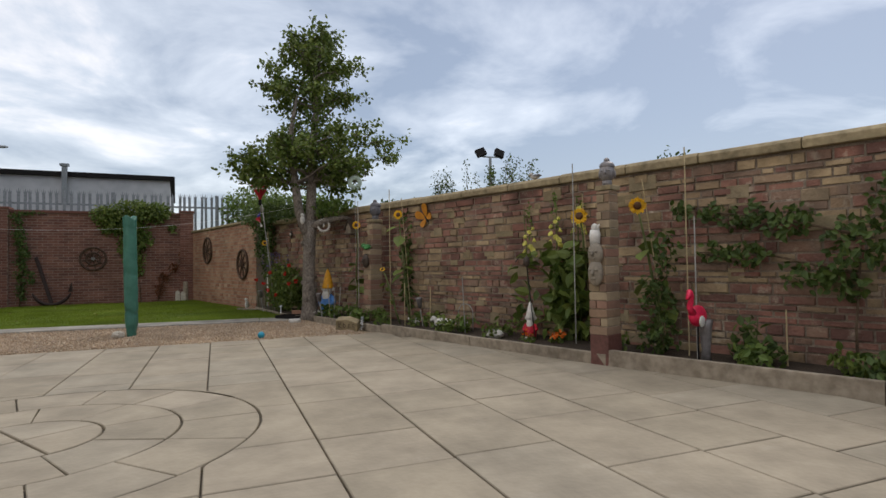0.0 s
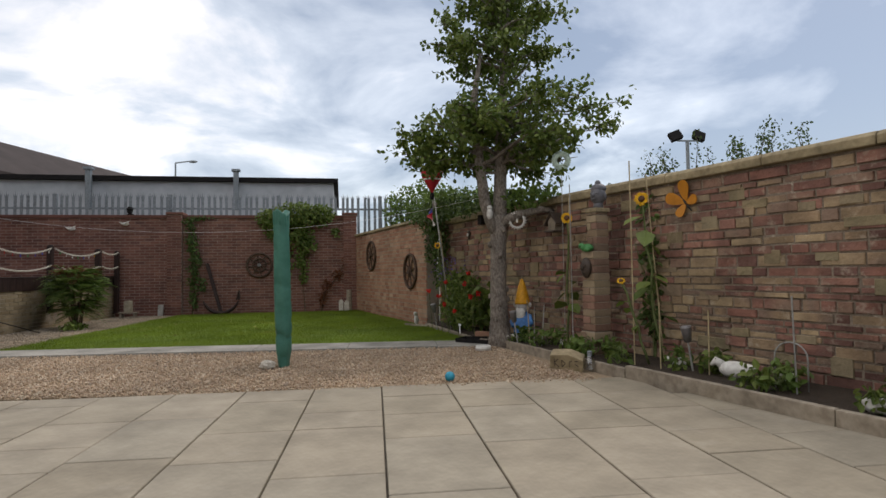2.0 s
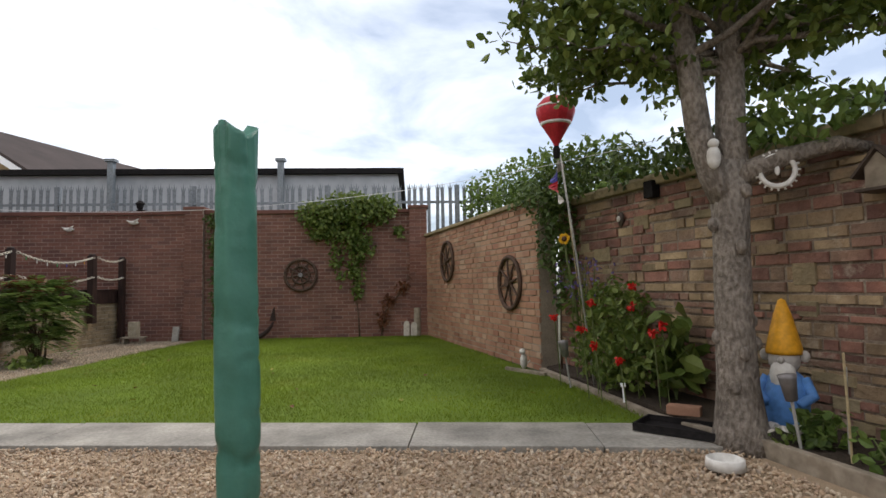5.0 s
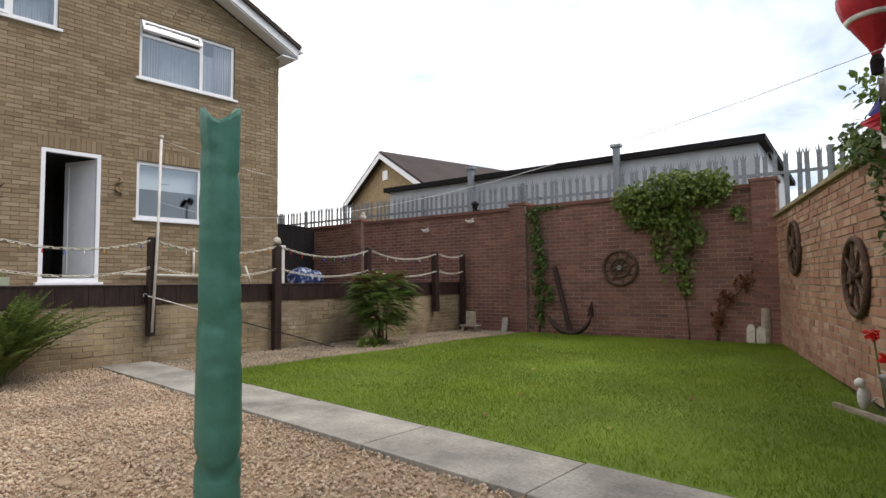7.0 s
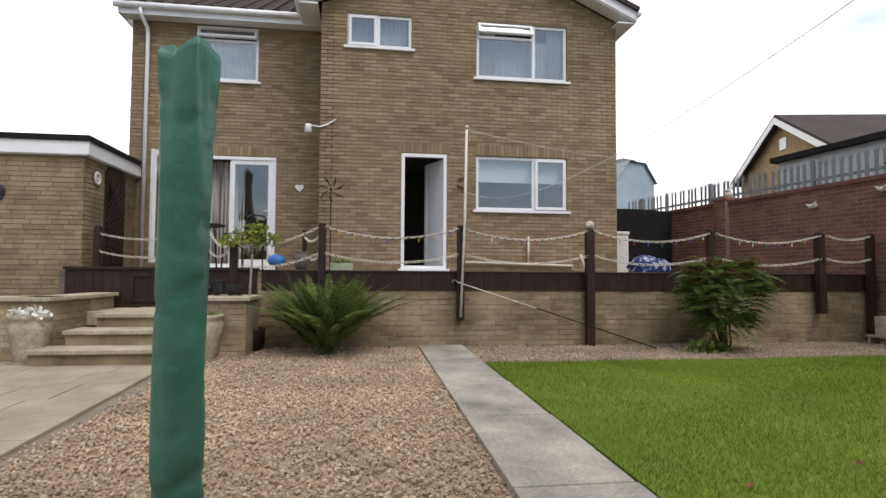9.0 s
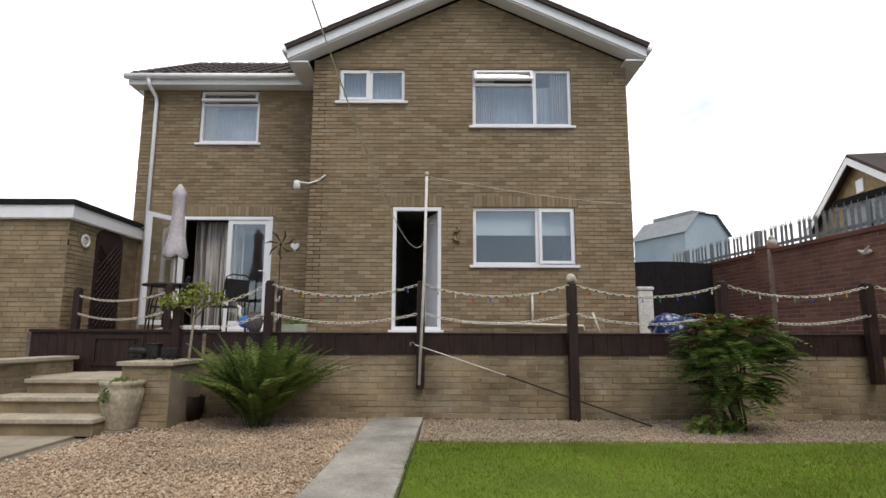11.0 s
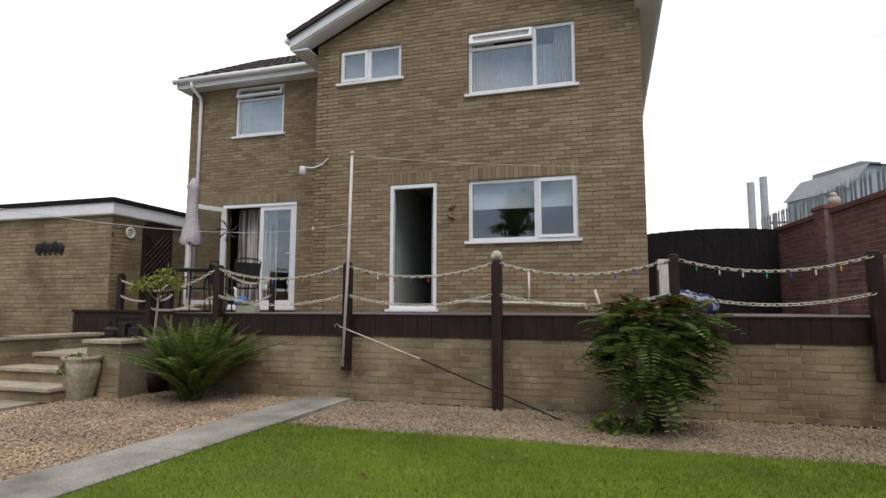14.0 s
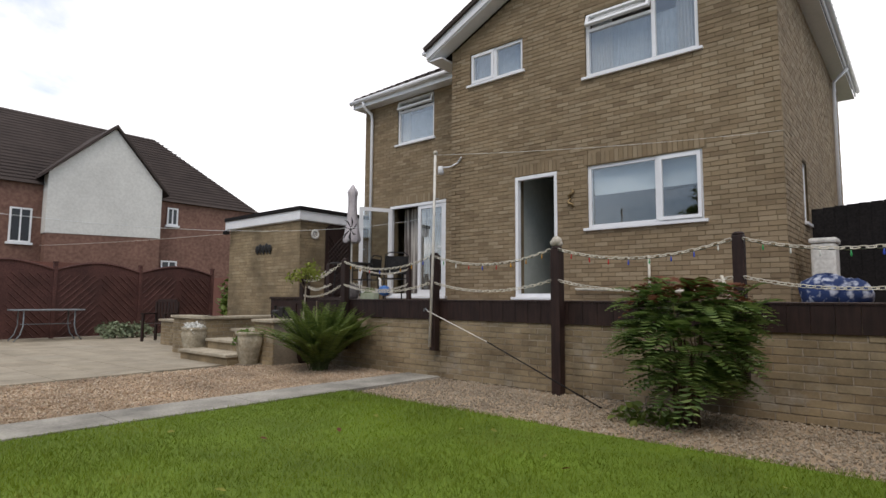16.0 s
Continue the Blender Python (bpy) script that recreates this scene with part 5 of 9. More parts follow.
def fence_post(x, y, z0, z1, label, w=0.095, lean=0.0, rounded=True):
    m = Matrix.Translation((x, y, z0)) @ pose(0, 0, 0, lean, 0, 0)
    ob = thing("post", m, label, "post", group="terrace posts")
    h = z1 - z0
    part("shaft", Shape().box(-w / 2, w / 2, -w / 2, w / 2, 0, h - (0.03 if rounded else 0)), mat_brown, ob, bevel=0.008)
    if rounded:
        part("top", Shape().lathe([(0.001, h - 0.031), (w * 0.52, h - 0.03), (w * 0.5, h - 0.012), (w * 0.36, h - 0.002), (0.001, h)], 14), mat_brown, ob, smooth=True)
    POSTS.append((x, y, z1))
    return ob


fence_post(-6.715, 8.26, 0.25, 1.62, "dark brown round-topped post fixed to the terrace wall")
fence_post(-6.715, 10.08, 0.35, 1.62, "dark brown post ending short of the ground")
fence_post(-6.70, 11.885, -0.02, 1.60, "dark brown post standing in the gravel, stone ball on top", w=0.11)
fence_post(-6.715, 13.70, 0.3, 1.63, "dark brown round-topped post behind the acer")
fence_post(-6.70, 15.44, 0.42, 1.62, "leaning dark brown post ending short of the ground", w=0.11, lean=1.2)
fence_post(-6.70, 16.26, 0.1, 1.61, "dark brown post beside the red wall")
low_post = fence_post(-6.75, 7.16, 0.05, 1.35, "short dark brown post beside the steps")
fence_post(-8.56, 4.75, 0.75, 1.68, "dark brown post against the store's corner")
fence_post(-7.75, 6.55, 0.75, 1.66, "dark brown gate post")
fence_post(-8.53, 7.85, 1.0, 1.66, "thin dark brown post on the terrace", w=0.07)

link_me = Shape()
pts = []
for k in range(13):
    a = 2 * math.pi * k / 12
    pts.append((0.019 * math.cos(a) + (0.014 if math.cos(a) > 0.01 else -0.014 if math.cos(a) < -0.01 else 0), 0.0165 * math.sin(a), 0))
link_me.tube(pts, 0.0044, 5, caps=False)
link_mesh = link_me.mesh("link", mat_cream, True)


def chain(p, q, sag, label="cream plastic chain slung between posts"):
    p, q = Vector(p), Vector(q)
    n = max(6, round((q - p).length / 0.052))
    ob = thing("chain", Matrix.Translation(p), label, "chain", group="terrace chains")
    pts = [p.lerp(q, i / n) + Vector((0, 0, -sag * 4 * (i / n) * (1 - i / n))) for i in range(n + 1)]
    for i in range(n):
        d = pts[i + 1] - pts[i]
        o = new("link", link_mesh)
        o.parent = ob
        turn = d.to_track_quat("X", "Z").to_matrix().to_4x4()
        o.matrix_basis = Matrix.Translation((pts[i] + pts[i + 1]) / 2 - p) @ turn @ Matrix.Rotation(radians(35 if i % 2 else -50), 4, "X")
    return pts


bulb_mats = [surf("bulb_" + n, c, tuple(min(1, v * 1.4) for v in c), fine=20, large=3, stain=0, bump=0, rough=0.2) for n, c in (("red", (0.4, 0.03, 0.03)), ("green", (0.03, 0.25, 0.08)), ("blue", (0.03, 0.07, 0.4)), ("amber", (0.5, 0.25, 0.03)), ("clear", (0.6, 0.6, 0.55)))]
mat_wire = surf("dark_green_wire", (0.02, 0.04, 0.02), (0.03, 0.05, 0.03), bump=0, stain=0)


def fairy_lights(pts, seed):
    g = random.Random(seed)
    ob = thing("fairy_lights", Matrix.Translation(pts[0]), "string of small coloured outdoor bulbs hung along the chain", "lights", group="fairy lights")
    part("wire", Shape().tube([p - pts[0] + Vector((0.008, 0, -0.012)) for p in pts], 0.003, 4), mat_wire, ob)
    for i in range(3, len(pts) - 2, 4):
        p = pts[i] - pts[0] + Vector((0.01, 0, -0.02))
        k = g.randrange(5)
        b = Shape().lathe([(0.001, -0.05), (0.006, -0.046), (0.0085, -0.035), (0.007, -0.022), (0.005, -0.016), (0.005, 0.0), (0.001, 0.001)], 8, Matrix.Translation(p))
        part("bulb", b, bulb_mats[k], ob, smooth=True)


front = [(-6.66, 8.26), (-6.66, 10.08), (-6.645, 11.885), (-6.66, 13.7), (-6.645, 15.44), (-6.645, 16.26)]
for i, (a, b) in enumerate(zip(front[:-1], front[1:])):
    k = abs(b[1] - a[1]) / 1.8
    ym = 0.05
    up = chain((a[0], a[1] + ym, 1.56), (b[0], b[1] - ym, 1.56), 0.13 * k)
    chain((a[0], a[1] + ym, 1.22), (b[0], b[1] - ym, 1.22), 0.11 * k)
    if i < 4:
        fairy_lights(up, i)
for a, b in (((-8.52, 4.8), (-7.75, 6.5)), ((-7.75, 6.6), (-6.75, 7.12))):
    for z in (1.55, 1.28):
        chain((a[0], a[1], z), (b[0], b[1], min(z, 1.32) if b[0] > -7 else z), 0.1)
for za, zb in ((1.30, 1.56), (1.06, 1.22)):
    chain((-6.72, 7.2, za), (-6.68, 8.22, zb), 0.08)
for z in (1.55, 1.28):
    chain((-6.75, 8.28, z), (-8.5, 7.85, z), 0.12)
mat_stoneball = surf("pale_cast_stone", (0.42, 0.38, 0.31), (0.56, 0.52, 0.44), fine=40, large=8, stain=0.3, bump=0.5)
sball = Shape()
g = random.Random(2)
sball.ball((0, 0, 0.055), (0.062, 0.058, 0.06), 14, 9, rough=0.04, rng=g).ball((0.02, -0.03, 0.04), 0.04, 10, 7).ball((0, 0.035, 0.03), 0.035, 10, 7)
whole("stone_ornament", sball, mat_stoneball, "small pale stone finial resting on a post", "ornament", pose(-6.70, 11.885, 1.597), smooth=True)

# leaning prop and flagpole
mat_pole = surf("white_painted_pole", (0.6, 0.57, 0.5), (0.74, 0.71, 0.64), fine=20, large=4, stain=0.2, bump=0, rough=0.5)
fp = thing("flagpole", pose(-6.635, 10.14, 0.40), "white painted flagpole strapped to a post", "flagpole")
part("pole", Shape().tube([(0, -0.07, 0), (0, -0.02, 1.3), (0, 0.0, 2.5)], 0.017, 10), mat_pole, fp, smooth=True)
part("finial", Shape().ball((0, 0.0, 2.53), 0.03, 12, 8), mat_stoneball, fp, "ball finial", smooth=True)
part("hook", Shape().tube([(0, 0, 1.9), (0.04, 0.06, 1.91), (0.03, 0.1, 1.9)], 0.005, 6), mat_galv, fp)
mat_rod = surf("two_tone_rod", (0.25, 0.23, 0.19), (0.34, 0.31, 0.26), fine=10, large=1, stain=0.3, bump=0)
rod = thing("clothes_prop", pose(-6.64, 10.02, 0.86), "slim metal clothes prop leaning along the wall", "prop")
part("upper_tube", Shape().tube([(0, 0, 0), (0.12, 1.05, -0.34)], 0.0065, 8), mat_pole, rod, smooth=True)
part("lower_tube", Shape().tube([(0.12, 1.05, -0.34), (0.42, 2.58, -0.85)], 0.0075, 8), mat_black, rod, smooth=True)
part("hook", Shape().tube([(0, 0, 0), (0, -0.03, 0.03), (0, -0.06, 0.02), (0, -0.055, -0.01)], 0.006, 6), mat_galv, rod)


def line_wire(name, pts, sag, label, r=0.004, material=None):
    out = []
    for p, q, s in zip(pts[:-1], pts[1:], sag):
        p, q = Vector(p), Vector(q)
        out += [p.lerp(q, i / 16) - Vector((0, 0, 4 * s * (i / 16) * (1 - i / 16))) for i in range(17)]
    o = Vector(out[0])
    return whole(name, Shape().tube([p - o for p in out], r, 5), material or mat_pole, label, "line", Matrix.Translation(o))


line_wire("washing_line", [(-6.635, 10.14, 2.9), (-9.45, 13.66, 3.22)], [0.05], "thin line from flagpole to the house corner", 0.003)

# ---- steps and low walls ----
mat_step = surf("pale_riven_stone", (0.36, 0.31, 0.23), (0.45, 0.395, 0.3), fine=30, large=3, stain=0.3)
steps = thing("steps", pose(-5.55, 6.05, 0), "three pale stone steps up to the terrace gate", "steps", kind="structure")
for i, (x, y0, y1, z) in enumerate(((0.0, -0.62, 0.92, 0.16), (-0.38, -0.45, 0.86, 0.325), (-0.75, -0.3, 0.8, 0.48))):
    part("riser", Shape().box(x - 1.6, x - 0.02, y0, y1, z - 0.165, z - 0.045), mat_retain, steps, "buff brick riser")
    part("tread", Shape().box(x - (0.42 if i < 2 else 1.7), x + 0.02, y0 - 0.02, y1 + 0.02, z - 0.045, z), mat_step, steps, bevel=0.008)


def low_wall(name, origin, angle, length, h, thick, label, seed):
    w = wall(name, origin, angle, length, h, thick, mat_retain, mat_mortar, label, seed=seed, near=(0, 9, 0, 2))
    part("coping_slab", Shape().box(-0.04, length + 0.04, -0.05, thick + 0.05, h, h + 0.045), mat_step, w, "flat stone coping slab", bevel=0.008)
    return w


low_wall("wall_steps_left", (-5.98, 4.2, 0), math.pi / 2, 1.2, 0.64, 0.28, "low buff brick wall beside the steps", 61)
low_wall("wall_steps_left_return", (-6.0, 5.4, 0), math.pi, 1.6, 0.64, 0.25, "low buff brick wall beside the steps", 62)
low_wall("wall_steps_right", (-6.02, 6.95, 0), math.pi / 2, 0.52, 0.64, 0.8, "low buff brick wall carrying ornaments", 63)
low_wall("wall_planter", (-6.6, 2.2, 0), math.pi / 2, 2.0, 0.5, 0.25, "low buff brick planter wall by the store", 64)
whole("terrace_edge", Shape().box(-8.4, -6.83, 4.6, 7.4, 0.3, 0.47), mat_step, "pale stone landing before the gate", "landing", kind="structure", bevel=0.01)
gate = thing("gate", pose(-7.72, 4.72, 0.47), "low dark brown boarded gate to the terrace", "gate")
y = 0.0
while y < 2.55:
    part("board", Shape().box(0.0, 0.02, y, y + 0.118, 0.0, 0.53), mat_brown, gate)
    y += 0.122
part("top_rail", Shape().box(-0.04, 0.05, -0.02, 2.58, 0.531, 0.57), mat_brown, gate, bevel=0.006)
frame_b = Shape()
for z in (0.08, 0.44):
    frame_b.box(0.021, 0.04, 0.85, 1.55, z, z + 0.05)
for yy in (0.85, 1.5):
    frame_b.box(0.021, 0.04, yy, yy + 0.05, 0.13, 0.44)
part("panel_frame", frame_b, mat_brown, gate)


# ---- potted and planted things by the steps ----
mat_pot = surf("weathered_cast_pot", (0.34, 0.29, 0.2), (0.46, 0.41, 0.31), fine=25, large=5, stain=0.4, bump=0.5)
mat_petal_white = surf("white_petals", (0.7, 0.7, 0.66), (0.82, 0.82, 0.78), fine=40, large=5, stain=0.1, bump=0, see=0.2)


def square_pot(m, label, seed):
    ob = thing("planter", m, label, "planter")
    body = Shape()
    prof = [(0.115, 0.0), (0.12, 0.04), (0.14, 0.14), (0.165, 0.3), (0.178, 0.4), (0.16, 0.44), (0.178, 0.46), (0.182, 0.5), (0.155, 0.5), (0.145, 0.44)]
    vs, fs = [], []
    for r, z in prof:
        for k in range(16):
            a = 2 * math.pi * (k + 0.5) / 16
            q = (abs(math.cos(a)) ** 5 + abs(math.sin(a)) ** 5) ** (-1 / 5)
            vs.append((r * q * math.cos(a), r * q * math.sin(a), z))
    for i in range(len(prof) - 1):
        for k in range(16):
            fs.append((i * 16 + k, i * 16 + (k + 1) % 16, (i + 1) * 16 + (k + 1) % 16, (i + 1) * 16 + k))
    fs += [tuple(range(15, -1, -1)), tuple(range(len(prof) * 16 - 16, len(prof) * 16))]
    body.add(vs, fs)
    part("body", body, mat_pot, ob, smooth=True)
    part("saucer", Shape().box(-0.15, 0.15, -0.15, 0.15, -0.0, 0.018), mat_sleeper, ob)
    return ob


p1 = square_pot(pose(-5.85, 5.3, 0.0, 0, 0, 8), "tapered stone-coloured planter with white flowers", 1)
r = np.random.RandomState(9)
leaves("blossom", r, cloud_points(r, [((0, 0, 0.52), (0.19, 0.19, 0.06), 190), ((0.13, 0.1, 0.46), (0.06, 0.06, 0.06), 25)]), (0.04, 0.075), mat_petal_white, p1, label="white trailing flowers")
p2 = square_pot(pose(-5.86, 7.06, 0.0, 0, 0, -5), "tapered stone-coloured planter with sparse greenery", 2)
leaves("plant", r, cloud_points(r, [((0.06, 0.05, 0.5), (0.12, 0.12, 0.07), 40), ((0.2, -0.05, 0.36), (0.05, 0.06, 0.08), 24)]), (0.04, 0.07), mat_leaf_light, p2)


def fronds(name, m, n, length, seed, label, material, spread=1.0, leaflets=14, lift=1.0, category="fern", hook=0.55):
    """Arching fronds with leaflets on both sides."""
    g, r = random.Random(seed), np.random.RandomState(seed)
    ob = thing(name, m, label, category)
    st, mats = Shape(), []
    for k in range(n):
        a = g.uniform(0, 2 * math.pi)
        ln = length * g.uniform(0.65, 1.05)
        out = g.uniform(0.35, 1.0) * spread
        p0 = Vector((g.gauss(0, 0.06), g.gauss(0, 0.06), 0))
        d = Vector((math.cos(a), math.sin(a), 0))
        pts = []
        for i in range(9):
            t = i / 8
            pts.append(p0 + d * (out * ln * t ** 1.25) + Vector((0, 0, ln * lift * (t - hook * out * t * t))))
        st.tube(pts, [0.006 - 0.0006 * i for i in range(9)], 4)
        side = Vector((-d.y, d.x, 0))
        for i in range(leaflets):
            t = 0.18 + 0.82 * i / leaflets
            f_ = t * 8
            j = min(7, int(f_))
            b = pts[j].lerp(pts[j + 1], f_ - j)
            tang = (pts[j + 1] - pts[j]).normalized()
            s = ln * 0.085 * math.sin(math.pi * min(1, t * 0.75 + 0.2)) + 0.012
            for sg in (-1, 1):
                y_ = (side * sg + tang * 0.45 + Vector((0, 0, g.uniform(-0.25, 0.1)))).normalized()
                x_ = tang * 0.5
                z_ = x_.cross(y_).normalized()
                x_ = y_.cross(z_)
                mats.append([[x_.x * s * 0.55, y_.x * s, z_.x * s, b.x], [x_.y * s * 0.55, y_.y * s, z_.y * s, b.y], [x_.z * s * 0.55, y_.z * s, z_.z * s, b.z]])
    part("stalks", st, mat_stem, ob)
    f = scatter("fronds", LEAF_V, LEAF_F, mats, material, ob)
    f["kind"] = "stuff"
    return ob


mat_fern = surf("fern_green", (0.08, 0.13, 0.025), (0.14, 0.2, 0.04), palette=[(0.06, 0.1, 0.022), (0.13, 0.185, 0.036), (0.18, 0.23, 0.055)], fine=30, large=2, stain=0.25, bump=0, rough=0.55, see=0.25)
fronds("fern", pose(-6.2, 8.36, -0.02), 150, 1.18, 71, "large bushy green fern growing in the gravel", mat_fern, 1.0, 30, hook=0.46)

# the acer by the wall: a bush of pinnate sprays, reddish at the top
acer = thing("acer_bush", pose(-6.08, 13.45, 0), "bushy mahonia-like shrub with drooping pinnate leaves and russet top", "shrub")
g, r = random.Random(81), np.random.RandomState(81)
st, mats, tops = Shape(), [], []
for k in range(16):
    a = g.uniform(0, 6.28)
    q = Vector((0.32 * math.cos(a) * g.random(), 0.42 * math.sin(a) * g.random(), g.uniform(0.55, 1.05)))
    st.tube(limb_points(g, (g.gauss(0, 0.03), g.gauss(0, 0.03), -0.05), q, 5, 0.03), [0.018, 0.015, 0.012, 0.01, 0.007, 0.004], 6)
for k in range(290):
    z = g.uniform(0.28, 1.14) if k % 4 else g.uniform(0.7, 1.1)
    rad = np.interp(z, [0.1, 0.35, 0.7, 0.95, 1.15], [0.08, 0.22, 0.42, 0.42, 0.16])
    a = g.uniform(0, 6.28)
    q = rad * g.uniform(0.35, 1.0)
    b0 = Vector((q * 0.85 * math.cos(a), q * math.sin(a), z))
    d = Vector((math.cos(a) + g.gauss(0, 0.3), math.sin(a) + g.gauss(0, 0.3), g.uniform(-0.25, 0.75))).normalized()
    ln = g.uniform(0.26, 0.42)
    side = d.cross(Vector((0, 0, 1))).normalized()
    for i in range(9):
        t = (i + 1) / 9
        b = b0 + d * ln * t - Vector((0, 0, ln * 0.4 * t * t))
        s = 0.115 * math.sin(math.pi * min(1, t * 0.7 + 0.2))
        for sg in (-1, 1):
            y_ = (side * sg + d * 0.35 + Vector((0, 0, -0.1))).normalized()
            z_ = d.cross(y_).normalized()
            x_ = y_.cross(z_)
            (tops if z > 1.02 and g.random() < 0.6 else mats).append([[x_.x * s * 0.58, y_.x * s, z_.x * s, b.x], [x_.y * s * 0.58, y_.y * s, z_.y * s, b.y], [x_.z * s * 0.58, y_.z * s, z_.z * s, b.z]])
part("branches", st, mat_twig, acer)
f = scatter("foliage", LEAF_V, LEAF_F, mats, surf("acer_green", (0.085, 0.15, 0.035), (0.15, 0.23, 0.06), palette=[(0.06, 0.11, 0.028), (0.13, 0.2, 0.05), (0.27, 0.34, 0.1)], fine=30, large=3, stain=0.25, bump=0, rough=0.5, see=0.35), acer)
f["kind"] = "stuff"
f = scatter("russet_top", LEAF_V, LEAF_F, tops, mat_leaf_russet, acer)
f["kind"] = "stuff"
weeds = thing("weed_clump", pose(-5.95, 13.15, 0), "low leafy weeds at the shrub's foot", "plant")
leaves("leaves", r, cloud_points(r, [((0, 0, 0.06), (0.22, 0.3, 0.09), 110)]), (0.06, 0.11), mat_leaf, weeds)

# ---- things on the low walls and the terrace ----
mat_iron = surf("dark_cast_iron", (0.02, 0.02, 0.02), (0.04, 0.038, 0.036), fine=40, large=6, stain=0.3, rough=0.5, metallic=0.4)
tr = thing("toy_train", pose(-6.45, 6.98, 0.687, 0, 0, 90), "small black cast-metal train ornament on the wall", "ornament")
part("boiler", Shape().tube([(-0.2, 0, 0.09), (0.02, 0, 0.09)], 0.045, 12), mat_iron, tr, smooth=True)
part("cab", Shape().box(0.02, 0.14, -0.055, 0.055, 0.03, 0.17).box(0.0, 0.16, -0.065, 0.065, 0.17, 0.185), mat_iron, tr, bevel=0.005)
part("chimney", Shape().lathe([(0.02, 0.13), (0.014, 0.15), (0.026, 0.2), (0.001, 0.2)], 10, Matrix.Translation((-0.16, 0, 0))), mat_iron, tr)
part("tender", Shape().box(0.18, 0.36, -0.05, 0.05, 0.04, 0.13), mat_iron, tr, bevel=0.006)
for xx in (-0.15, -0.06, 0.06, 0.22, 0.32):
    for yy in (-0.055, 0.055):
        part("wheel", Shape().ring((xx, yy, 0.032), 0.025, 0.007, 14, 6).tube([(xx, yy - 0.006, 0.032), (xx, yy + 0.006, 0.032)], 0.012, 8), mat_iron, tr)

mat_parasol = surf("faded_mauve_canvas", (0.5, 0.46, 0.48), (0.6, 0.56, 0.57), fine=20, large=4, stain=0.2, bump=0.1)
par = thing("parasol", pose(-8.58, 6.18, 1.0), "closed mauve-grey garden parasol tied round its pole", "parasol")
part("pole", Shape().tube([(0, 0, 0), (0, 0, 2.32)], 0.018, 10), mat_pole, par, smooth=True)
can, sg = [], 20
prof = [(0.02, 2.32), (0.05, 2.27), (0.09, 2.17), (0.075, 2.1), (0.07, 1.9), (0.085, 1.6), (0.12, 1.35), (0.15, 1.2), (0.13, 1.14)]
vs, fs = [], []
for r_, z in prof:
    for k in range(sg):
        a = 2 * math.pi * k / sg
        rr = r_ * (1 + (0.28 if k % 2 else -0.2) * (1 if z < 2.2 else 0.2))
        vs.append((rr * math.cos(a + z * 0.5), rr * math.sin(a + z * 0.5), z + (0.05 * (k % 4 == 0) if z < 1.2 else 0)))
for i in range(len(prof) - 1):
    for k in range(sg):
        fs.append((i * sg + k, i * sg + (k + 1) % sg, (i + 1) * sg + (k + 1) % sg, (i + 1) * sg + k))
part("canopy", Shape().add(vs, fs), mat_parasol, par, "folded mauve-grey canopy", smooth=True)
part("base", Shape().lathe([(0.001, 0.0), (0.22, 0.0), (0.22, 0.05), (0.06, 0.09), (0.03, 0.25), (0.001, 0.25)], 16), mat_stoneball, par, smooth=True)

# small tree in a tub before the steps' wall
sap = thing("sapling", pose(-6.62, 7.38, 0.0), "slim young tree with yellow-green leaves in a dark tub", "tree")
part("tub", Shape().lathe([(0.001, 0), (0.17, 0.0), (0.2, 0.1), (0.21, 0.26), (0.19, 0.27), (0.17, 0.2), (0.001, 0.2)], 16), mat_brown, sap, "dark brown tub", smooth=True)
part("trunk", Shape().tube([(0, 0, 0.2), (0.02, 0.01, 0.7), (0.0, 0.03, 1.2)], [0.02, 0.017, 0.012], 8), surf("pale_sapling_bark", (0.2, 0.17, 0.13), (0.3, 0.26, 0.21), fine=30, large=5), sap, smooth=True)
r = np.random.RandomState(91)
bl = [((0.0, 0.0, 1.42), (0.2, 0.26, 0.14), 150), ((0.05, -0.22, 1.36), (0.14, 0.14, 0.1), 70), ((0, 0.28, 1.4), (0.13, 0.15, 0.1), 60), ((-0.05, 0.05, 1.55), (0.12, 0.16, 0.07), 50)]
bs = Shape()
for c_, _, _ in bl:
    bs.tube([(0, 0.03, 1.15), (c_[0] * 0.6, c_[1] * 0.6, 1.3), c_], [0.01, 0.007, 0.004], 5)
part("branches", bs, mat_twig, sap)
leaves("crown", r, cloud_points(r, bl), (0.04, 0.07), surf("yellow_green_leaf", (0.16, 0.2, 0.035), (0.28, 0.31, 0.06), fine=30, large=3, stain=0.2, bump=0, see=0.3), sap)

# urn, planters, chairs, ornaments on the terrace
mat_terracotta = surf("glazed_stoneware", (0.1, 0.09, 0.09), (0.17, 0.155, 0.15), fine=40, large=6, stain=0.3, rough=0.4)
urn = thing("urn", pose(-7.15, 7.95, 1.006) @ Matrix.Scale(0.68, 4), "grey glazed urn on the terrace corner", "urn")
part("body", Shape().lathe([(0.001, 0), (0.09, 0.0), (0.13, 0.08), (0.15, 0.2), (0.13, 0.3), (0.1, 0.34), (0.12, 0.37), (0.1, 0.37), (0.001, 0.34)], 18), mat_terracotta, urn, smooth=True)
part("handle", Shape().tube([(0.0, 0.12, 0.3), (0, 0.18, 0.27), (0, 0.15, 0.18)], 0.012, 6), mat_terracotta, urn, smooth=True)
tro = thing("flower_trough", pose(-7.0, 8.5, 1.006, 0, 0, 90) @ Matrix.Scale(0.6, 4), "pale green trough of leafy plants", "planter")
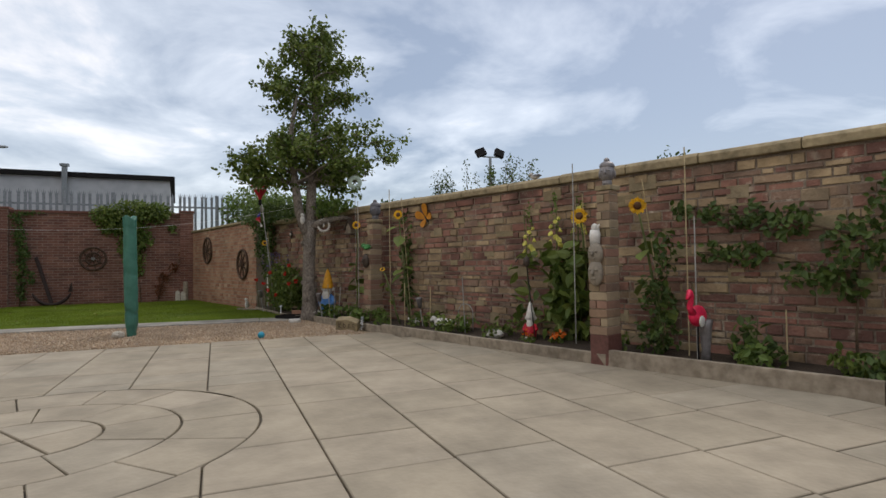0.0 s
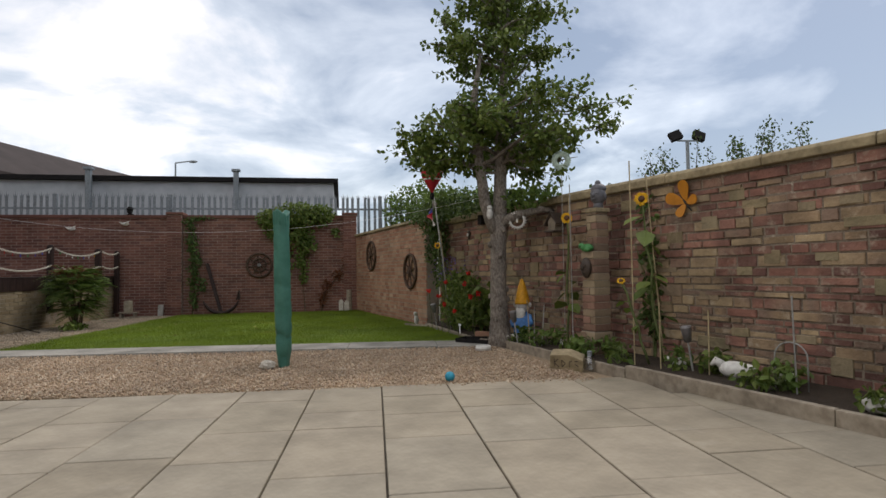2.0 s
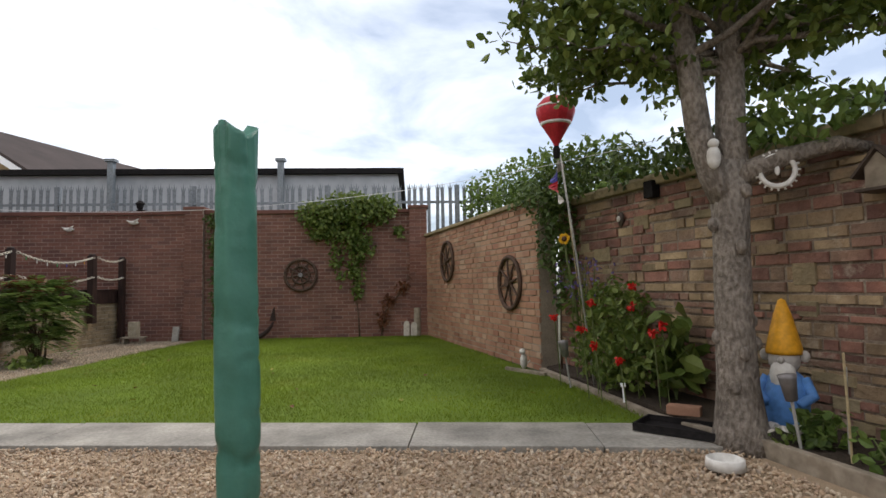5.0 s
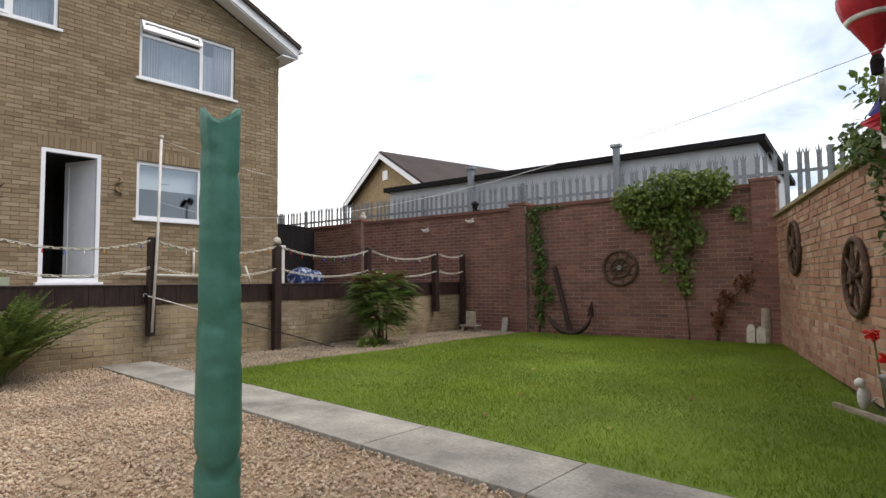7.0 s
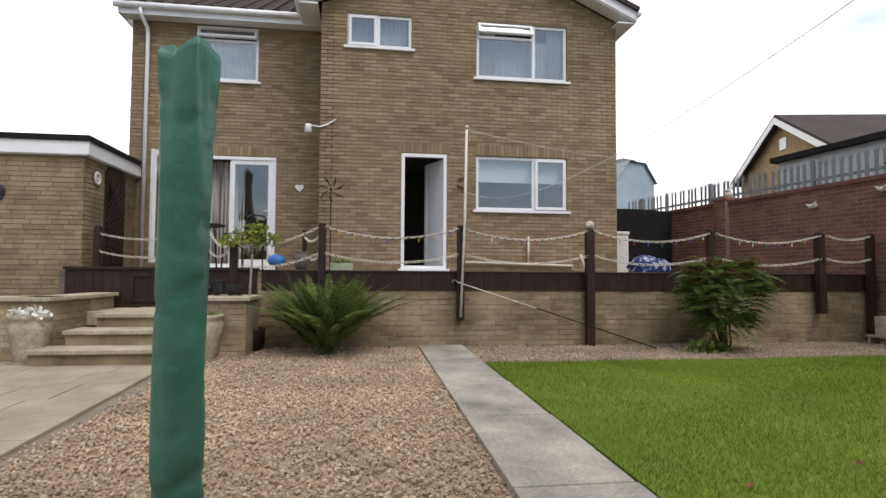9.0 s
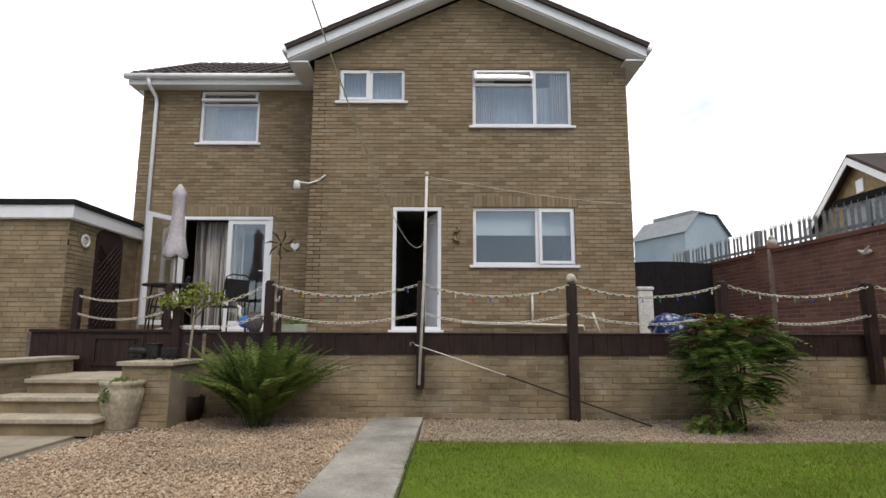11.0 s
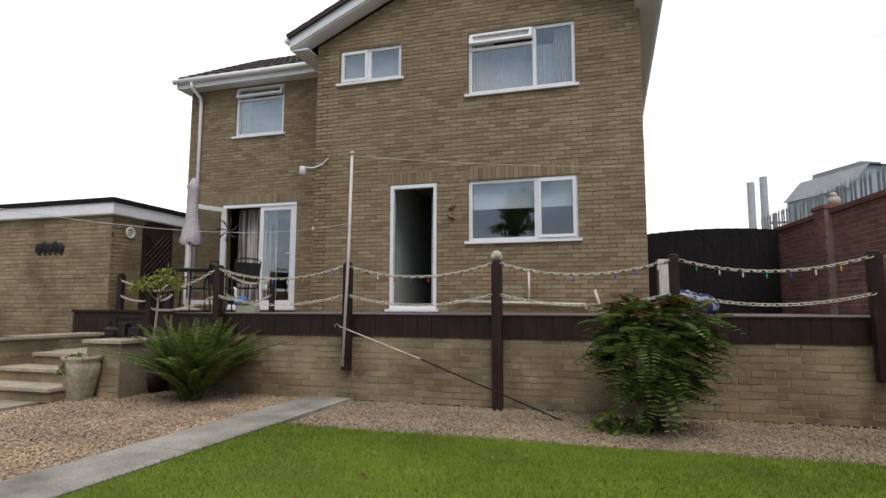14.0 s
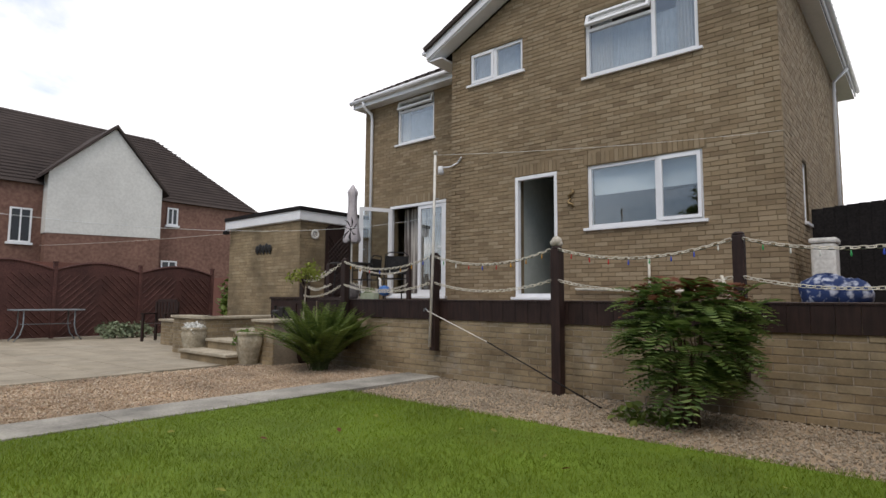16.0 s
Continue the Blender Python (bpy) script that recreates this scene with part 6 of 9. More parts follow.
part("trough", Shape().box(-0.25, 0.25, -0.09, 0.09, 0, 0.16), surf("pale_green_plastic", (0.32, 0.36, 0.26), (0.4, 0.44, 0.33), bump=0, fine=20), tro, bevel=0.012)
leaves("plants", r, cloud_points(r, [((0, 0, 0.2), (0.24, 0.1, 0.09), 120)]), (0.04, 0.07), mat_leaf_light, tro)


def garden_chair(m, label):
    ob = thing("garden_chair", m, label, "chair", group="terrace chairs")
    for sx in (-0.24, 0.24):
        part("leg", Shape().tube([(sx, 0.22, 0.0), (sx, 0.2, 0.42), (sx, 0.16, 0.62), (sx, -0.2, 0.62), (sx, -0.24, 0.0)], 0.013, 8), mat_iron, ob, smooth=True)
    part("seat", Shape().box(-0.23, 0.23, -0.2, 0.22, 0.41, 0.43), mat_iron, ob, bevel=0.006)
    part("backrest", Shape().tube([(-0.23, -0.2, 0.43), (-0.23, -0.3, 0.88), (-0.15, -0.32, 0.93), (0.15, -0.32, 0.93), (0.23, -0.3, 0.88), (0.23, -0.2, 0.43)], 0.013, 8).box(-0.22, 0.22, -0.305, -0.27, 0.5, 0.86), mat_iron, ob, smooth=False)
    return ob


garden_chair(pose(-9.3, 5.75, 1.0, 0, 0, 200), "dark metal terrace chair")
garden_chair(pose(-9.2, 6.75, 1.0, 0, 0, 150), "dark metal terrace chair")
tab = thing("terrace_table", pose(-8.58, 6.18, 1.0), "round dark metal terrace table round the parasol", "table")
part("tabletop", Shape().lathe([(0.03, 0.70), (0.42, 0.7), (0.43, 0.71), (0.42, 0.725), (0.03, 0.725)], 24), mat_iron, tab)
for k in range(4):
    a = math.pi / 4 + k * math.pi / 2
    part("leg", Shape().tube([(0.36 * math.cos(a), 0.36 * math.sin(a), 0), (0.3 * math.cos(a), 0.3 * math.sin(a), 0.7)], 0.014, 8), mat_iron, tab)
mat_bluebag = surf("blue_plastic", (0.03, 0.12, 0.36), (0.06, 0.2, 0.5), fine=12, large=6, stain=0.3, bump=0.3, rough=0.4)
goose = thing("goose_planter", pose(-8.3, 7.45, 1.0) @ Matrix.Scale(0.8, 4), "white goose ornament with a blue body", "ornament")
part("body", Shape().ball((0, 0, 0.2), (0.11, 0.17, 0.12), 14, 9), mat_bluebag, goose, "blue body", smooth=True)
part("neck", Shape().tube([(0, -0.1, 0.24), (0, -0.15, 0.36), (0, -0.14, 0.46), (0, -0.19, 0.49)], [0.04, 0.028, 0.028, 0.022], 10), mat_white_old, goose, "white neck", smooth=True)
part("feet", Shape().tube([(0.04, 0, 0.1), (0.04, 0, 0.0)], 0.01, 6).tube([(-0.04, 0, 0.1), (-0.04, 0, 0.0)], 0.01, 6), mat_iron, goose)
# spinning wind wheel on a cane before the french doors
ww = thing("wind_spinner", pose(-6.72, 8.36, 1.0), "dark metal wind spinner with curled vanes on a rod", "wind spinner")
part("rod", Shape().tube([(0, 0, 0), (0, 0, 1.1)], 0.006, 6), mat_iron, ww)
vn = Shape()
for k in range(7):
    a = 2 * math.pi * k / 7
    c1, s1 = math.cos(a), math.sin(a)
    vn.tube([(0.0, 0.04 * c1, 1.06 + 0.04 * s1), (0.02, 0.12 * c1 - 0.02 * s1, 1.06 + 0.12 * s1 + 0.02 * c1), (0.03, 0.17 * c1 - 0.07 * s1, 1.06 + 0.17 * s1 + 0.07 * c1)], [0.005, 0.013, 0.004], 6)
part("vanes", vn, mat_iron, ww, smooth=True)
part("hub", Shape().ball((0, 0, 1.06), 0.02, 8, 6), mat_iron, ww)

# pipes against the kitchen wall
pipe = thing("waste_pipe", pose(HX + 0.06, 10.6, 1.03), "cream plastic waste pipe along the house wall", "pipe")
part("run", Shape().tube([(0, 0.05, 0.16), (0, 2.1, 0.11), (0.0, 2.12, 0.03)], 0.022, 8), mat_cream, pipe, smooth=True)
part("riser", Shape().tube([(0, 1.25, 0.14), (0, 1.25, 0.65)], 0.02, 8), mat_cream, pipe, smooth=True)
part("branch", Shape().tube([(0.08, 2.35, 0.0), (0.05, 2.25, 0.33)], 0.022, 8), mat_cream, pipe, smooth=True)
# covered heap by the side gate
heap = Shape()
g = random.Random(4)
heap.ball((0, 0, 0.12), (0.32, 0.3, 0.22), 18, 10, rough=0.1, rng=g).ball((0.1, 0.25, 0.1), (0.2, 0.2, 0.18), 14, 8, rough=0.12, rng=g)
whole("sheeted_heap", heap, surf("navy_and_white_sheet", (0.02, 0.04, 0.12), (0.45, 0.48, 0.55), fine=9, large=5, stain=0.3, ramp=(0.5, 0.62), bump=0.3), "heap covered with a navy and white sheet", "heap", pose(-9.3, 14.05, 1.0), smooth=True)
bin_ = thing("storage_box", pose(-10.2, 13.95, 1.0), "pale grey storage box beside the house", "box")
part("body", Shape().box(-0.2, 0.2, -0.14, 0.14, 0, 0.78), mat_white_old, bin_, bevel=0.03)
part("lid", Shape().box(-0.22, 0.22, -0.16, 0.16, 0.78, 0.85), mat_white_old, bin_, bevel=0.03)

# wall lamp, hearts, plaques on the house and the store
lamp = thing("wall_lamp", pose(HX, 7.78, 3.55), "white cylinder lamp on an arm at the house corner", "lamp")
part("arm", Shape().tube([(0.0, 0.35, 0.12), (0.06, 0.2, 0.05), (0.1, 0.02, 0.06)], 0.014, 8), mat_white, lamp, smooth=True)
part("shade", Shape().lathe([(0.001, 0.08), (0.05, 0.08), (0.055, 0.06), (0.065, -0.07), (0.05, -0.075), (0.001, -0.07)], 14, Matrix.Translation((0.1, 0.0, 0))), mat_white, lamp, smooth=True)
part("spur", Shape().tube([(0, 0.35, 0.12), (0.05, 0.48, 0.2)], 0.016, 8), mat_white, lamp)
hs = [(0.075 * (math.sin(t) ** 3) * 1.1, 0.0055 * (13 * math.cos(t) - 5 * math.cos(2 * t) - 2 * math.cos(3 * t) - math.cos(4 * t))) for t in [2 * math.pi * k / 30 for k in range(30)]]
whole("heart_plaque", Shape().prism(hs, -0.03, -0.004), mat_white, "white heart-shaped wall plaque", "plaque", gm(7.54, 2.62, WX), bevel=0.004)
gk = Shape()
for z, s_ in ((0.1, 1), (-0.06, -1)):
    gk.tube([(0.0, -0.03, z + 0.08), (0.05 * s_, -0.035, z + 0.04), (0.02 * s_, -0.04, z), (-0.04 * s_, -0.035, z - 0.02), (-0.02 * s_, -0.03, z - 0.08)], [0.012, 0.022, 0.028, 0.02, 0.008], 8)
whole("gecko_ornament", gk, surf("bronzed_metal", (0.16, 0.11, 0.05), (0.28, 0.2, 0.1), metallic=0.5, rough=0.45, fine=30), "pair of curled bronze lizards on the wall", "ornament", gm(10.57, 2.66), smooth=True)
hp = Shape()
for k in range(5):
    hp.ball((0.09 * k - 0.16, -0.03, 0.03 * (k % 2)), (0.06, 0.02, 0.09), 10, 7).tube([(0.09 * k - 0.16, -0.03, -0.05), (0.09 * k - 0.13, -0.03, -0.12)], [0.02, 0.008], 6)
whole("horse_plaque", hp, mat_iron, "dark metal relief of running horses on the store wall", "plaque", gm(3.12, 2.16, AX) @ Matrix.Diagonal((1.45, 1.0, 1.1, 1.0)), smooth=True)
rp = Shape().ring((0, -0.03, 0), 0.085, 0.028, 20, 8, flat=0.6).ring((0, -0.02, 0), 0.03, 0.015, 14, 6)
whole("ring_plaque", rp, mat_white_old, "round pale wall ornament on the store", "plaque", Matrix.Translation((-8.85, AY1, 2.45)) @ Matrix.Rotation(math.pi, 4, "Z"), smooth=True)
ad = thing("door_3", Matrix.Translation((-9.15, AY1 + 0.03, 1.0)) @ Matrix.Rotation(math.pi, 4, "Z"), "arched dark brown lattice door of the store", "door", kind="structure")
arch = [(0, 0), (0.75, 0), (0.75, 1.55)] + [(0.375 + 0.375 * math.cos(a), 1.55 + 0.22 * math.sin(a)) for a in [math.pi * k / 10 for k in range(1, 10)]] + [(0, 1.55)]
part("door_leaf", Shape().prism(arch, 0.0, 0.03), mat_brown, ad)
lat = Shape()
for k in range(-8, 14):
    for sg_ in (1, -1):
        x0 = k * 0.11
        pts_ = [(min(max(x0 + sg_ * t, 0.04), 0.71), t) for t in (0.1, 0.8, 1.5)]
        if len({round(p[0], 3) for p in pts_}) > 1:
            a_, b_ = None, None
            for t in [0.1 + 0.05 * i for i in range(29)]:
                xx = x0 + sg_ * (t - 0.1)
                if 0.04 <= xx <= 0.71:
                    a_ = a_ or (xx, t)
                    b_ = (xx, t)
            if a_ and b_ and a_ != b_:
                lat.tube([(a_[0], -0.012, a_[1]), (b_[0], -0.012, b_[1])], 0.011, 4)
part("lattice", lat, mat_brown, ad)
fl = thing("floodlight", Matrix.Translation((AX + 0.1, AY0 + 0.1, 2.7)) @ Matrix.Rotation(math.pi / 2, 4, "Z"), "small black floodlight on the store's corner", "lamp")
part("housing", Shape().box(-0.08, 0.08, -0.12, -0.02, -0.1, 0.0), mat_black, fl, bevel=0.012)
part("bracket", Shape().tube([(0, 0.0, 0.02), (0, -0.06, 0.0)], 0.012, 6), mat_black, fl)


# ---- figures in one mesh with several colours ----
def figure(name, shapes, label, category, m, smooth=True):
    me = bpy.data.meshes.new(name)
    vs, fs, idx = [], [], []
    for i, (s, material) in enumerate(shapes):
        k = len(vs)
        vs += s.v
        fs += [tuple(a + k for a in f) for f in s.f]
        idx += [i] * len(s.f)
        me.materials.append(material)
    me.from_pydata(vs, [], fs)
    me.polygons.foreach_set("material_index", idx)
    if smooth:
        me.polygons.foreach_set("use_smooth", [True] * len(fs))
    me.update()
    ob = new(name, me)
    ob.matrix_world = m
    return tagged(ob, label, category)


def plain(name, c, rough=0.5, v=1.3, **kw):
    return surf(name, c, tuple(min(0.9, a * v) for a in c), fine=kw.pop("fine", 30), large=kw.pop("large", 6), stain=kw.pop("stain", 0.25), bump=kw.pop("bump", 0.15), rough=rough, **kw)


mat_orange = plain("orange_paint", (0.62, 0.3, 0.02))
mat_blue = plain("blue_paint", (0.08, 0.22, 0.5))
mat_skin = plain("grey_plaster", (0.4, 0.38, 0.35))
mat_redpaint = plain("red_paint", (0.5, 0.02, 0.04))
mat_silver = plain("silvered_stone", (0.2, 0.19, 0.19), 0.4, metallic=0.3)
mat_greystone = plain("dark_grey_stone", (0.12, 0.12, 0.13))
mat_clay = plain("carved_clay", (0.24, 0.21, 0.165))
mat_greenpaint = plain("green_glaze", (0.05, 0.2, 0.06), 0.3)
mat_maskdark = plain("dark_carved_wood", (0.06, 0.045, 0.035))
mat_yellow = plain("sunflower_petal", (0.75, 0.42, 0.02), see=0.2, bump=0)
mat_lemon = plain("hollyhock_petal", (0.68, 0.65, 0.16), see=0.25, bump=0)
mat_seed = plain("sunflower_disc", (0.09, 0.04, 0.015))
mat_dahlia = plain("red_dahlia_petal", (0.55, 0.02, 0.015), see=0.15, bump=0)
mat_cane = plain("bamboo_cane", (0.38, 0.31, 0.18))
mat_greycane = plain("grey_plastic_cane", (0.3, 0.3, 0.28))
mat_violet = plain("violet_petal", (0.16, 0.12, 0.3), see=0.2, bump=0)
mat_orangeflower = plain("orange_petal", (0.7, 0.16, 0.02), see=0.2, bump=0)

# ---- the wrapped rotary drier in the gravel ----
mat_cover = surf("green_vinyl_cover", (0.045, 0.16, 0.115), (0.065, 0.2, 0.15), fine=7, large=4, stain=0.25, bump=0.5, depth=0.03, rough=0.42)
dr = thing("rotary_drier", pose(-1.10, 8.255, 0.0, 0, -0.7, 12), "folded rotary drier in a creased green vinyl cover", "clothes drier")
g = random.Random(12)
vs, fs = [], []
SG = 40
levels = [1.645 * i / 70 for i in range(71)]
wrinkles = [(g.uniform(0.05, 1.55), g.uniform(0, 2 * math.pi), g.uniform(-0.35, 0.35), g.uniform(0.5, 1.5), g.uniform(0.003, 0.008)) for k in range(46)]
for i, z in enumerate(levels):
    wx = float(np.interp(z, [0, 0.05, 0.13, 0.15, 0.3, 0.5, 0.8, 1.2, 1.5, 1.62], [0.056, 0.061, 0.068, 0.078, 0.08, 0.082, 0.082, 0.08, 0.078, 0.077]))
    for k in range(SG):
        a = 2 * math.pi * k / SG
        d = 0.006 * math.sin(2 * a + z * 2) + 0.003 * math.sin(5 * a + 4 * z)
        for z0, a0, tilt, span, deep in wrinkles:
            da = (a - a0 + math.pi) % (2 * math.pi) - math.pi
            if abs(da) < span:
                e = (z - z0 - tilt * da * 0.25) / 0.018
                if abs(e) < 3:
                    d -= deep * math.exp(-e * e) * math.cos(da / span * math.pi / 2)
        d -= 0.012 * math.exp(-((z - 0.33 - 0.03 * math.sin(2 * a)) / 0.02) ** 2)
        dz = 0.0
        if z > 1.3:
            t = (z - 1.3) / 0.33
            d += 0.011 * t * math.sin(4 * a + 1.0) + 0.006 * t * math.sin(9 * a + 3 * z)
            dz = 0.028 * t * t * t * math.sin(2 * a)
        vs.append(((wx + d) * math.cos(a), (wx * 0.97 + d) * math.sin(a), z + dz))
for i in range(len(levels) - 1):
    for k in range(SG):
        fs.append((i * SG + k, i * SG + (k + 1) % SG, (i + 1) * SG + (k + 1) % SG, (i + 1) * SG + k))
top = len(vs)
vs.append((0, 0, 1.6))
fs += [((len(levels) - 1) * SG + k, (len(levels) - 1) * SG + (k + 1) % SG, top) for k in range(SG)]
part("cover", Shape().add(vs, fs), mat_cover, dr, smooth=True)
part("pole", Shape().tube([(0, 0, -0.05), (0, 0, 0.12)], 0.025, 10), mat_galv, dr)
whole("stone", Shape().ball((0, 0, 0.04), (0.085, 0.075, 0.055), 10, 7, rough=0.12, rng=g), mat_stoneball, "rough pale stone beside the drier", "stone", pose(-1.24, 8.13, -0.005))


# ---- cart wheels and anchor ----
mat_oldwood = surf("rusted_brown_wheel", (0.06, 0.036, 0.026), (0.12, 0.075, 0.052), fine=25, large=6, stain=0.35, bump=0.5)


def cart_wheel(m, r, spokes, label, inner=False):
    ob = thing("cart_wheel", m, label, "wheel", group="wall wheels")
    part("rim", Shape().ring((0, -0.03, 0), r, 0.028, 36, 8), mat_oldwood, ob, smooth=True)
    if inner:
        part("inner_ring", Shape().ring((0, -0.03, 0), r * 0.55, 0.022, 28, 8), mat_oldwood, ob, smooth=True)
    part("hub", Shape().tube([(0, 0.0, 0), (0, -0.075, 0)], 0.06 if not inner else 0.045, 14), mat_oldwood if not inner else mat_silver, ob)
    for k in range(spokes):
        a = 2 * math.pi * k / spokes + 0.2
        part("spoke", Shape().tube([(0.04 * math.cos(a), -0.03, 0.04 * math.sin(a)), (r * math.cos(a), -0.03, r * math.sin(a))], [0.017, 0.012], 8), mat_oldwood, ob)
    return ob


WANG = math.atan2(wd.y, wd.x)
cart_wheel(Matrix.Translation((-0.53, 15.61, 1.385)) @ Matrix.Rotation(WANG, 4, "Z"), 0.33, 8, "small brown cart wheel hung on the brick wall")
cart_wheel(Matrix.Translation((0.355, 13.15, 1.0)) @ Matrix.Rotation(WANG, 4, "Z"), 0.325, 8, "brown cart wheel hung on the brick wall")
cart_wheel(Matrix.Translation((*fw(-3.45, 0.0), 1.22)) @ Matrix.Rotation(fa, 4, "Z"), 0.30, 8, "brown ship's-wheel ornament on the red wall", True)
an = thing("anchor", Matrix.Translation((*fw(-4.35, 0.22), 0.0)) @ Matrix.Rotation(fa, 4, "Z"), "large dark wooden anchor leaning on the red wall", "anchor")
part("shank", Shape().box(-0.04, 0.04, -0.03, 0.03, 0, 1.3, Matrix.Translation((0.02, 0, 0.04)) @ pose(0, 0, 0, -8, -17, 0)), mat_brown, an, bevel=0.012)
arm = []
for k in range(13):
    a = math.radians(200 + 140 * k / 12)
    arm.append((0.02 + 0.44 * math.cos(a), -0.02, 0.5 + 0.46 * math.sin(a)))
part("arm_bow", Shape().tube(arm, [0.018, 0.03, 0.038, 0.042, 0.045, 0.046, 0.046, 0.046, 0.045, 0.042, 0.038, 0.03, 0.014], 8), mat_brown, an, smooth=True)
part("fluke", Shape().prism([(0.37, 0.36), (0.47, 0.36), (0.45, 0.62)], -0.06, 0.02), mat_brown, an)

# ---- gate piers of old brick with heads on top ----
mat_pier_paint = plain("dark_red_plinth", (0.13, 0.06, 0.05))


def old_pier(name, base, angle, tiers, label, seed):
    m = Matrix.Translation(base) @ Matrix.Rotation(angle, 4, "Z")
    ob = thing(name, m, label, "pillar")
    g = random.Random(seed)
    for (w, d, z0, z1, dx, dy) in tiers:
        z = z0
        row = 0
        while z < z1 - 0.02:
            h = min(0.078, z1 - z)
            n = 2 if row % 2 else 1
            x = -w / 2
            for k in range(n):
                e = w / n if n == 1 else w * (0.6 if k == 0 else 0.4) if row % 4 == 1 else w * (0.4 if k == 0 else 0.6)
                part("brick", Shape().box(x + dx, x + e - 0.008 + dx, -d / 2 + dy + g.uniform(-0.006, 0.006), d / 2 + dy, z, z + h - 0.008), mat_pierbrick, ob, bevel=0.005)
                x += e
            part("mortar_bed", Shape().box(-w / 2 + 0.012 + dx, w / 2 - 0.012 + dx, -d / 2 + 0.012 + dy, d / 2 - 0.012 + dy, z + h - 0.009, z + h + 0.001), mat_mortar, ob)
            z += h
            row += 1
    return ob


mat_pierbrick = surf("pier_sandstone_brick", (0.27, 0.2, 0.125), (0.36, 0.275, 0.18), palette=[(0.3, 0.23, 0.15), (0.2, 0.1, 0.075), (0.38, 0.3, 0.2), (0.23, 0.19, 0.11), (0.3, 0.16, 0.12), (0.17, 0.12, 0.09), (0.34, 0.26, 0.16)], mixin=0.85, fine=40, large=4, stain=0.3, bump=0.5)
pa = sang
pier1 = old_pier("pillar", (3.55, 3.80, 0.0), pa, [(0.19, 0.22, 0.27, 1.08, -0.045, -0.04), (0.14, 0.15, 1.08, 1.58, -0.02, 0.0)], "stepped old brick pillar carrying ornaments", 1)
part("plinth", Shape().box(-0.14, 0.05, -0.15, 0.07, -0.05, 0.27), mat_pier_paint, pier1, "dark red plinth", bevel=0.01)
part("cap", Shape().box(-0.1, 0.06, -0.085, 0.085, 1.58, 1.625), mat_coping, pier1, bevel=0.008)
pier2 = old_pier("pillar", (2.33, 8.08, 0.0), pa, [(0.24, 0.25, 0.0, 0.32, -0.06, -0.045), (0.2, 0.22, 0.32, 1.18, -0.05, -0.04), (0.16, 0.17, 1.18, 1.6, -0.03, -0.015)], "stepped old brick pillar carrying ornaments", 2)
part("cap", Shape().box(-0.12, 0.06, -0.11, 0.08, 1.6, 1.645), mat_coping, pier2, bevel=0.008)


def head(m, material, label, s=1.0):
    sh = Shape()
    sh.ball((0, 0, 0.16 * s), (0.085 * s, 0.095 * s, 0.115 * s), 18, 14)
    sh.ball((0, 0.01 * s, 0.235 * s), (0.088 * s, 0.095 * s, 0.06 * s), 16, 8).ball((0, 0.0, 0.3 * s), (0.035 * s, 0.035 * s, 0.035 * s), 10, 6)
    sh.lathe([(0.06 * s, 0.0), (0.055 * s, 0.04 * s), (0.05 * s, 0.09 * s), (0.001, 0.09 * s)], 14)
    for sx in (-1, 1):
        sh.ball((sx * 0.088 * s, 0.01 * s, 0.14 * s), (0.012 * s, 0.02 * s, 0.05 * s), 8, 6)
        sh.ball((sx * 0.035 * s, -0.082 * s, 0.175 * s), (0.022 * s, 0.012 * s, 0.009 * s), 8, 6)
    sh.tube([(0, -0.088 * s, 0.185 * s), (0, -0.112 * s, 0.14 * s)], [0.008 * s, 0.016 * s], 8).ball((0, -0.088 * s, 0.108 * s), (0.028 * s, 0.012 * s, 0.008 * s), 8, 6)
    return figure("head_statue", [(sh, material)], label, "statue", m)


head(Matrix.Translation(Vector((3.55, 3.80, 1.62)) - SD * 0.02) @ Matrix.Rotation(pa + 0.35, 4, "Z"), mat_silver, "silvered stone head statue on the brick pillar", 0.8)
head(Matrix.Translation(Vector((2.33, 8.08, 1.64)) - SD * 0.03) @ Matrix.Rotation(pa + 0.25, 4, "Z"), mat_greystone, "dark grey stone head statue on the brick pillar", 0.95)


def mask(m, material, label, h):
    sh = Shape().ball((0, -0.02, 0), (0.075, 0.045, h / 2), 16, 12)
    for sx in (-1, 1):
        sh.ball((sx * 0.03, -0.062, h * 0.1), (0.02, 0.012, 0.012), 8, 6)
    sh.tube([(0, -0.06, h * 0.12), (0, -0.085, -h * 0.08)], [0.008, 0.017], 8).ball((0, -0.055, -h * 0.22), (0.03, 0.014, 0.012), 8, 6)
    return figure("carved_mask", [(sh, material)], label, "mask", m)


pm = Matrix.Rotation(pa, 4, "Z")
mask(Matrix.Translation(Vector((3.55, 3.80, 0.83)) + SN * 0.16 - SD * 0.045) @ pm, mat_clay, "long carved clay face mask on the pillar", 0.24)
mask(Matrix.Translation(Vector((3.55, 3.80, 1.0)) + SN * 0.155 - SD * 0.045) @ pm, mat_clay, "carved clay plaque above the mask", 0.2)
mask(Matrix.Translation(Vector((2.33, 8.08, 1.0)) + SN * 0.155 - SD * 0.05) @ pm, mat_maskdark, "dark carved wooden mask on the pillar", 0.22)
cup = Shape().lathe([(0.001, 0), (0.045, 0.0), (0.05, 0.1), (0.042, 0.15), (0.001, 0.15)], 14).ball((0.0, 0.0, 0.17), (0.03, 0.04, 0.04), 10, 8).tube([(0.03, 0, 0.15), (0.045, 0.0, 0.2)], [0.014, 0.008], 6)
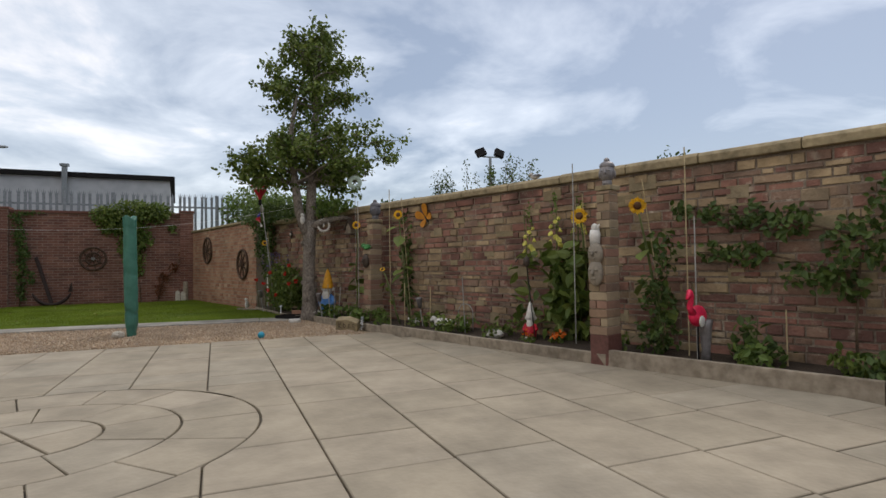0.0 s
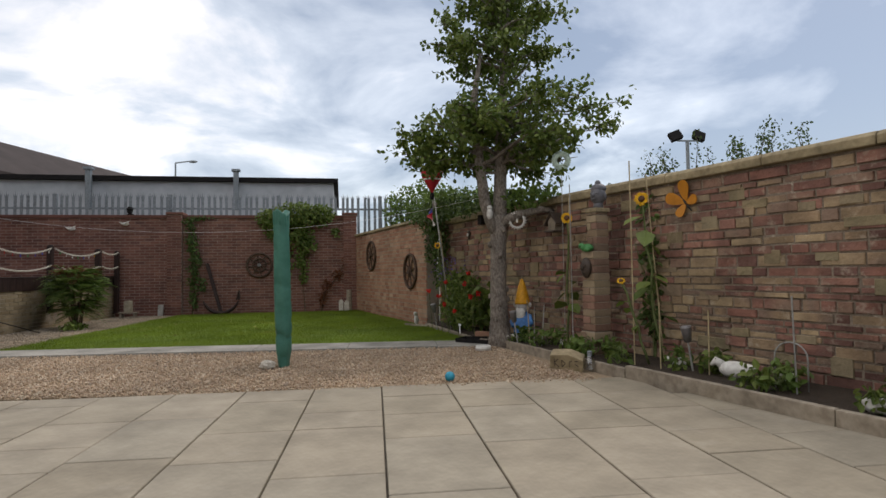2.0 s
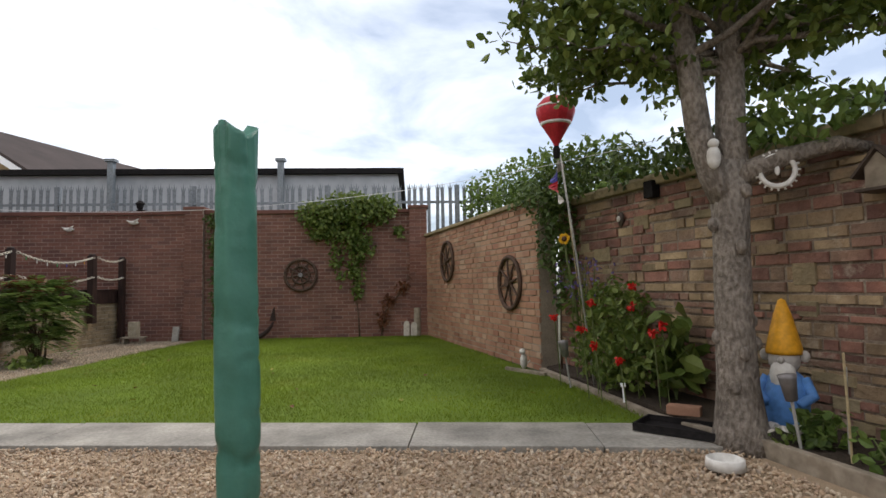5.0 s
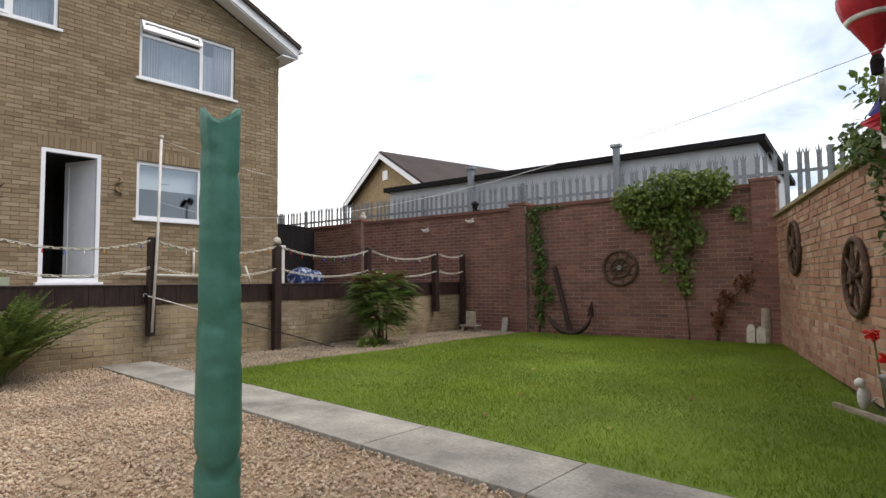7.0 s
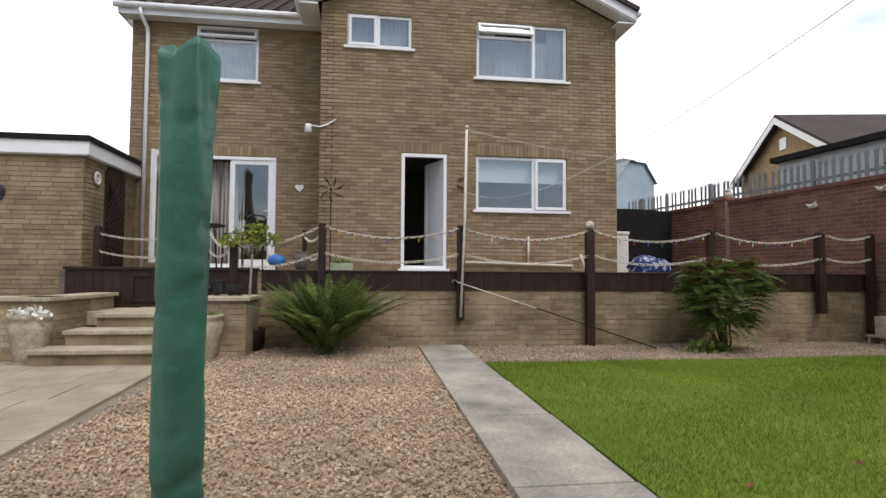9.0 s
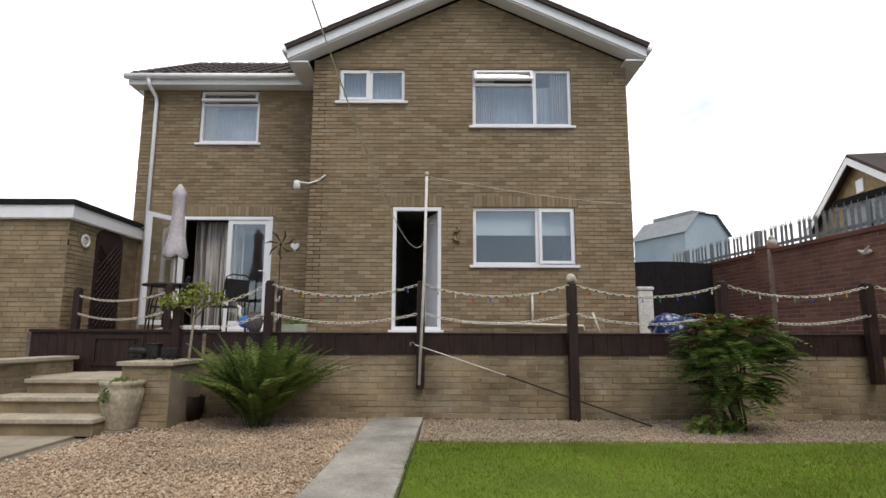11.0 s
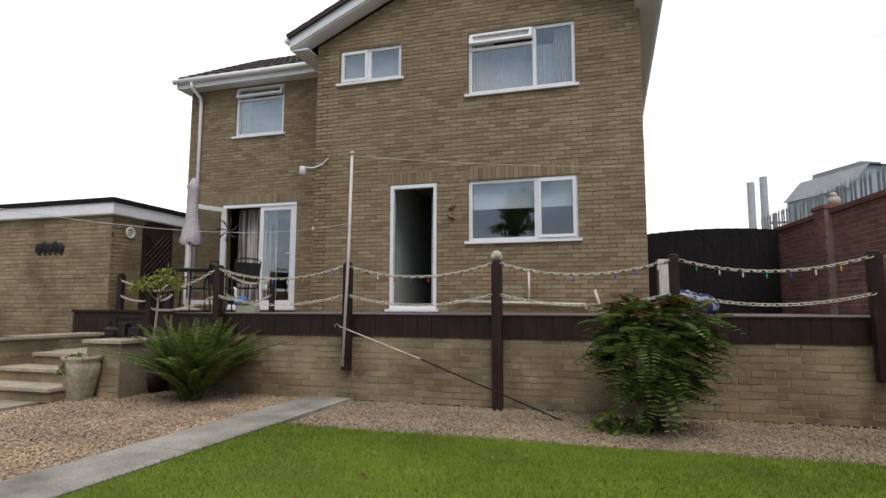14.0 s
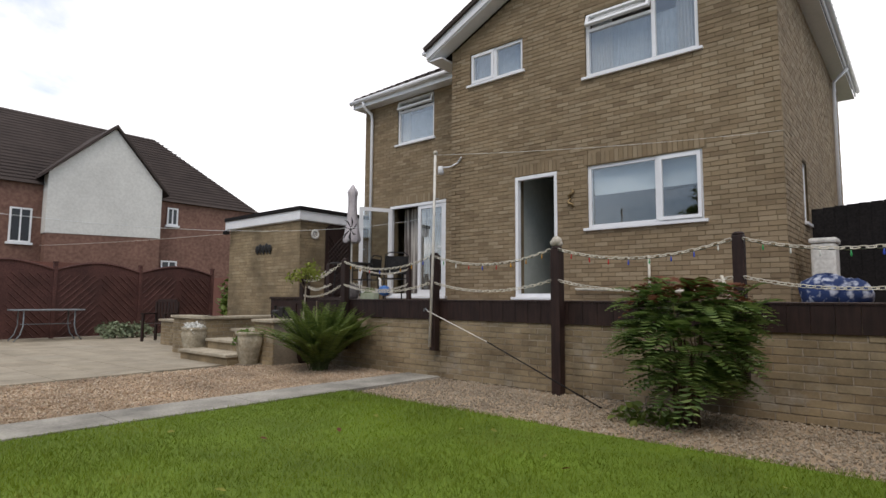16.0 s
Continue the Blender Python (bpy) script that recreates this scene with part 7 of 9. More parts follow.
figure("hand_ornament", [(cup, mat_white_old)], "white china ornament on the pillar's ledge", "ornament", Matrix.Translation(Vector((3.50, 3.87, 1.07)) + SN * 0.1) @ pm)
frog = Shape().ball((0, 0, 0.06), (0.12, 0.07, 0.06), 16, 10).ball((-0.1, -0.01, 0.09), (0.05, 0.05, 0.045), 12, 8).ball((0.06, -0.05, 0.03), (0.05, 0.04, 0.03), 10, 6)
figure("frog_ornament", [(frog, mat_greenpaint)], "glazed green frog ornament on the pillar's ledge", "ornament", Matrix.Translation(Vector((2.28, 8.12, 1.17)) + SN * 0.12) @ pm @ Matrix.Scale(0.75, 4))
slab_s = whole("carved_stone", Shape().prism([(-0.25, 0), (0.24, 0), (0.26, 0.14), (0.05, 0.2), (-0.22, 0.19)], -0.13, 0.1), mat_coping, "lichened stone block with carved markings beside the pillar", "stone", pose(1.8, 7.66, -0.005, 16, 0, -28) @ Matrix.Diagonal((0.66, 0.66, 0.95, 1.0)), bevel=0.012)
marks = Shape()
for k, (x0, z0, x1, z1) in enumerate(((-0.16, 0.06, -0.16, 0.15), (-0.16, 0.11, -0.1, 0.15), (-0.16, 0.1, -0.1, 0.06), (-0.05, 0.06, 0.0, 0.1), (-0.05, 0.14, 0.0, 0.1), (-0.05, 0.06, -0.05, 0.14), (0.06, 0.06, 0.06, 0.12), (0.06, 0.12, 0.1, 0.13), (0.14, 0.13, 0.19, 0.13), (0.14, 0.1, 0.19, 0.07))):
    marks.tube([(x0, -0.132, z0), (x1, -0.132, z1)], 0.005, 4)
part("carving", marks, mat_maskdark, slab_s, "dark carved strokes")
bulb = thing("glass_bulb_light", pose(1.98, 7.52, 0.0) @ Matrix.Scale(0.85, 4), "large clear light-bulb shaped solar lamp", "lamp")
part("glass", Shape().lathe([(0.001, 0), (0.05, 0.01), (0.065, 0.06), (0.055, 0.11), (0.03, 0.15), (0.026, 0.17), (0.001, 0.17)], 16), glass_pane("bulb_glass", 0.15, (0.8, 0.82, 0.82)), bulb, smooth=True)
part("collar", Shape().lathe([(0.001, 0.165), (0.028, 0.165), (0.028, 0.215), (0.02, 0.22), (0.001, 0.22)], 12), mat_galv, bulb)


# ---- ornaments along the bed ----
def gnome(m, h, hat, coat, label):
    s = h / 0.75
    body = Shape().lathe([(0.001, 0.0), (0.1 * s, 0.0), (0.115 * s, 0.08 * s), (0.12 * s, 0.2 * s), (0.09 * s, 0.3 * s), (0.05 * s, 0.34 * s), (0.001, 0.34 * s)], 18)
    for sx in (-1, 1):
        body.tube([(sx * 0.09 * s, 0, 0.29 * s), (sx * 0.135 * s, -0.03 * s, 0.2 * s), (sx * 0.08 * s, -0.1 * s, 0.16 * s)], [0.035 * s, 0.035 * s, 0.028 * s], 8)
    face = Shape().ball((0, -0.01 * s, 0.40 * s), (0.085 * s, 0.08 * s, 0.09 * s), 16, 10).ball((0, -0.09 * s, 0.4 * s), 0.02 * s, 8, 6)
    for sx in (-1, 1):
        face.ball((sx * 0.1 * s, 0, 0.42 * s), (0.03 * s, 0.012 * s, 0.035 * s), 8, 6)
        face.ball((sx * 0.05 * s, -0.08 * s, 0.02 * s), (0.05 * s, 0.08 * s, 0.03 * s), 8, 6)
    beard = Shape().ball((0, -0.06 * s, 0.31 * s), (0.07 * s, 0.05 * s, 0.1 * s), 12, 8)
    cap = Shape().lathe([(0.095 * s, 0.43 * s), (0.098 * s, 0.45 * s), (0.08 * s, 0.53 * s), (0.05 * s, 0.65 * s), (0.02 * s, 0.74 * s), (0.001, 0.75 * s)], 16)
    return figure("garden_gnome", [(body, coat), (face, mat_skin), (beard, mat_white_old), (cap, hat)], label, "statue", m)


gnome(pose(1.78, 9.62, 0.07, 0, 0, -40), 0.80, mat_orange, mat_blue, "tall garden gnome with orange cap and blue coat")
gnome(pose(3.42, 5.12, 0.07, 0, 0, -50), 0.42, mat_white_old, mat_redpaint, "garden gnome with white cap and red coat")
duck = Shape().ball((0, 0, 0.07), (0.13, 0.07, 0.07), 16, 10).tube([(-0.1, 0, 0.1), (-0.15, 0, 0.13), (-0.19, 0, 0.09)], [0.04, 0.035, 0.014], 8).tube([(0.1, 0, 0.09), (0.17, 0, 0.1)], [0.04, 0.01], 8)
figure("duck_ornament", [(duck, mat_white_old)], "white duck ornament on the soil", "ornament", pose(2.88, 6.58, 0.07, 0, 0, -50))
rock = Shape().ball((0, 0, 0.04), (0.12, 0.08, 0.055), 12, 8, rough=0.15, rng=random.Random(8))
figure("white_stone", [(rock, mat_white_old)], "white-painted rough stone in the bed", "stone", pose(3.1, 5.4, 0.07, 0, 0, -60))
bf = Shape()
for turn, ln, wd_ in ((34, 0.23, 0.16), (-34, 0.23, 0.16), (112, 0.16, 0.13), (-112, 0.16, 0.13)):
    out = [(wd_ * 0.5 * math.sin(t) * (0.35 + 0.65 * math.sin(t / 2) ** 2), ln * (0.5 - 0.5 * math.cos(t)) ** 0.8) for t in [2 * math.pi * k / 18 for k in range(18)]]
    bf.prism(out, -0.034, -0.026, pose(0, 0, 0, 0, turn, 0) @ pose(0, 0, 0, 12, 0, 0))
bbody = Shape().tube([(0, -0.03, -0.1), (0, -0.035, 0), (0, -0.03, 0.11)], [0.006, 0.014, 0.008], 8)
figure("butterfly_ornament", [(bf, plain("orange_butterfly_wing", (0.5, 0.2, 0.02), fine=14, v=1.1)), (bbody, mat_iron)], "large orange metal butterfly on the old wall", "ornament", Matrix.Translation(sw(7.36, 1.61, 0.0)) @ Matrix.Rotation(sang, 4, "Z") @ pose(0, 0, 0, 0, -35, 0), smooth=False)
bh = thing("birdhouse", Matrix.Translation(sw(9.2, 1.48, 0.0)) @ Matrix.Rotation(sang, 4, "Z"), "weathered wooden birdhouse with pitched roof on the wall", "birdhouse")
part("box", Shape().prism([(-0.07, 0), (0.07, 0), (0.07, 0.13), (0, 0.2), (-0.07, 0.13)], -0.15, -0.01), mat_sleeper, bh)
for sx in (-1, 1):
    part("roof_board", Shape().box(0, 0.2, -0.18, 0.0, 0, 0.015, Matrix.Translation((0, 0, 0.225)) @ pose(0, 0, 0, 0, 48, 0) if sx > 0 else Matrix.Translation((0, 0, 0.225)) @ pose(0, 0, 0, 0, 132, 0)), mat_maskdark, bh)
part("perch", Shape().box(-0.1, 0.1, -0.2, -0.01, -0.015, 0.0), mat_maskdark, bh)
gull = Shape().ball((0, 0, 0.05), (0.1, 0.045, 0.045), 14, 8).ball((-0.09, 0, 0.1), (0.035, 0.03, 0.03), 10, 8).tube([(-0.11, 0, 0.1), (-0.155, 0, 0.095)], [0.012, 0.003], 6)
gwing = Shape().ball((0.04, 0, 0.065), (0.1, 0.05, 0.03), 12, 6)
figure("bird_ornament", [(gull, mat_skin), (gwing, mat_greystone)], "grey and white bird ornament on the coping", "ornament", Matrix.Translation(sw(5.52, 1.945, -0.08)) @ Matrix.Rotation(sang, 4, "Z") @ Matrix.Scale(0.7, 4))
for x, z, mm in ((-6.58, 2.22, 1), (-7.77, 2.1, 1)):
    figure("bird_ornament", [(Shape().ball((0, -0.06, 0.05), (0.09, 0.04, 0.04), 12, 8).tube([(-0.07, -0.06, 0.06), (-0.14, -0.06, 0.1)], [0.03, 0.005], 6).tube([(0.02, -0.08, 0.06), (0.1, -0.1, 0.12)], [0.03, 0.006], 6), mat_white_old)], "white bird ornament fixed to the red wall", "ornament", Matrix.Translation((*fw(x), z)) @ Matrix.Rotation(fa, 4, "Z"))
cl = thing("coach_lamp", Matrix.Translation((*fw(-6.5), 2.47)) @ Matrix.Rotation(fa, 4, "Z"), "black lantern on top of the red wall", "lamp")
part("base", Shape().box(-0.06, 0.06, -0.02, 0.1, 0.0, 0.06), mat_black, cl, bevel=0.008)
part("lantern", Shape().lathe([(0.03, 0.06), (0.06, 0.08), (0.075, 0.16), (0.1, 0.17), (0.04, 0.23), (0.001, 0.24)], 6), mat_black, cl)
figure("stone_ornament", [(Shape().ball((0, 0, 0.07), (0.09, 0.09, 0.08), 14, 9).ball((0.02, -0.01, 0.15), 0.05, 10, 7), mat_stoneball)], "pale stone ornament on the wall pier", "ornament", Matrix.Translation((*fw(-9.88, -0.1), 2.56)))
ring = Shape().ring((0, 0, 0), 0.095, 0.016, 28, 6)
for k in range(20):
    a = 2 * math.pi * k / 20
    ring.tube([(0.08 * math.cos(a), 0, 0.08 * math.sin(a)), (0.125 * math.cos(a), 0, 0.125 * math.sin(a))], 0.007, 5)
ro = thing("hanging_ring", Matrix.Translation((1.69, 9.42, 1.64)) @ pose(0, 0, 0, 0, 0, -12), "white scalloped ring ornament hung from the tree", "ornament")
part("ring", ring, mat_white_old, ro, smooth=True)
part("cord", Shape().tube([(0, 0, 0.1), (0, 0.0, 0.17)], 0.003, 4), mat_wire, ro)
part("drop", Shape().ball((0, 0, 0.0), (0.015, 0.008, 0.03), 8, 6), mat_white_old, ro)
dm = plain("pale_green_glass", (0.4, 0.5, 0.42), 0.2)
do = thing("garden_disc", pose(2.16, 8.94, 1.2, 0, 0, -12), "pale green scalloped glass disc on a thin rod", "ornament")
dsk = Shape().ring((0, 0, 1.14), 0.078, 0.03, 28, 8, flat=0.3)
for k in range(24):
    a = 2 * math.pi * k / 24
    dsk.ball((0.11 * math.cos(a), 0, 1.14 + 0.11 * math.sin(a)), (0.014, 0.006, 0.014), 6, 5)
part("disc", dsk, dm, do, smooth=True)
part("rod", Shape().tube([(0, 0, -1.15), (0, 0, 1.03)], 0.004, 5), mat_greycane, do)
lo = Shape().lathe([(0.001, -0.05), (0.04, 0.0), (0.055, 0.06), (0.03, 0.1), (0.001, 0.11)], 12, squash=0.4)
figure("wall_ornament", [(lo, mat_maskdark), (Shape().ball((0, -0.025, 0.04), (0.025, 0.012, 0.03), 10, 6), mat_white_old)], "dark drop-shaped wall ornament with a pale centre", "ornament", Matrix.Translation(sw(11.45, 1.55, 0.03)) @ Matrix.Rotation(sang, 4, "Z"))
sl = thing("solar_lamp", Matrix.Translation(sw(11.0, 1.72, 0.02)) @ Matrix.Rotation(sang, 4, "Z"), "small black box lamp on the wall", "lamp")
part("housing", Shape().box(-0.06, 0.06, -0.08, 0.0, 0, 0.15), mat_black, sl, bevel=0.008)

# ---- balloon spinner on its pole ----
bal = thing("balloon_spinner", pose(0.95, 11.2, 0.0), "striped red hot-air-balloon wind spinner on a cane", "wind spinner")
part("cane", Shape().tube([(0, 0, 0), (-0.12, 0.05, 1.2), (-0.24, 0.1, 2.2)], 0.010, 8), mat_greycane, bal, smooth=True)
mat_balloon = plain("red_nylon", (0.4, 0.02, 0.03), 0.5)
mat_balloon_w = plain("white_nylon", (0.6, 0.57, 0.55), 0.5)
bc = Vector((-0.27, 0.1, 2.55))
prof = [(0.02, -0.27), (0.04, -0.22), (0.1, -0.12), (0.16, -0.02), (0.185, 0.06), (0.172, 0.13), (0.115, 0.19), (0.035, 0.215), (0.001, 0.217)]
for k in range(12):
    a0, a1 = 2 * math.pi * k / 12, 2 * math.pi * (k + 1) / 12
    s = Shape()
    vs = [(r_ * math.cos(a), r_ * math.sin(a), z) for r_, z in prof for a in (a0, (a0 + a1) / 2, a1)]
    fs = [(i * 3 + j, i * 3 + j + 1, i * 3 + j + 4, i * 3 + j + 3) for i in range(len(prof) - 1) for j in range(2)]
    part("gore", s.add(vs, fs, Matrix.Translation(bc)), mat_balloon, bal, smooth=True)
for z0, z1, r0, r1 in ((0.09, 0.11, 0.182, 0.178), (-0.07, -0.045, 0.131, 0.146)):
    part("stripe", Shape().lathe([(r0 + 0.003, z0), (r1 + 0.003, z1)], 24, Matrix.Translation(bc)), mat_balloon_w, bal, smooth=True)
part("basket", Shape().lathe([(0.001, -0.38), (0.03, -0.38), (0.035, -0.3), (0.02, -0.26), (0.001, -0.26)], 10, Matrix.Translation(bc)), mat_black, bal)
for k, mm in enumerate((mat_balloon_w, plain("navy_nylon", (0.04, 0.04, 0.2), 0.5), mat_balloon, mat_balloon_w)):
    z0 = -0.4 - 0.1 * k
    vs = []
    for i in range(5):
        t = i / 4
        a = k * 1.4 + t * 1.6
        vs += [(0.0, 0.0, z0 - 0.11 * t), (0.1 * math.cos(a) * math.sin(math.pi * (t * 0.8 + 0.15)), 0.1 * math.sin(a), z0 - 0.11 * t - 0.02)]
    part("tail", Shape().add(vs, [(2 * i, 2 * i + 1, 2 * i + 3, 2 * i + 2) for i in range(4)], Matrix.Translation(bc)), mm, bal)


# ---- flowers of the bed ----
def sunflower(base, top, face, r, label, nleaf=7, seed=1, leaf=0.2, stake=True):
    g, rr = random.Random(seed), np.random.RandomState(seed)
    ob = thing("sunflower", Matrix.Translation(base), label, "flower", group="sunflowers")
    b, t = Vector((0, 0, 0)), Vector(top) - Vector(base)
    pts = limb_points(g, b, t, 7, 0.02)
    part("stem", Shape().tube(pts, [0.013] * 6 + [0.010, 0.008], 8), mat_stem, ob, smooth=True)
    d = Vector(face).normalized()
    q = d.to_track_quat("Z", "Y").to_matrix().to_4x4()
    m = Matrix.Translation(t + d * 0.02) @ q
    part("disc", Shape().lathe([(0.001, -0.01), (r * 0.45, -0.01), (r * 0.42, 0.012), (r * 0.2, 0.02), (0.001, 0.018)], 18, m), mat_seed, ob, smooth=True)
    mats = []
    for k in range(30):
        a = 2 * math.pi * k / 30 + g.uniform(-0.06, 0.06)
        ln = r * g.uniform(0.5, 0.68)
        pm_ = m @ Matrix.Rotation(a, 4, "Z") @ Matrix.Translation((0, r * 0.4, 0.0)) @ pose(0, 0, 0, g.uniform(-15, 25), 0, 0) @ Matrix.Diagonal((ln * 0.75, ln, ln, 1))
        mats.append([list(pm_[i]) for i in range(3)])
    f = scatter("petals", LEAF_V, LEAF_F, mats, mat_yellow, ob)
    f["kind"] = "stuff"
    for k in range(nleaf):
        h = g.uniform(0.25, 0.92)
        p = b.lerp(t, h)
        a = g.uniform(0, 6.28)
        s = leaf * g.uniform(0.7, 1.15)
        lm = Matrix.Translation(p) @ pose(0, 0, 0, 0, 0, math.degrees(a)) @ pose(0, 0.03, 0, g.uniform(-50, -5), g.uniform(-25, 25), 0) @ Matrix.Diagonal((s * 1.25, s, s, 1))
        part("leaf", Shape().add(LEAF_V, LEAF_F, lm).tube([p, lm @ Vector((0, 0.05, 0))], 0.004, 4), mat_leaf, ob)
    if stake:
        part("stake", Shape().tube([(0.03, 0.02, -0.05), (t.x * 0.9 + 0.03, t.y * 0.9, t.z + 0.25)], 0.006, 6), mat_cane, ob)
    return ob


TOCAM = (-0.6, -0.7, 0.1)
sunflower((3.98, 4.80, 0.07), (3.78, 4.65, 1.42), TOCAM, 0.092, "tall sunflower with a golden head, staked in the bed", 8, 1)
sunflower((4.25, 3.9, 0.07), (3.92, 3.88, 1.46), (-0.5, -0.8, -0.2), 0.085, "tall sunflower beside the pillar", 6, 2, 0.26)
sunflower((2.68, 7.45, 0.07), (2.52, 7.45, 1.66), (-0.5, -0.8, 0.15), 0.072, "tall sunflower tied to a cane by the pillar", 9, 3, 0.22)
sunflower((2.14, 8.75, 0.07), (2.12, 8.62, 1.59), (-0.4, -0.9, 0.1), 0.072, "golden sunflower before the birdhouse", 7, 4, 0.19)
sunflower((0.95, 11.55, 0.07), (0.78, 11.6, 1.42), (-0.3, -0.9, 0.1), 0.06, "small sunflower by the honeysuckle", 5, 5, 0.14)
sunflower((2.5, 7.35, 0.07), (2.25, 7.35, 0.85), (-0.4, -0.6, 0.9), 0.045, "short pale flower on a thin stem", 4, 6, 0.1, False)


def hollyhock(base, h, bloom, seed, label):
    g, rr = random.Random(seed), np.random.RandomState(seed)
    ob = thing("hollyhock", Matrix.Translation(base), label, "flower", group="hollyhocks")
    part("stem", Shape().tube(limb_points(g, (0, 0, 0), (g.uniform(-0.06, 0.06), g.uniform(-0.06, 0.06), h), 7, 0.012), [0.011, 0.011, 0.01, 0.009, 0.008, 0.007, 0.005, 0.003], 6), mat_stem, ob)
    for k in range(9):
        a, z = k * 2.4, bloom + 0.3 * (k / 8) ** 1.3
        r_ = 0.042 - 0.0025 * k
        cup_ = Matrix.Translation((0.045 * math.cos(a) - 0.012, 0.045 * math.sin(a) - 0.012, z)) @ pose(0, 0, 0, 60, 0, math.degrees(a) + 90)
        part("bloom", Shape().lathe([(0.004, -0.01), (r_ * 0.5, 0.004), (r_ * 0.92, 0.016), (r_ * 1.05, 0.03), (r_ * 0.85, 0.028), (r_ * 0.4, 0.014), (0.003, 0.01)], 10, cup_), mat_lemon, ob, "pale lemon bloom", smooth=True)
    leaves("buds", rr, [(g.gauss(0, 0.018), g.gauss(0, 0.018), g.uniform(bloom + 0.2, h)) for k in range(46)], (0.03, 0.05), mat_leaf_light, ob)
    leaves("leaves", rr, [(g.gauss(0, 0.13), g.gauss(0, 0.13), g.uniform(0.05, bloom)) for k in range(34)], (0.12, 0.22), mat_leaf, ob)
    return ob


hollyhock((3.55, 5.35, 0.07), 1.55, 0.95, 1, "hollyhock with lemon blooms against the wall")
hollyhock((3.72, 5.05, 0.07), 1.65, 1.05, 2, "hollyhock with lemon blooms against the wall")
hollyhock((3.86, 4.78, 0.07), 1.6, 1.18, 3, "hollyhock with lemon blooms against the wall")


def bed_plant(name, c, clumps, size, material, label, seed, stems=6):
    g, rr = random.Random(seed), np.random.RandomState(seed)
    ob = thing(name, Matrix.Translation(c), label, "plant")
    st = Shape()
    for cc, r_, n in clumps:
        for k in range(max(1, stems // len(clumps))):
            st.tube([(cc[0] * 0.3, cc[1] * 0.3, 0), (cc[0] * 0.8 + g.gauss(0, 0.04), cc[1] * 0.8 + g.gauss(0, 0.04), cc[2] * 0.6), (cc[0] + g.gauss(0, r_[0] * 0.4), cc[1] + g.gauss(0, r_[1] * 0.4), cc[2] + r_[2] * 0.5)], [0.008, 0.006, 0.003], 5)
    part("stems", st, mat_stem, ob)
    leaves("foliage", rr, cloud_points(rr, clumps), size, material, ob)
    return ob


bed_plant("leafy_plant", (3.8, 4.85, 0.07), [((0, 0, 0.35), (0.28, 0.3, 0.34), 160), ((0.0, 0.0, 0.8), (0.24, 0.26, 0.25), 110)], (0.12, 0.21), mat_leaf, "mass of large leaves under the hollyhocks", 11)
bed_plant("raspberry_bush", (3.98, 3.72, 0.07), [((0, 0, 0.2), (0.2, 0.22, 0.2), 150), ((0.02, 0, 0.55), (0.18, 0.2, 0.25), 130), ((0.1, 0, 0.95), (0.13, 0.16, 0.25), 80)], (0.05, 0.09), mat_leaf_dark, "bushy fruit canes beside the pillar", 12)
bed_plant("dahlia_bush", (1.02, 11.0, 0.07), [((0.05, 0, 0.28), (0.32, 0.5, 0.28), 560), ((0.12, 0.1, 0.7), (0.3, 0.5, 0.28), 480), ((0.15, -0.35, 0.35), (0.25, 0.3, 0.3), 320), ((0.0, 0.6, 0.5), (0.24, 0.35, 0.45), 360)], (0.045, 0.09), mat_leaf, "dense dahlia bush under the tree", 13, 14)
bed_plant("iris_clump", (1.42, 10.5, 0.07), [((0, 0, 0.4), (0.15, 0.2, 0.35), 70)], (0.14, 0.24), mat_leaf, "clump of sword-shaped leaves", 14)
rr = np.random.RandomState(3)
for k, (x, y, z) in enumerate(((0.84, 10.75, 0.82), (0.72, 10.55, 0.62), (0.80, 10.45, 0.5), (0.92, 10.2, 0.42), (0.6, 11.2, 0.68), (1.1, 10.5, 0.8), (1.28, 10.35, 0.66), (1.2, 10.8, 0.95), (1.15, 10.15, 0.62))):
    ob = thing("dahlia", pose(x, y, z), "bright red dahlia bloom on a stalk", "flower", group="dahlias")
    d = rr.normal(size=(34, 3))
    d[:, 0] -= 0.6
    d[:, 1] -= 0.6
    d /= np.linalg.norm(d, axis=1)[:, None]
    leaves("petals", rr, d * 0.02, (0.028, 0.042), mat_dahlia, ob)
    part("stalk", Shape().tube([(0, 0, 0), (0.03, 0.03, -z * 0.5), (0.05, 0.05, -z + 0.06)], 0.005, 5), mat_stem, ob)
sal = thing("salvia", pose(0.95, 11.6, 0.07), "violet flower spikes behind the dahlias", "flower")
g = random.Random(6)
leaves("blossom", rr, [(g.gauss(0, 0.14), g.gauss(0, 0.16), g.uniform(0.75, 1.15)) for k in range(120)], (0.03, 0.05), mat_violet, sal)
st = Shape()
for k in range(9):
    st.tube([(g.gauss(0, 0.05), g.gauss(0, 0.05), 0), (g.gauss(0, 0.14), g.gauss(0, 0.16), 1.1)], 0.004, 4)
part("stalks", st, mat_stem, sal)
g = random.Random(77)
for k in range(26):
    y = g.uniform(2.2, 9.4)
    off = g.uniform(0.25, 0.75)
    p = sw(y, 0.07, off)
    if 4.3 < y < 5.2 or 3.4 < y < 4.1:
        continue
    bed_plant("bedding_plant", p, [((0, 0, 0.1), (0.13, 0.14, 0.11), g.randint(40, 80))], (0.04, 0.09), g.choice((mat_leaf, mat_leaf_dark, mat_leaf_light)), "low leafy bedding plant in dark soil", 100 + k, 3)
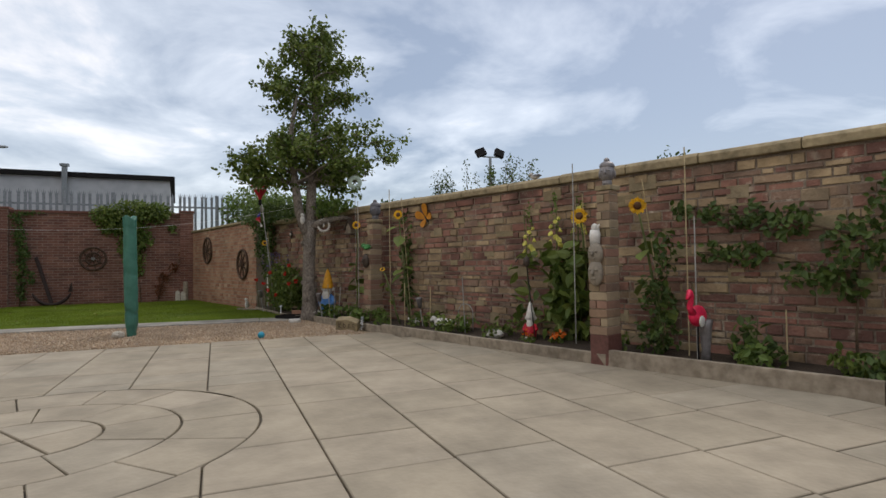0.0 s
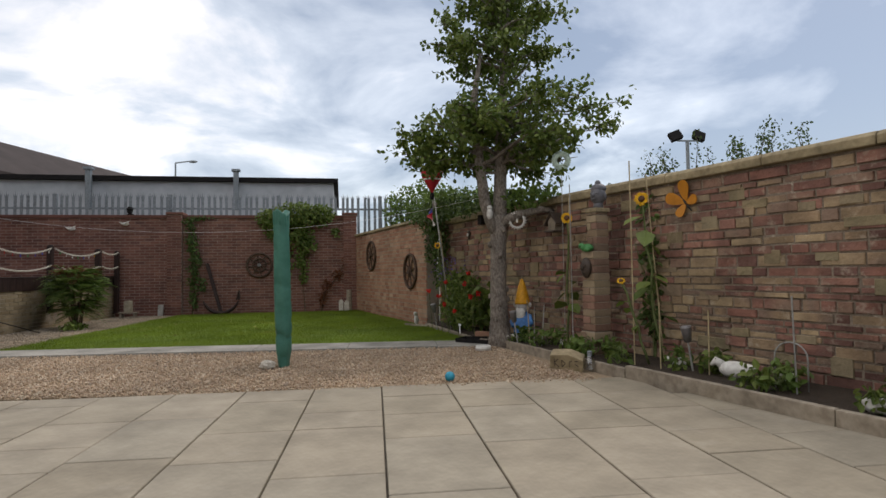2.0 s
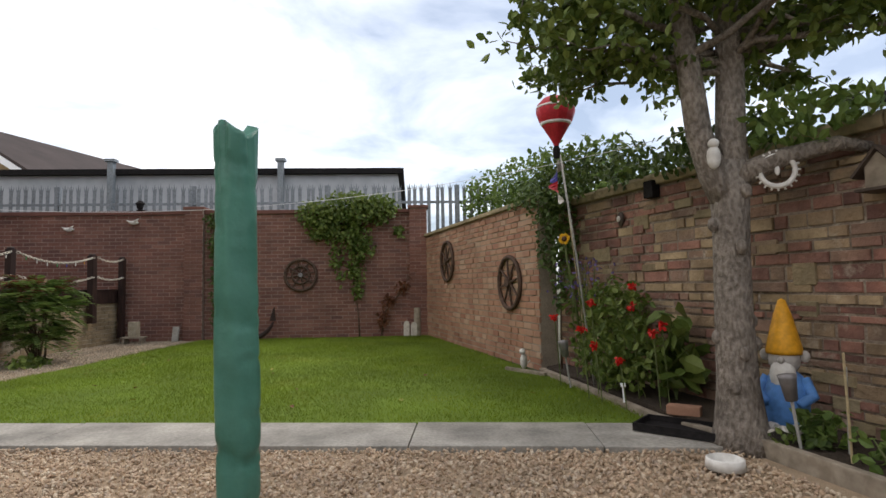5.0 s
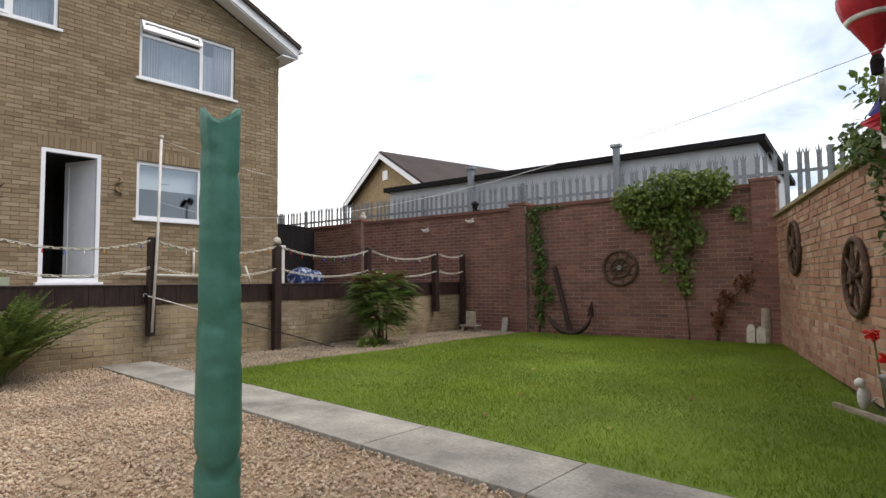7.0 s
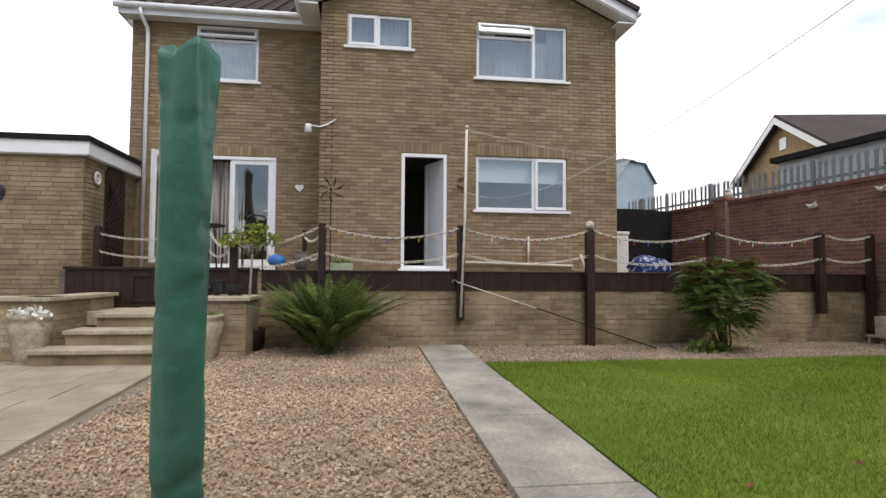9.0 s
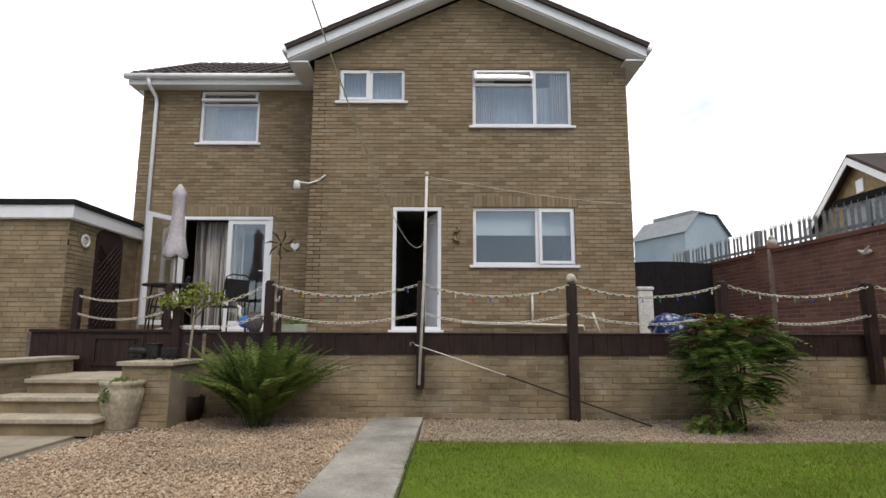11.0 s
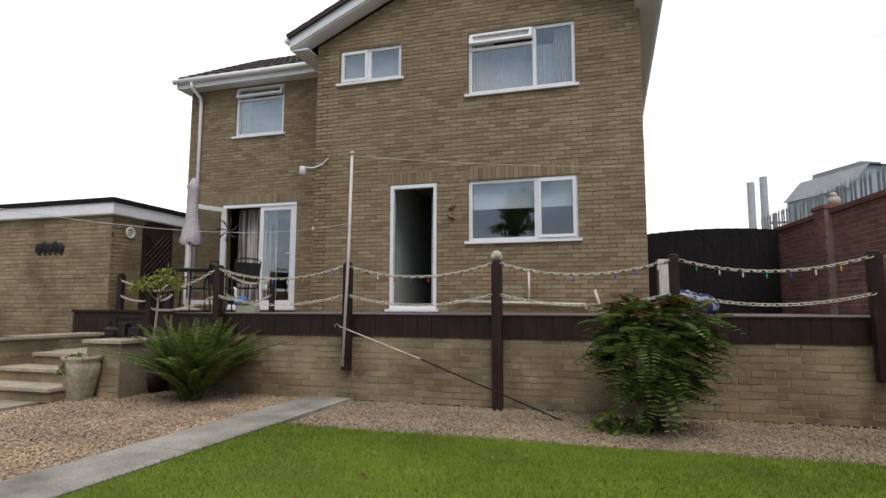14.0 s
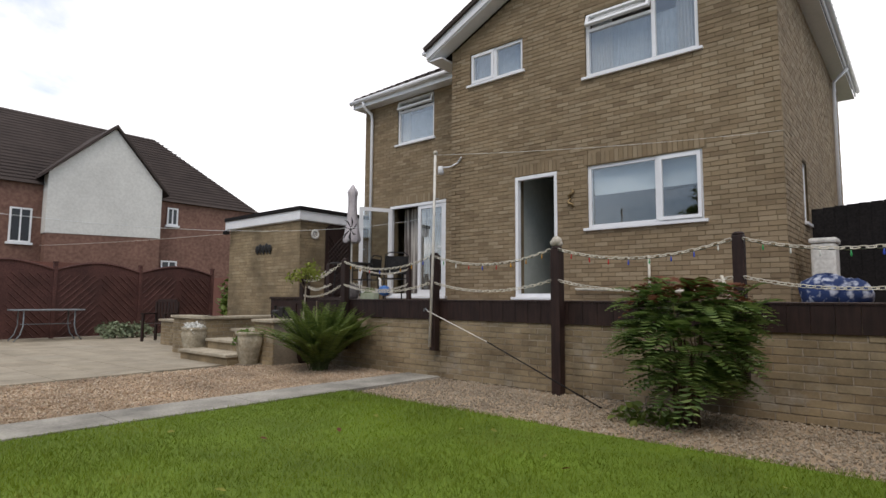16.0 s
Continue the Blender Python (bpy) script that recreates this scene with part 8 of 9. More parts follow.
bed_plant("climbing_shrub", (2.75, 7.75, 0.07), [((0, 0, 0.5), (0.12, 0.14, 0.35), 90), ((0, 0.0, 1.0), (0.12, 0.14, 0.35), 90), ((0, 0.1, 1.55), (0.1, 0.2, 0.2), 60)], (0.06, 0.12), mat_leaf_dark, "dark climbing shrub beside the pillar", 31)
bed_plant("grassy_clump", (4.35, 2.95, 0.07), [((0, 0, 0.11), (0.2, 0.28, 0.1), 110), ((0, 0.1, 0.3), (0.08, 0.1, 0.14), 22)], (0.05, 0.11), mat_leaf_dark, "grassy green clump at the wall's foot", 32)
for x, y, m_, n in ((3.52, 4.72, mat_orangeflower, 34), (3.3, 4.95, mat_orangeflower, 10), (3.0, 6.2, mat_petal_white, 9), (2.6, 7.0, mat_petal_white, 8), (2.05, 8.55, mat_petal_white, 7), (1.6, 9.3, mat_petal_white, 6)):
    fl_ = thing("low_flowers", pose(x, y, 0.07), "small bright flowers low in the bed", "flower", group="low flowers")
    leaves("petals", rr, cloud_points(rr, [((0, 0, 0.09), (0.09, 0.1, 0.03), n)]), (0.03, 0.055), m_, fl_)
    part("stalks", Shape().tube([(0, 0, 0), (0.02, 0.02, 0.08)], 0.004, 4).tube([(0.03, 0, 0), (0.05, -0.02, 0.08)], 0.004, 4), mat_stem, fl_)
    leaves("leaves", rr, cloud_points(rr, [((0, 0, 0.04), (0.1, 0.1, 0.03), 26)]), (0.04, 0.06), mat_leaf, fl_)
for k, (y, off, h, lean) in enumerate(((4.72, 0.35, 1.95, 0.0), (3.62, 0.3, 1.95, 0.05), (3.5, 0.42, 1.3, 0.08), (7.55, 0.55, 2.0, 0.0), (8.62, 0.35, 1.95, 0.0), (2.9, 0.25, 0.5, 0.0), (9.0, 0.5, 0.55, 0.06), (9.15, 0.55, 0.6, -0.04), (9.25, 0.42, 0.5, 0.02), (6.9, 0.4, 0.6, 0.02), (6.15, 0.5, 0.75, -0.05), (7.3, 0.5, 0.65, 0.0))):
    p = sw(y, 0.02, off)
    whole("garden_cane", Shape().tube([(0, 0, 0), (lean, lean, h)], 0.006, 6), mat_cane if k % 2 else mat_greycane, "thin garden cane pushed into the soil", "cane", Matrix.Translation(p), group="canes")
hoop = [(0.11 * math.cos(a), 0, 0.26 + 0.11 * math.sin(a)) for a in [math.pi * k / 12 for k in range(13)]]
whole("wire_hoop", Shape().tube([(0.11, 0, 0)] + hoop + [(-0.11, 0, 0)], 0.006, 6), mat_greycane, "pale wire hoop standing in the bed", "hoop", pose(3.02, 6.1, 0.05, 0, 0, -55), smooth=True)
spk = thing("spider_ornament", pose(3.42, 5.02, 0.06), "rusted metal insect ornament on a rod", "ornament")
part("rod", Shape().tube([(0, 0, 0), (-0.06, 0.06, 0.85)], 0.006, 6), mat_iron, spk)
part("body", Shape().ball((-0.06, 0.06, 0.88), (0.04, 0.04, 0.06), 10, 7), mat_maskdark, spk, smooth=True)
lg = Shape()
for k in range(6):
    a = k * 1.05
    lg.tube([(-0.06, 0.06, 0.9), (-0.06 + 0.08 * math.cos(a), 0.06 + 0.08 * math.sin(a), 0.95), (-0.06 + 0.14 * math.cos(a), 0.06 + 0.14 * math.sin(a), 0.88)], 0.005, 5)
part("legs", lg, mat_maskdark, spk)
fm = thing("flamingo_ornament", pose(3.98, 3.22, 0.06, 0, 0, 25), "bright red-pink flamingo ornament on a black rod", "ornament")
part("rod", Shape().tube([(0, 0, 0), (0.0, 0, 0.32)], 0.008, 6), mat_black, fm)
fmat = plain("flamingo_red", (0.62, 0.02, 0.07), 0.4)
part("body", Shape().ball((0.0, 0, 0.40), (0.13, 0.06, 0.09), 16, 10), fmat, fm, smooth=True)
part("neck", Shape().tube([(-0.09, 0, 0.42), (-0.16, 0, 0.48), (-0.12, 0, 0.56), (-0.15, 0, 0.6), (-0.2, 0, 0.55)], [0.035, 0.026, 0.024, 0.03, 0.014], 8), fmat, fm, smooth=True)
part("wing", Shape().ball((-0.06, -0.06, 0.36), (0.06, 0.012, 0.05), 10, 6), mat_petal_white, fm, "pale pink wing", smooth=True)
va = Shape().lathe([(0.001, 0), (0.045, 0.0), (0.035, 0.1), (0.05, 0.28), (0.062, 0.36), (0.05, 0.36), (0.001, 0.3)], 14)
whole("grey_vase", va, mat_silver, "tall grey zinc vase in the bed", "vase", pose(4.08, 3.24, 0.06), smooth=True)
for x, y in ((0.72, 11.15), (1.62, 9.2), (2.72, 6.95)):
    la = thing("solar_stake_light", pose(x, y, 0.05, 0, -8, 0), "grey solar stake light in the bed", "lamp", group="stake lights")
    part("stake", Shape().tube([(0, 0, 0), (0, 0, 0.28)], 0.009, 6), mat_greycane, la)
    part("head", Shape().lathe([(0.001, 0.28), (0.03, 0.28), (0.045, 0.4), (0.05, 0.42), (0.001, 0.43)], 12), mat_silver, la, smooth=True)
lbl = Shape().box(-0.02, 0.02, -0.003, 0.003, 0.12, 0.15).box(-0.008, 0.008, -0.003, 0.003, 0, 0.12)
whole("plant_label", lbl, mat_white, "white plastic plant label", "label", pose(1.02, 10.5, 0.05, -12, 0, 0))

# ---- small things on the gravel, lawn and by the walls ----
whole("ball", Shape().ball((0, 0, 0.042), 0.045, 16, 12), plain("teal_rubber", (0.02, 0.25, 0.36), 0.4), "small teal-blue dog ball on the gravel", "ball", pose(0.58, 7.18, 0.0), smooth=True)
bowl = Shape().lathe([(0.001, 0.0), (0.1, 0.0), (0.095, 0.05), (0.085, 0.055), (0.07, 0.02), (0.001, 0.015)], 20)
whole("dog_bowl", bowl, mat_white_old, "white printed dog bowl on the gravel", "bowl", pose(1.16, 9.08, 0.005), smooth=True)
tray = thing("tray", pose(1.17, 9.76, 0.022, 0, 0, -36), "shallow black plastic tray on the path's end", "tray")
part("tray_base", Shape().box(-0.25, 0.25, -0.15, 0.15, 0, 0.01), mat_black, tray)
for x0, x1, y0, y1 in ((-0.25, 0.25, -0.15, -0.137), (-0.25, 0.25, 0.137, 0.15), (-0.25, -0.237, -0.137, 0.137), (0.237, 0.25, -0.137, 0.137)):
    part("tray_side", Shape().box(x0, x1, y0, y1, 0.01, 0.05), mat_black, tray)
whole("bed_brick", Shape().box(-0.11, 0.11, -0.05, 0.05, 0, 0.065), mat_pink, "loose orange brick at the tree's foot", "brick", pose(1.3, 10.02, 0.065, 0, 0, -30), bevel=0.01)
for x, h, w, t in ((-1.42, 0.3, 0.06, -12), (-1.28, 0.27, 0.065, -8)):
    whole("stone_post", Shape().prism([(-w, 0), (w, 0), (w, h * 0.85), (w * 0.4, h), (-w * 0.4, h), (-w, h * 0.85)], -0.05, 0.05), mat_stoneball, "short pale stone leaning in the wall's corner", "stone", Matrix.Translation((*fw(x, 0.16), 0.0)) @ pose(0, 0, 0, t, 0, 6), bevel=0.012, group="leaning stones")
whole("timber_post", Shape().tube([(0, 0, 0), (0, 0.04, 0.55)], 0.07, 12), mat_sleeper, "short round timber post in the wall's corner", "post", Matrix.Translation((*fw(-1.22, 0.12), 0.0)))
whole("leaning_slab", Shape().box(-0.06, 0.06, -0.02, 0.02, 0, 0.28), mat_concrete, "narrow concrete offcut leaning on the pier", "slab", Matrix.Translation((*fw(-5.75, 0.16), 0.0)) @ pose(0, 0, 0, -12, 0, 6), bevel=0.005)
bx = thing("little_bench", pose(-6.35, 16.1, 0.0, 0, 0, 6), "small wooden stand with a pale box on it", "stand")
part("plank", Shape().box(-0.2, 0.2, -0.1, 0.1, 0.1, 0.13), mat_sleeper, bx, bevel=0.005)
for xx in (-0.15, 0.15):
    part("leg", Shape().box(xx - 0.02, xx + 0.02, -0.09, 0.09, -0.01, 0.1), mat_sleeper, bx)
whole("pale_box", Shape().box(-0.08, 0.08, -0.07, 0.07, 0, 0.27), mat_pot, "pale rectangular box on the stand", "box", pose(-6.35, 16.1, 0.13, 0, 0, 6), bevel=0.008)
cat = Shape().ball((0, 0, 0.1), (0.04, 0.06, 0.09), 12, 8).ball((0, -0.05, 0.21), (0.035, 0.04, 0.035), 10, 7).tube([(0, 0.05, 0.04), (0.05, 0.08, 0.1)], [0.014, 0.006], 6)
figure("white_animal_ornament", [(cat, mat_white_old)], "small white animal ornament by the wall's end", "ornament", pose(0.42, 12.4, 0.02, 0, 0, -20))
whole("edge_board", Shape().box(-0.3, 0.3, -0.02, 0.02, 0, 0.05), mat_sleeper, "short pale timber edging at the lawn's corner", "edging", pose(0.42, 12.25, 0.0, 0, 0, -50), bevel=0.005)
g = random.Random(9)
for k in range(26):
    x, y = g.uniform(-4.8, 0.4), g.uniform(10.3, 15.5)
    whole("fallen_leaf", Shape().add(LEAF_V, LEAF_F, pose(0, 0, 0.012, g.uniform(-25, 25), g.uniform(-25, 25), g.uniform(0, 360)) @ Matrix.Diagonal((0.06, 0.06, 0.06, 1))), mat_leaf_yellow if k % 3 else mat_leaf_russet, "fallen leaf lying on the lawn", "leaf", pose(x, y, 0.03), group="fallen leaves")
owl = Shape().ball((0, 0, 0.1), (0.055, 0.05, 0.1), 12, 9).ball((0, -0.01, 0.21), (0.045, 0.045, 0.04), 12, 8)
figure("owl_ornament", [(owl, mat_white_old)], "pale owl ornament in the tree's fork", "ornament", pose(1.33, 9.44, 1.66, 0, 0, -10) @ Matrix.Scale(0.75, 4))
line_wire("clothes_line", [(1.55, 9.75, 2.09), (1.3, 10.08, 2.03), (-6.63, 10.11, 2.08)], [0.0, 0.48], "thin white washing line slung from tree to flagpole", 0.0018, mat_white)
line_wire("overhead_cable", [(-10.3, 4.75, 2.95), (-6.2, -5.9, 2.6)], [0.1], "thin pale cable from the house wing", 0.004)

# ---- boundary fence, bench and chair at the patio's far side ----
FY = -1.3
for k, (x0, x1) in enumerate(((-9.45, -7.5), (-7.42, -5.52), (-5.44, -3.54), (-3.46, -2.5))):
    fp_ = thing("fence_panel", pose(x1, FY, 0.0, 0, 0, 180), "red-brown arched fence panel with slanting boards", "fence", group="fence panels")
    w = x1 - x0
    n = 14
    topc = [(w * i / n, 1.68 + 0.2 * math.sin(math.pi * i / n)) for i in range(n + 1)]
    part("panel", Shape().prism([(0, 0.02), (w, 0.02)] + topc[::-1], 0.0, 0.02), mat_fence, fp_)
    cap_ = Shape().tube([(x, 0.0, z) for x, z in topc], 0.035, 6)
    part("capping", cap_, mat_fence, fp_)
    u = -1.7
    while u < w:
        for side in (0, 1):
            c0, c1 = (0.0, w / 2) if side == 0 else (w / 2, w)
            pts_ = []
            for i in range(20):
                t = 1.8 * i / 19
                x = (u + t) if side == 0 else (w - u - t)
                if c0 + 0.02 < x < c1 - 0.02 and t + 0.05 < 1.66:
                    pts_.append((x, -0.012, t + 0.06))
            if len(pts_) > 1:
                part("slat", Shape().tube([pts_[0], pts_[-1]], 0.012, 4), mat_fence, fp_)
        u += 0.17
    part("post", Shape().box(w, w + 0.08, -0.04, 0.06, -0.05, 1.85).box(w - 0.01, w + 0.09, -0.05, 0.07, 1.85, 1.88), mat_fence, fp_)
whole("fence_return", Shape().box(-2.52, -2.48, -5.8, FY, 0, 1.75), mat_fence, "plain red-brown boarded fence", "fence", kind="structure")
bt = thing("patio_table", pose(-5.2, -0.65, 0.0), "long low glass-topped patio table with curved metal legs", "table")
part("tabletop", Shape().box(-0.7, 0.7, -0.3, 0.3, 0.69, 0.72), mat_galv, bt, bevel=0.01)
for sx in (-0.5, 0.5):
    for sy in (-0.24, 0.24):
        part("leg", Shape().tube([(sx, sy, 0.69), (sx, sy, 0.35), (sx * 1.1, sy, 0.15), (sx * 1.32, sy, 0.0)], 0.014, 6), mat_galv, bt, smooth=True)
part("stretcher", Shape().tube([(-0.5, 0, 0.38), (0.5, 0, 0.38)], 0.012, 6), mat_galv, bt)
ch = thing("wooden_armchair", pose(-6.95, 1.3, 0.0, 0, 0, -60), "dark stained wooden garden armchair", "chair")
for sx in (-0.28, 0.28):
    part("leg", Shape().box(sx - 0.025, sx + 0.025, 0.2, 0.25, 0, 0.62), mat_brown, ch)
    part("leg", Shape().box(sx - 0.025, sx + 0.025, -0.25, -0.2, 0, 0.92), mat_brown, ch)
    part("armrest", Shape().box(sx - 0.035, sx + 0.035, -0.2, 0.27, 0.62, 0.65), mat_brown, ch)
for k in range(5):
    part("seat_slat", Shape().box(-0.25, 0.25, -0.18 + 0.085 * k, -0.11 + 0.085 * k, 0.40, 0.42), mat_brown, ch)
for k in range(6):
    part("back_slat", Shape().box(-0.24 + 0.085 * k, -0.18 + 0.085 * k, -0.235, -0.215, 0.45, 0.9), mat_brown, ch)
part("top_rail", Shape().box(-0.255, 0.255, -0.24, -0.21, 0.9, 0.97), mat_brown, ch)
bed_plant("lavender_bush", (-6.6, -0.4, 0.0), [((0, 0, 0.2), (0.5, 0.35, 0.22), 420), ((-0.5, 0.1, 0.2), (0.35, 0.3, 0.2), 260)], (0.06, 0.12), surf("grey_green_leaf", (0.14, 0.17, 0.1), (0.22, 0.26, 0.16), bump=0, fine=20, stain=0.2), "grey-green sprawling bush by the fence", 41)
bed_plant("shrub", (-6.4, 4.55, 0.0), [((0, 0, 0.3), (0.3, 0.4, 0.3), 420), ((-0.1, -0.7, 0.3), (0.3, 0.4, 0.28), 330)], (0.05, 0.09), mat_leaf_dark, "dark green shrub beside the planter", 42)
bed_plant("tall_plant", (-9.2, 0.6, 0.0), [((0, 0, 0.9), (0.4, 0.5, 0.7), 420)], (0.1, 0.25), mat_leaf, "tall green plants between fence and store", 43)
sg_ = thing("side_gate", pose(-11.5, 13.66, 1.0), "black-stained boarded side gate between house and wall", "gate", kind="structure")
y = 0.0
while y < 2.18:
    part("board", Shape().box(0, 0.022, y, y + 0.145, 0, 1.44 + 0.06 * math.sin(y * 1.4)), mat_black, sg_)
    part("backing_board", Shape().box(-0.02, -0.003, y + 0.1, min(y + 0.2, 2.18), 0, 1.425 + 0.06 * math.sin(y * 1.4)), mat_black, sg_)
    y += 0.148

# ---- beyond the garden ----
mat_clad = surf("pale_metal_cladding", (0.42, 0.44, 0.46), (0.5, 0.52, 0.54), fine=4, large=0.5, stain=0.12, bump=0, rough=0.6)
ba = math.atan2(1.05, 10.0)
depot = thing("depot_building", Matrix.Translation((-12.4, 19.42, 0)) @ Matrix.Rotation(ba, 4, "Z"), "long low pale-clad depot with a black roof edge", "building")
part("wall", Shape().box(0, 10.45, 0, 7, -0.05, 3.9), mat_clad, depot, "pale cladding")
part("roof_edge", Shape().box(-0.15, 10.6, -0.15, 7.1, 3.9, 4.04), mat_black, depot, "black roof edge")
for u in (3.2, 7.4):
    part("vent", Shape().box(u, u + 0.14, -0.28, -0.13, 3.0, 4.2).box(u - 0.05, u + 0.19, -0.32, -0.1, 4.2, 4.27), mat_galv, depot)
mat_nb = surf("neighbour_buff_brick", (0.27, 0.19, 0.1), (0.36, 0.26, 0.145), fine=5, large=0.6, stain=0.2, palette=None)


def gabled(name, m, w, d, eave, apex, wall_mat, label, vent=False, over=0.3):
    ob = thing(name, m, label, "house")
    part("wall", Shape().prism([(-w / 2, -0.05), (w / 2, -0.05), (w / 2, eave), (0, apex), (-w / 2, eave)], 0, d), wall_mat, ob)
    sl_ = (apex - eave) / (w / 2)
    for sx in (-1, 1):
        xe = sx * (w / 2 + over)
        z_e = eave - sl_ * over
        rf = Shape().add([(0, -over, apex + 0.05), (xe, -over, z_e + 0.05), (xe, d + over, z_e + 0.05), (0, d + over, apex + 0.05), (0, -over, apex + 0.17), (xe, -over, z_e + 0.17), (xe, d + over, z_e + 0.17), (0, d + over, apex + 0.17)],
                         [(0, 1, 2, 3), (7, 6, 5, 4), (0, 4, 5, 1), (1, 5, 6, 2), (2, 6, 7, 3), (3, 7, 4, 0)])
        part("roof", rf, mat_tile, ob, "brown tiled roof")
        part("barge_board", Shape().add([(0, -over - 0.03, apex - 0.16), (xe, -over - 0.03, z_e - 0.16), (xe, -over - 0.03, z_e + 0.06), (0, -over - 0.03, apex + 0.06), (0, -over, apex - 0.16), (xe, -over, z_e - 0.16), (xe, -over, z_e + 0.06), (0, -over, apex + 0.06)],
                                        [(0, 1, 2, 3), (7, 6, 5, 4), (0, 4, 5, 1), (1, 5, 6, 2), (2, 6, 7, 3), (3, 7, 4, 0)]), mat_white, ob, "white barge board")
    if vent:
        part("vent", Shape().box(-0.2, 0.2, -0.04, 0.0, apex - 1.05, apex - 0.65), mat_white, ob, "white gable vent")
    return ob


gabled("bungalow", pose(-16.7, 23.1, 0, 0, 0, -10), 6.0, 12.0, 4.68, 6.4, mat_nb, "buff brick bungalow with white barge boards beyond the fence", True)
# brick house with a white gable beyond the patio
mat_nbred = surf("neighbour_red_brick", (0.16, 0.085, 0.065), (0.24, 0.135, 0.1), fine=7, large=0.7, stain=0.25)
mat_render = surf("white_render", (0.62, 0.61, 0.57), (0.7, 0.69, 0.65), fine=10, large=0.6, stain=0.12, bump=0.1)
nbh = thing("brick_house", pose(-10.7, -14.0, 0), "red brick house with a white rendered gable and brown roof", "house")
part("main_wall", Shape().box(-9.0, 14.0, -9.0, -0.6, -0.05, 6.05), mat_nbred, nbh, "red brick wall")
part("gable_wall", Shape().prism([(-2.45, -0.05), (2.35, -0.05), (2.35, 6.5), (-0.2, 9.0), (-2.45, 6.4)], -0.55, 0.0), mat_nbred, nbh)
part("render", Shape().prism([(-2.45, 3.95), (2.37, 3.8), (2.37, 6.5), (-0.2, 9.0), (-2.45, 6.4)], 0.002, 0.03), mat_render, nbh, "white rendered gable face")
part("render_side", Shape().box(2.36, 2.39, -0.6, 0.02, 3.8, 6.4), mat_render, nbh)
for sx, xe, z_e in ((-1, -2.75, 6.1), (1, 2.7, 6.2)):
    part("gable_roof", Shape().add([(-0.2, 0.2, 9.05), (xe, 0.2, z_e), (xe, -4.0, z_e), (-0.2, -4.0, 9.05), (-0.2, 0.2, 9.2), (xe, 0.2, z_e + 0.14), (xe, -4.0, z_e + 0.14), (-0.2, -4.0, 9.2)],
                                   [(0, 1, 2, 3), (7, 6, 5, 4), (0, 4, 5, 1), (1, 5, 6, 2), (2, 6, 7, 3), (3, 7, 4, 0)]), mat_tile, nbh)
part("roof", Shape().add([(-8.2, -0.4, 5.95), (14.3, -0.4, 5.95), (14.3, -5.0, 10.3), (-3.9, -5.0, 10.25), (-8.2, -9.4, 5.95), (14.3, -9.4, 5.95)], [(0, 1, 2, 3), (0, 3, 4), (3, 2, 5, 4), (0, 4, 5, 1), (1, 5, 2)]), mat_tile, nbh, "brown tiled hipped roof")
courses = Shape()
for k in range(1, 24):
    z = 5.97 + 4.3 * k / 24
    y = -0.4 - 4.6 * k / 24
    courses.box(-8.1 + 4.1 * k / 24, 14.2, y - 0.02, y + 0.02, z - 0.005, z + 0.02)
part("tile_courses", courses, mat_tile, nbh)


def far_window(parent, x, y, z, w, h, label="white-framed window"):
    wn_ = part("window", frame_bars(Shape(), x, x + w, z, z + h, 0.07, y - 0.02, y + 0.05).box(x + w * 0.5 - 0.03, x + w * 0.5 + 0.03, y - 0.02, y + 0.045, z, z + h).box(x - 0.08, x + w + 0.08, y - 0.02, y + 0.1, z - 0.1, z), mat_white, parent, label)
    part("pane", Shape().box(x + 0.05, x + w - 0.05, y + 0.002, y + 0.012, z + 0.05, z + h - 0.05), glass_dark, wn_)


glass_dark = plain("dark_window_glass", (0.05, 0.055, 0.06), 0.08, bump=0, stain=0)
far_window(nbh, -3.55, -0.58, 4.75, 0.55, 0.9)
far_window(nbh, 2.75, -0.58, 3.35, 0.8, 1.5)
far_window(nbh, -3.6, -0.58, 1.9, 0.8, 1.0)
ind = thing("industrial_shed", pose(-38.0, 24.8, 0, 0, 0, 25), "distant pale blue industrial shed with grey roof", "building")
mat_bluegrey = plain("blue_grey_cladding", (0.3, 0.37, 0.42), 0.6, bump=0, large=0.3)
part("wall", Shape().box(0, 4.2, -1.9, 1.9, -0.05, 7.3).prism([(-1.9, 7.3), (1.9, 7.3), (0.8, 8.45), (-0.8, 8.45)], 0, 4.2, Matrix.Rotation(-math.pi / 2, 4, "Z") @ Matrix.Scale(-1, 4, (1, 0, 0))), mat_bluegrey, ind)
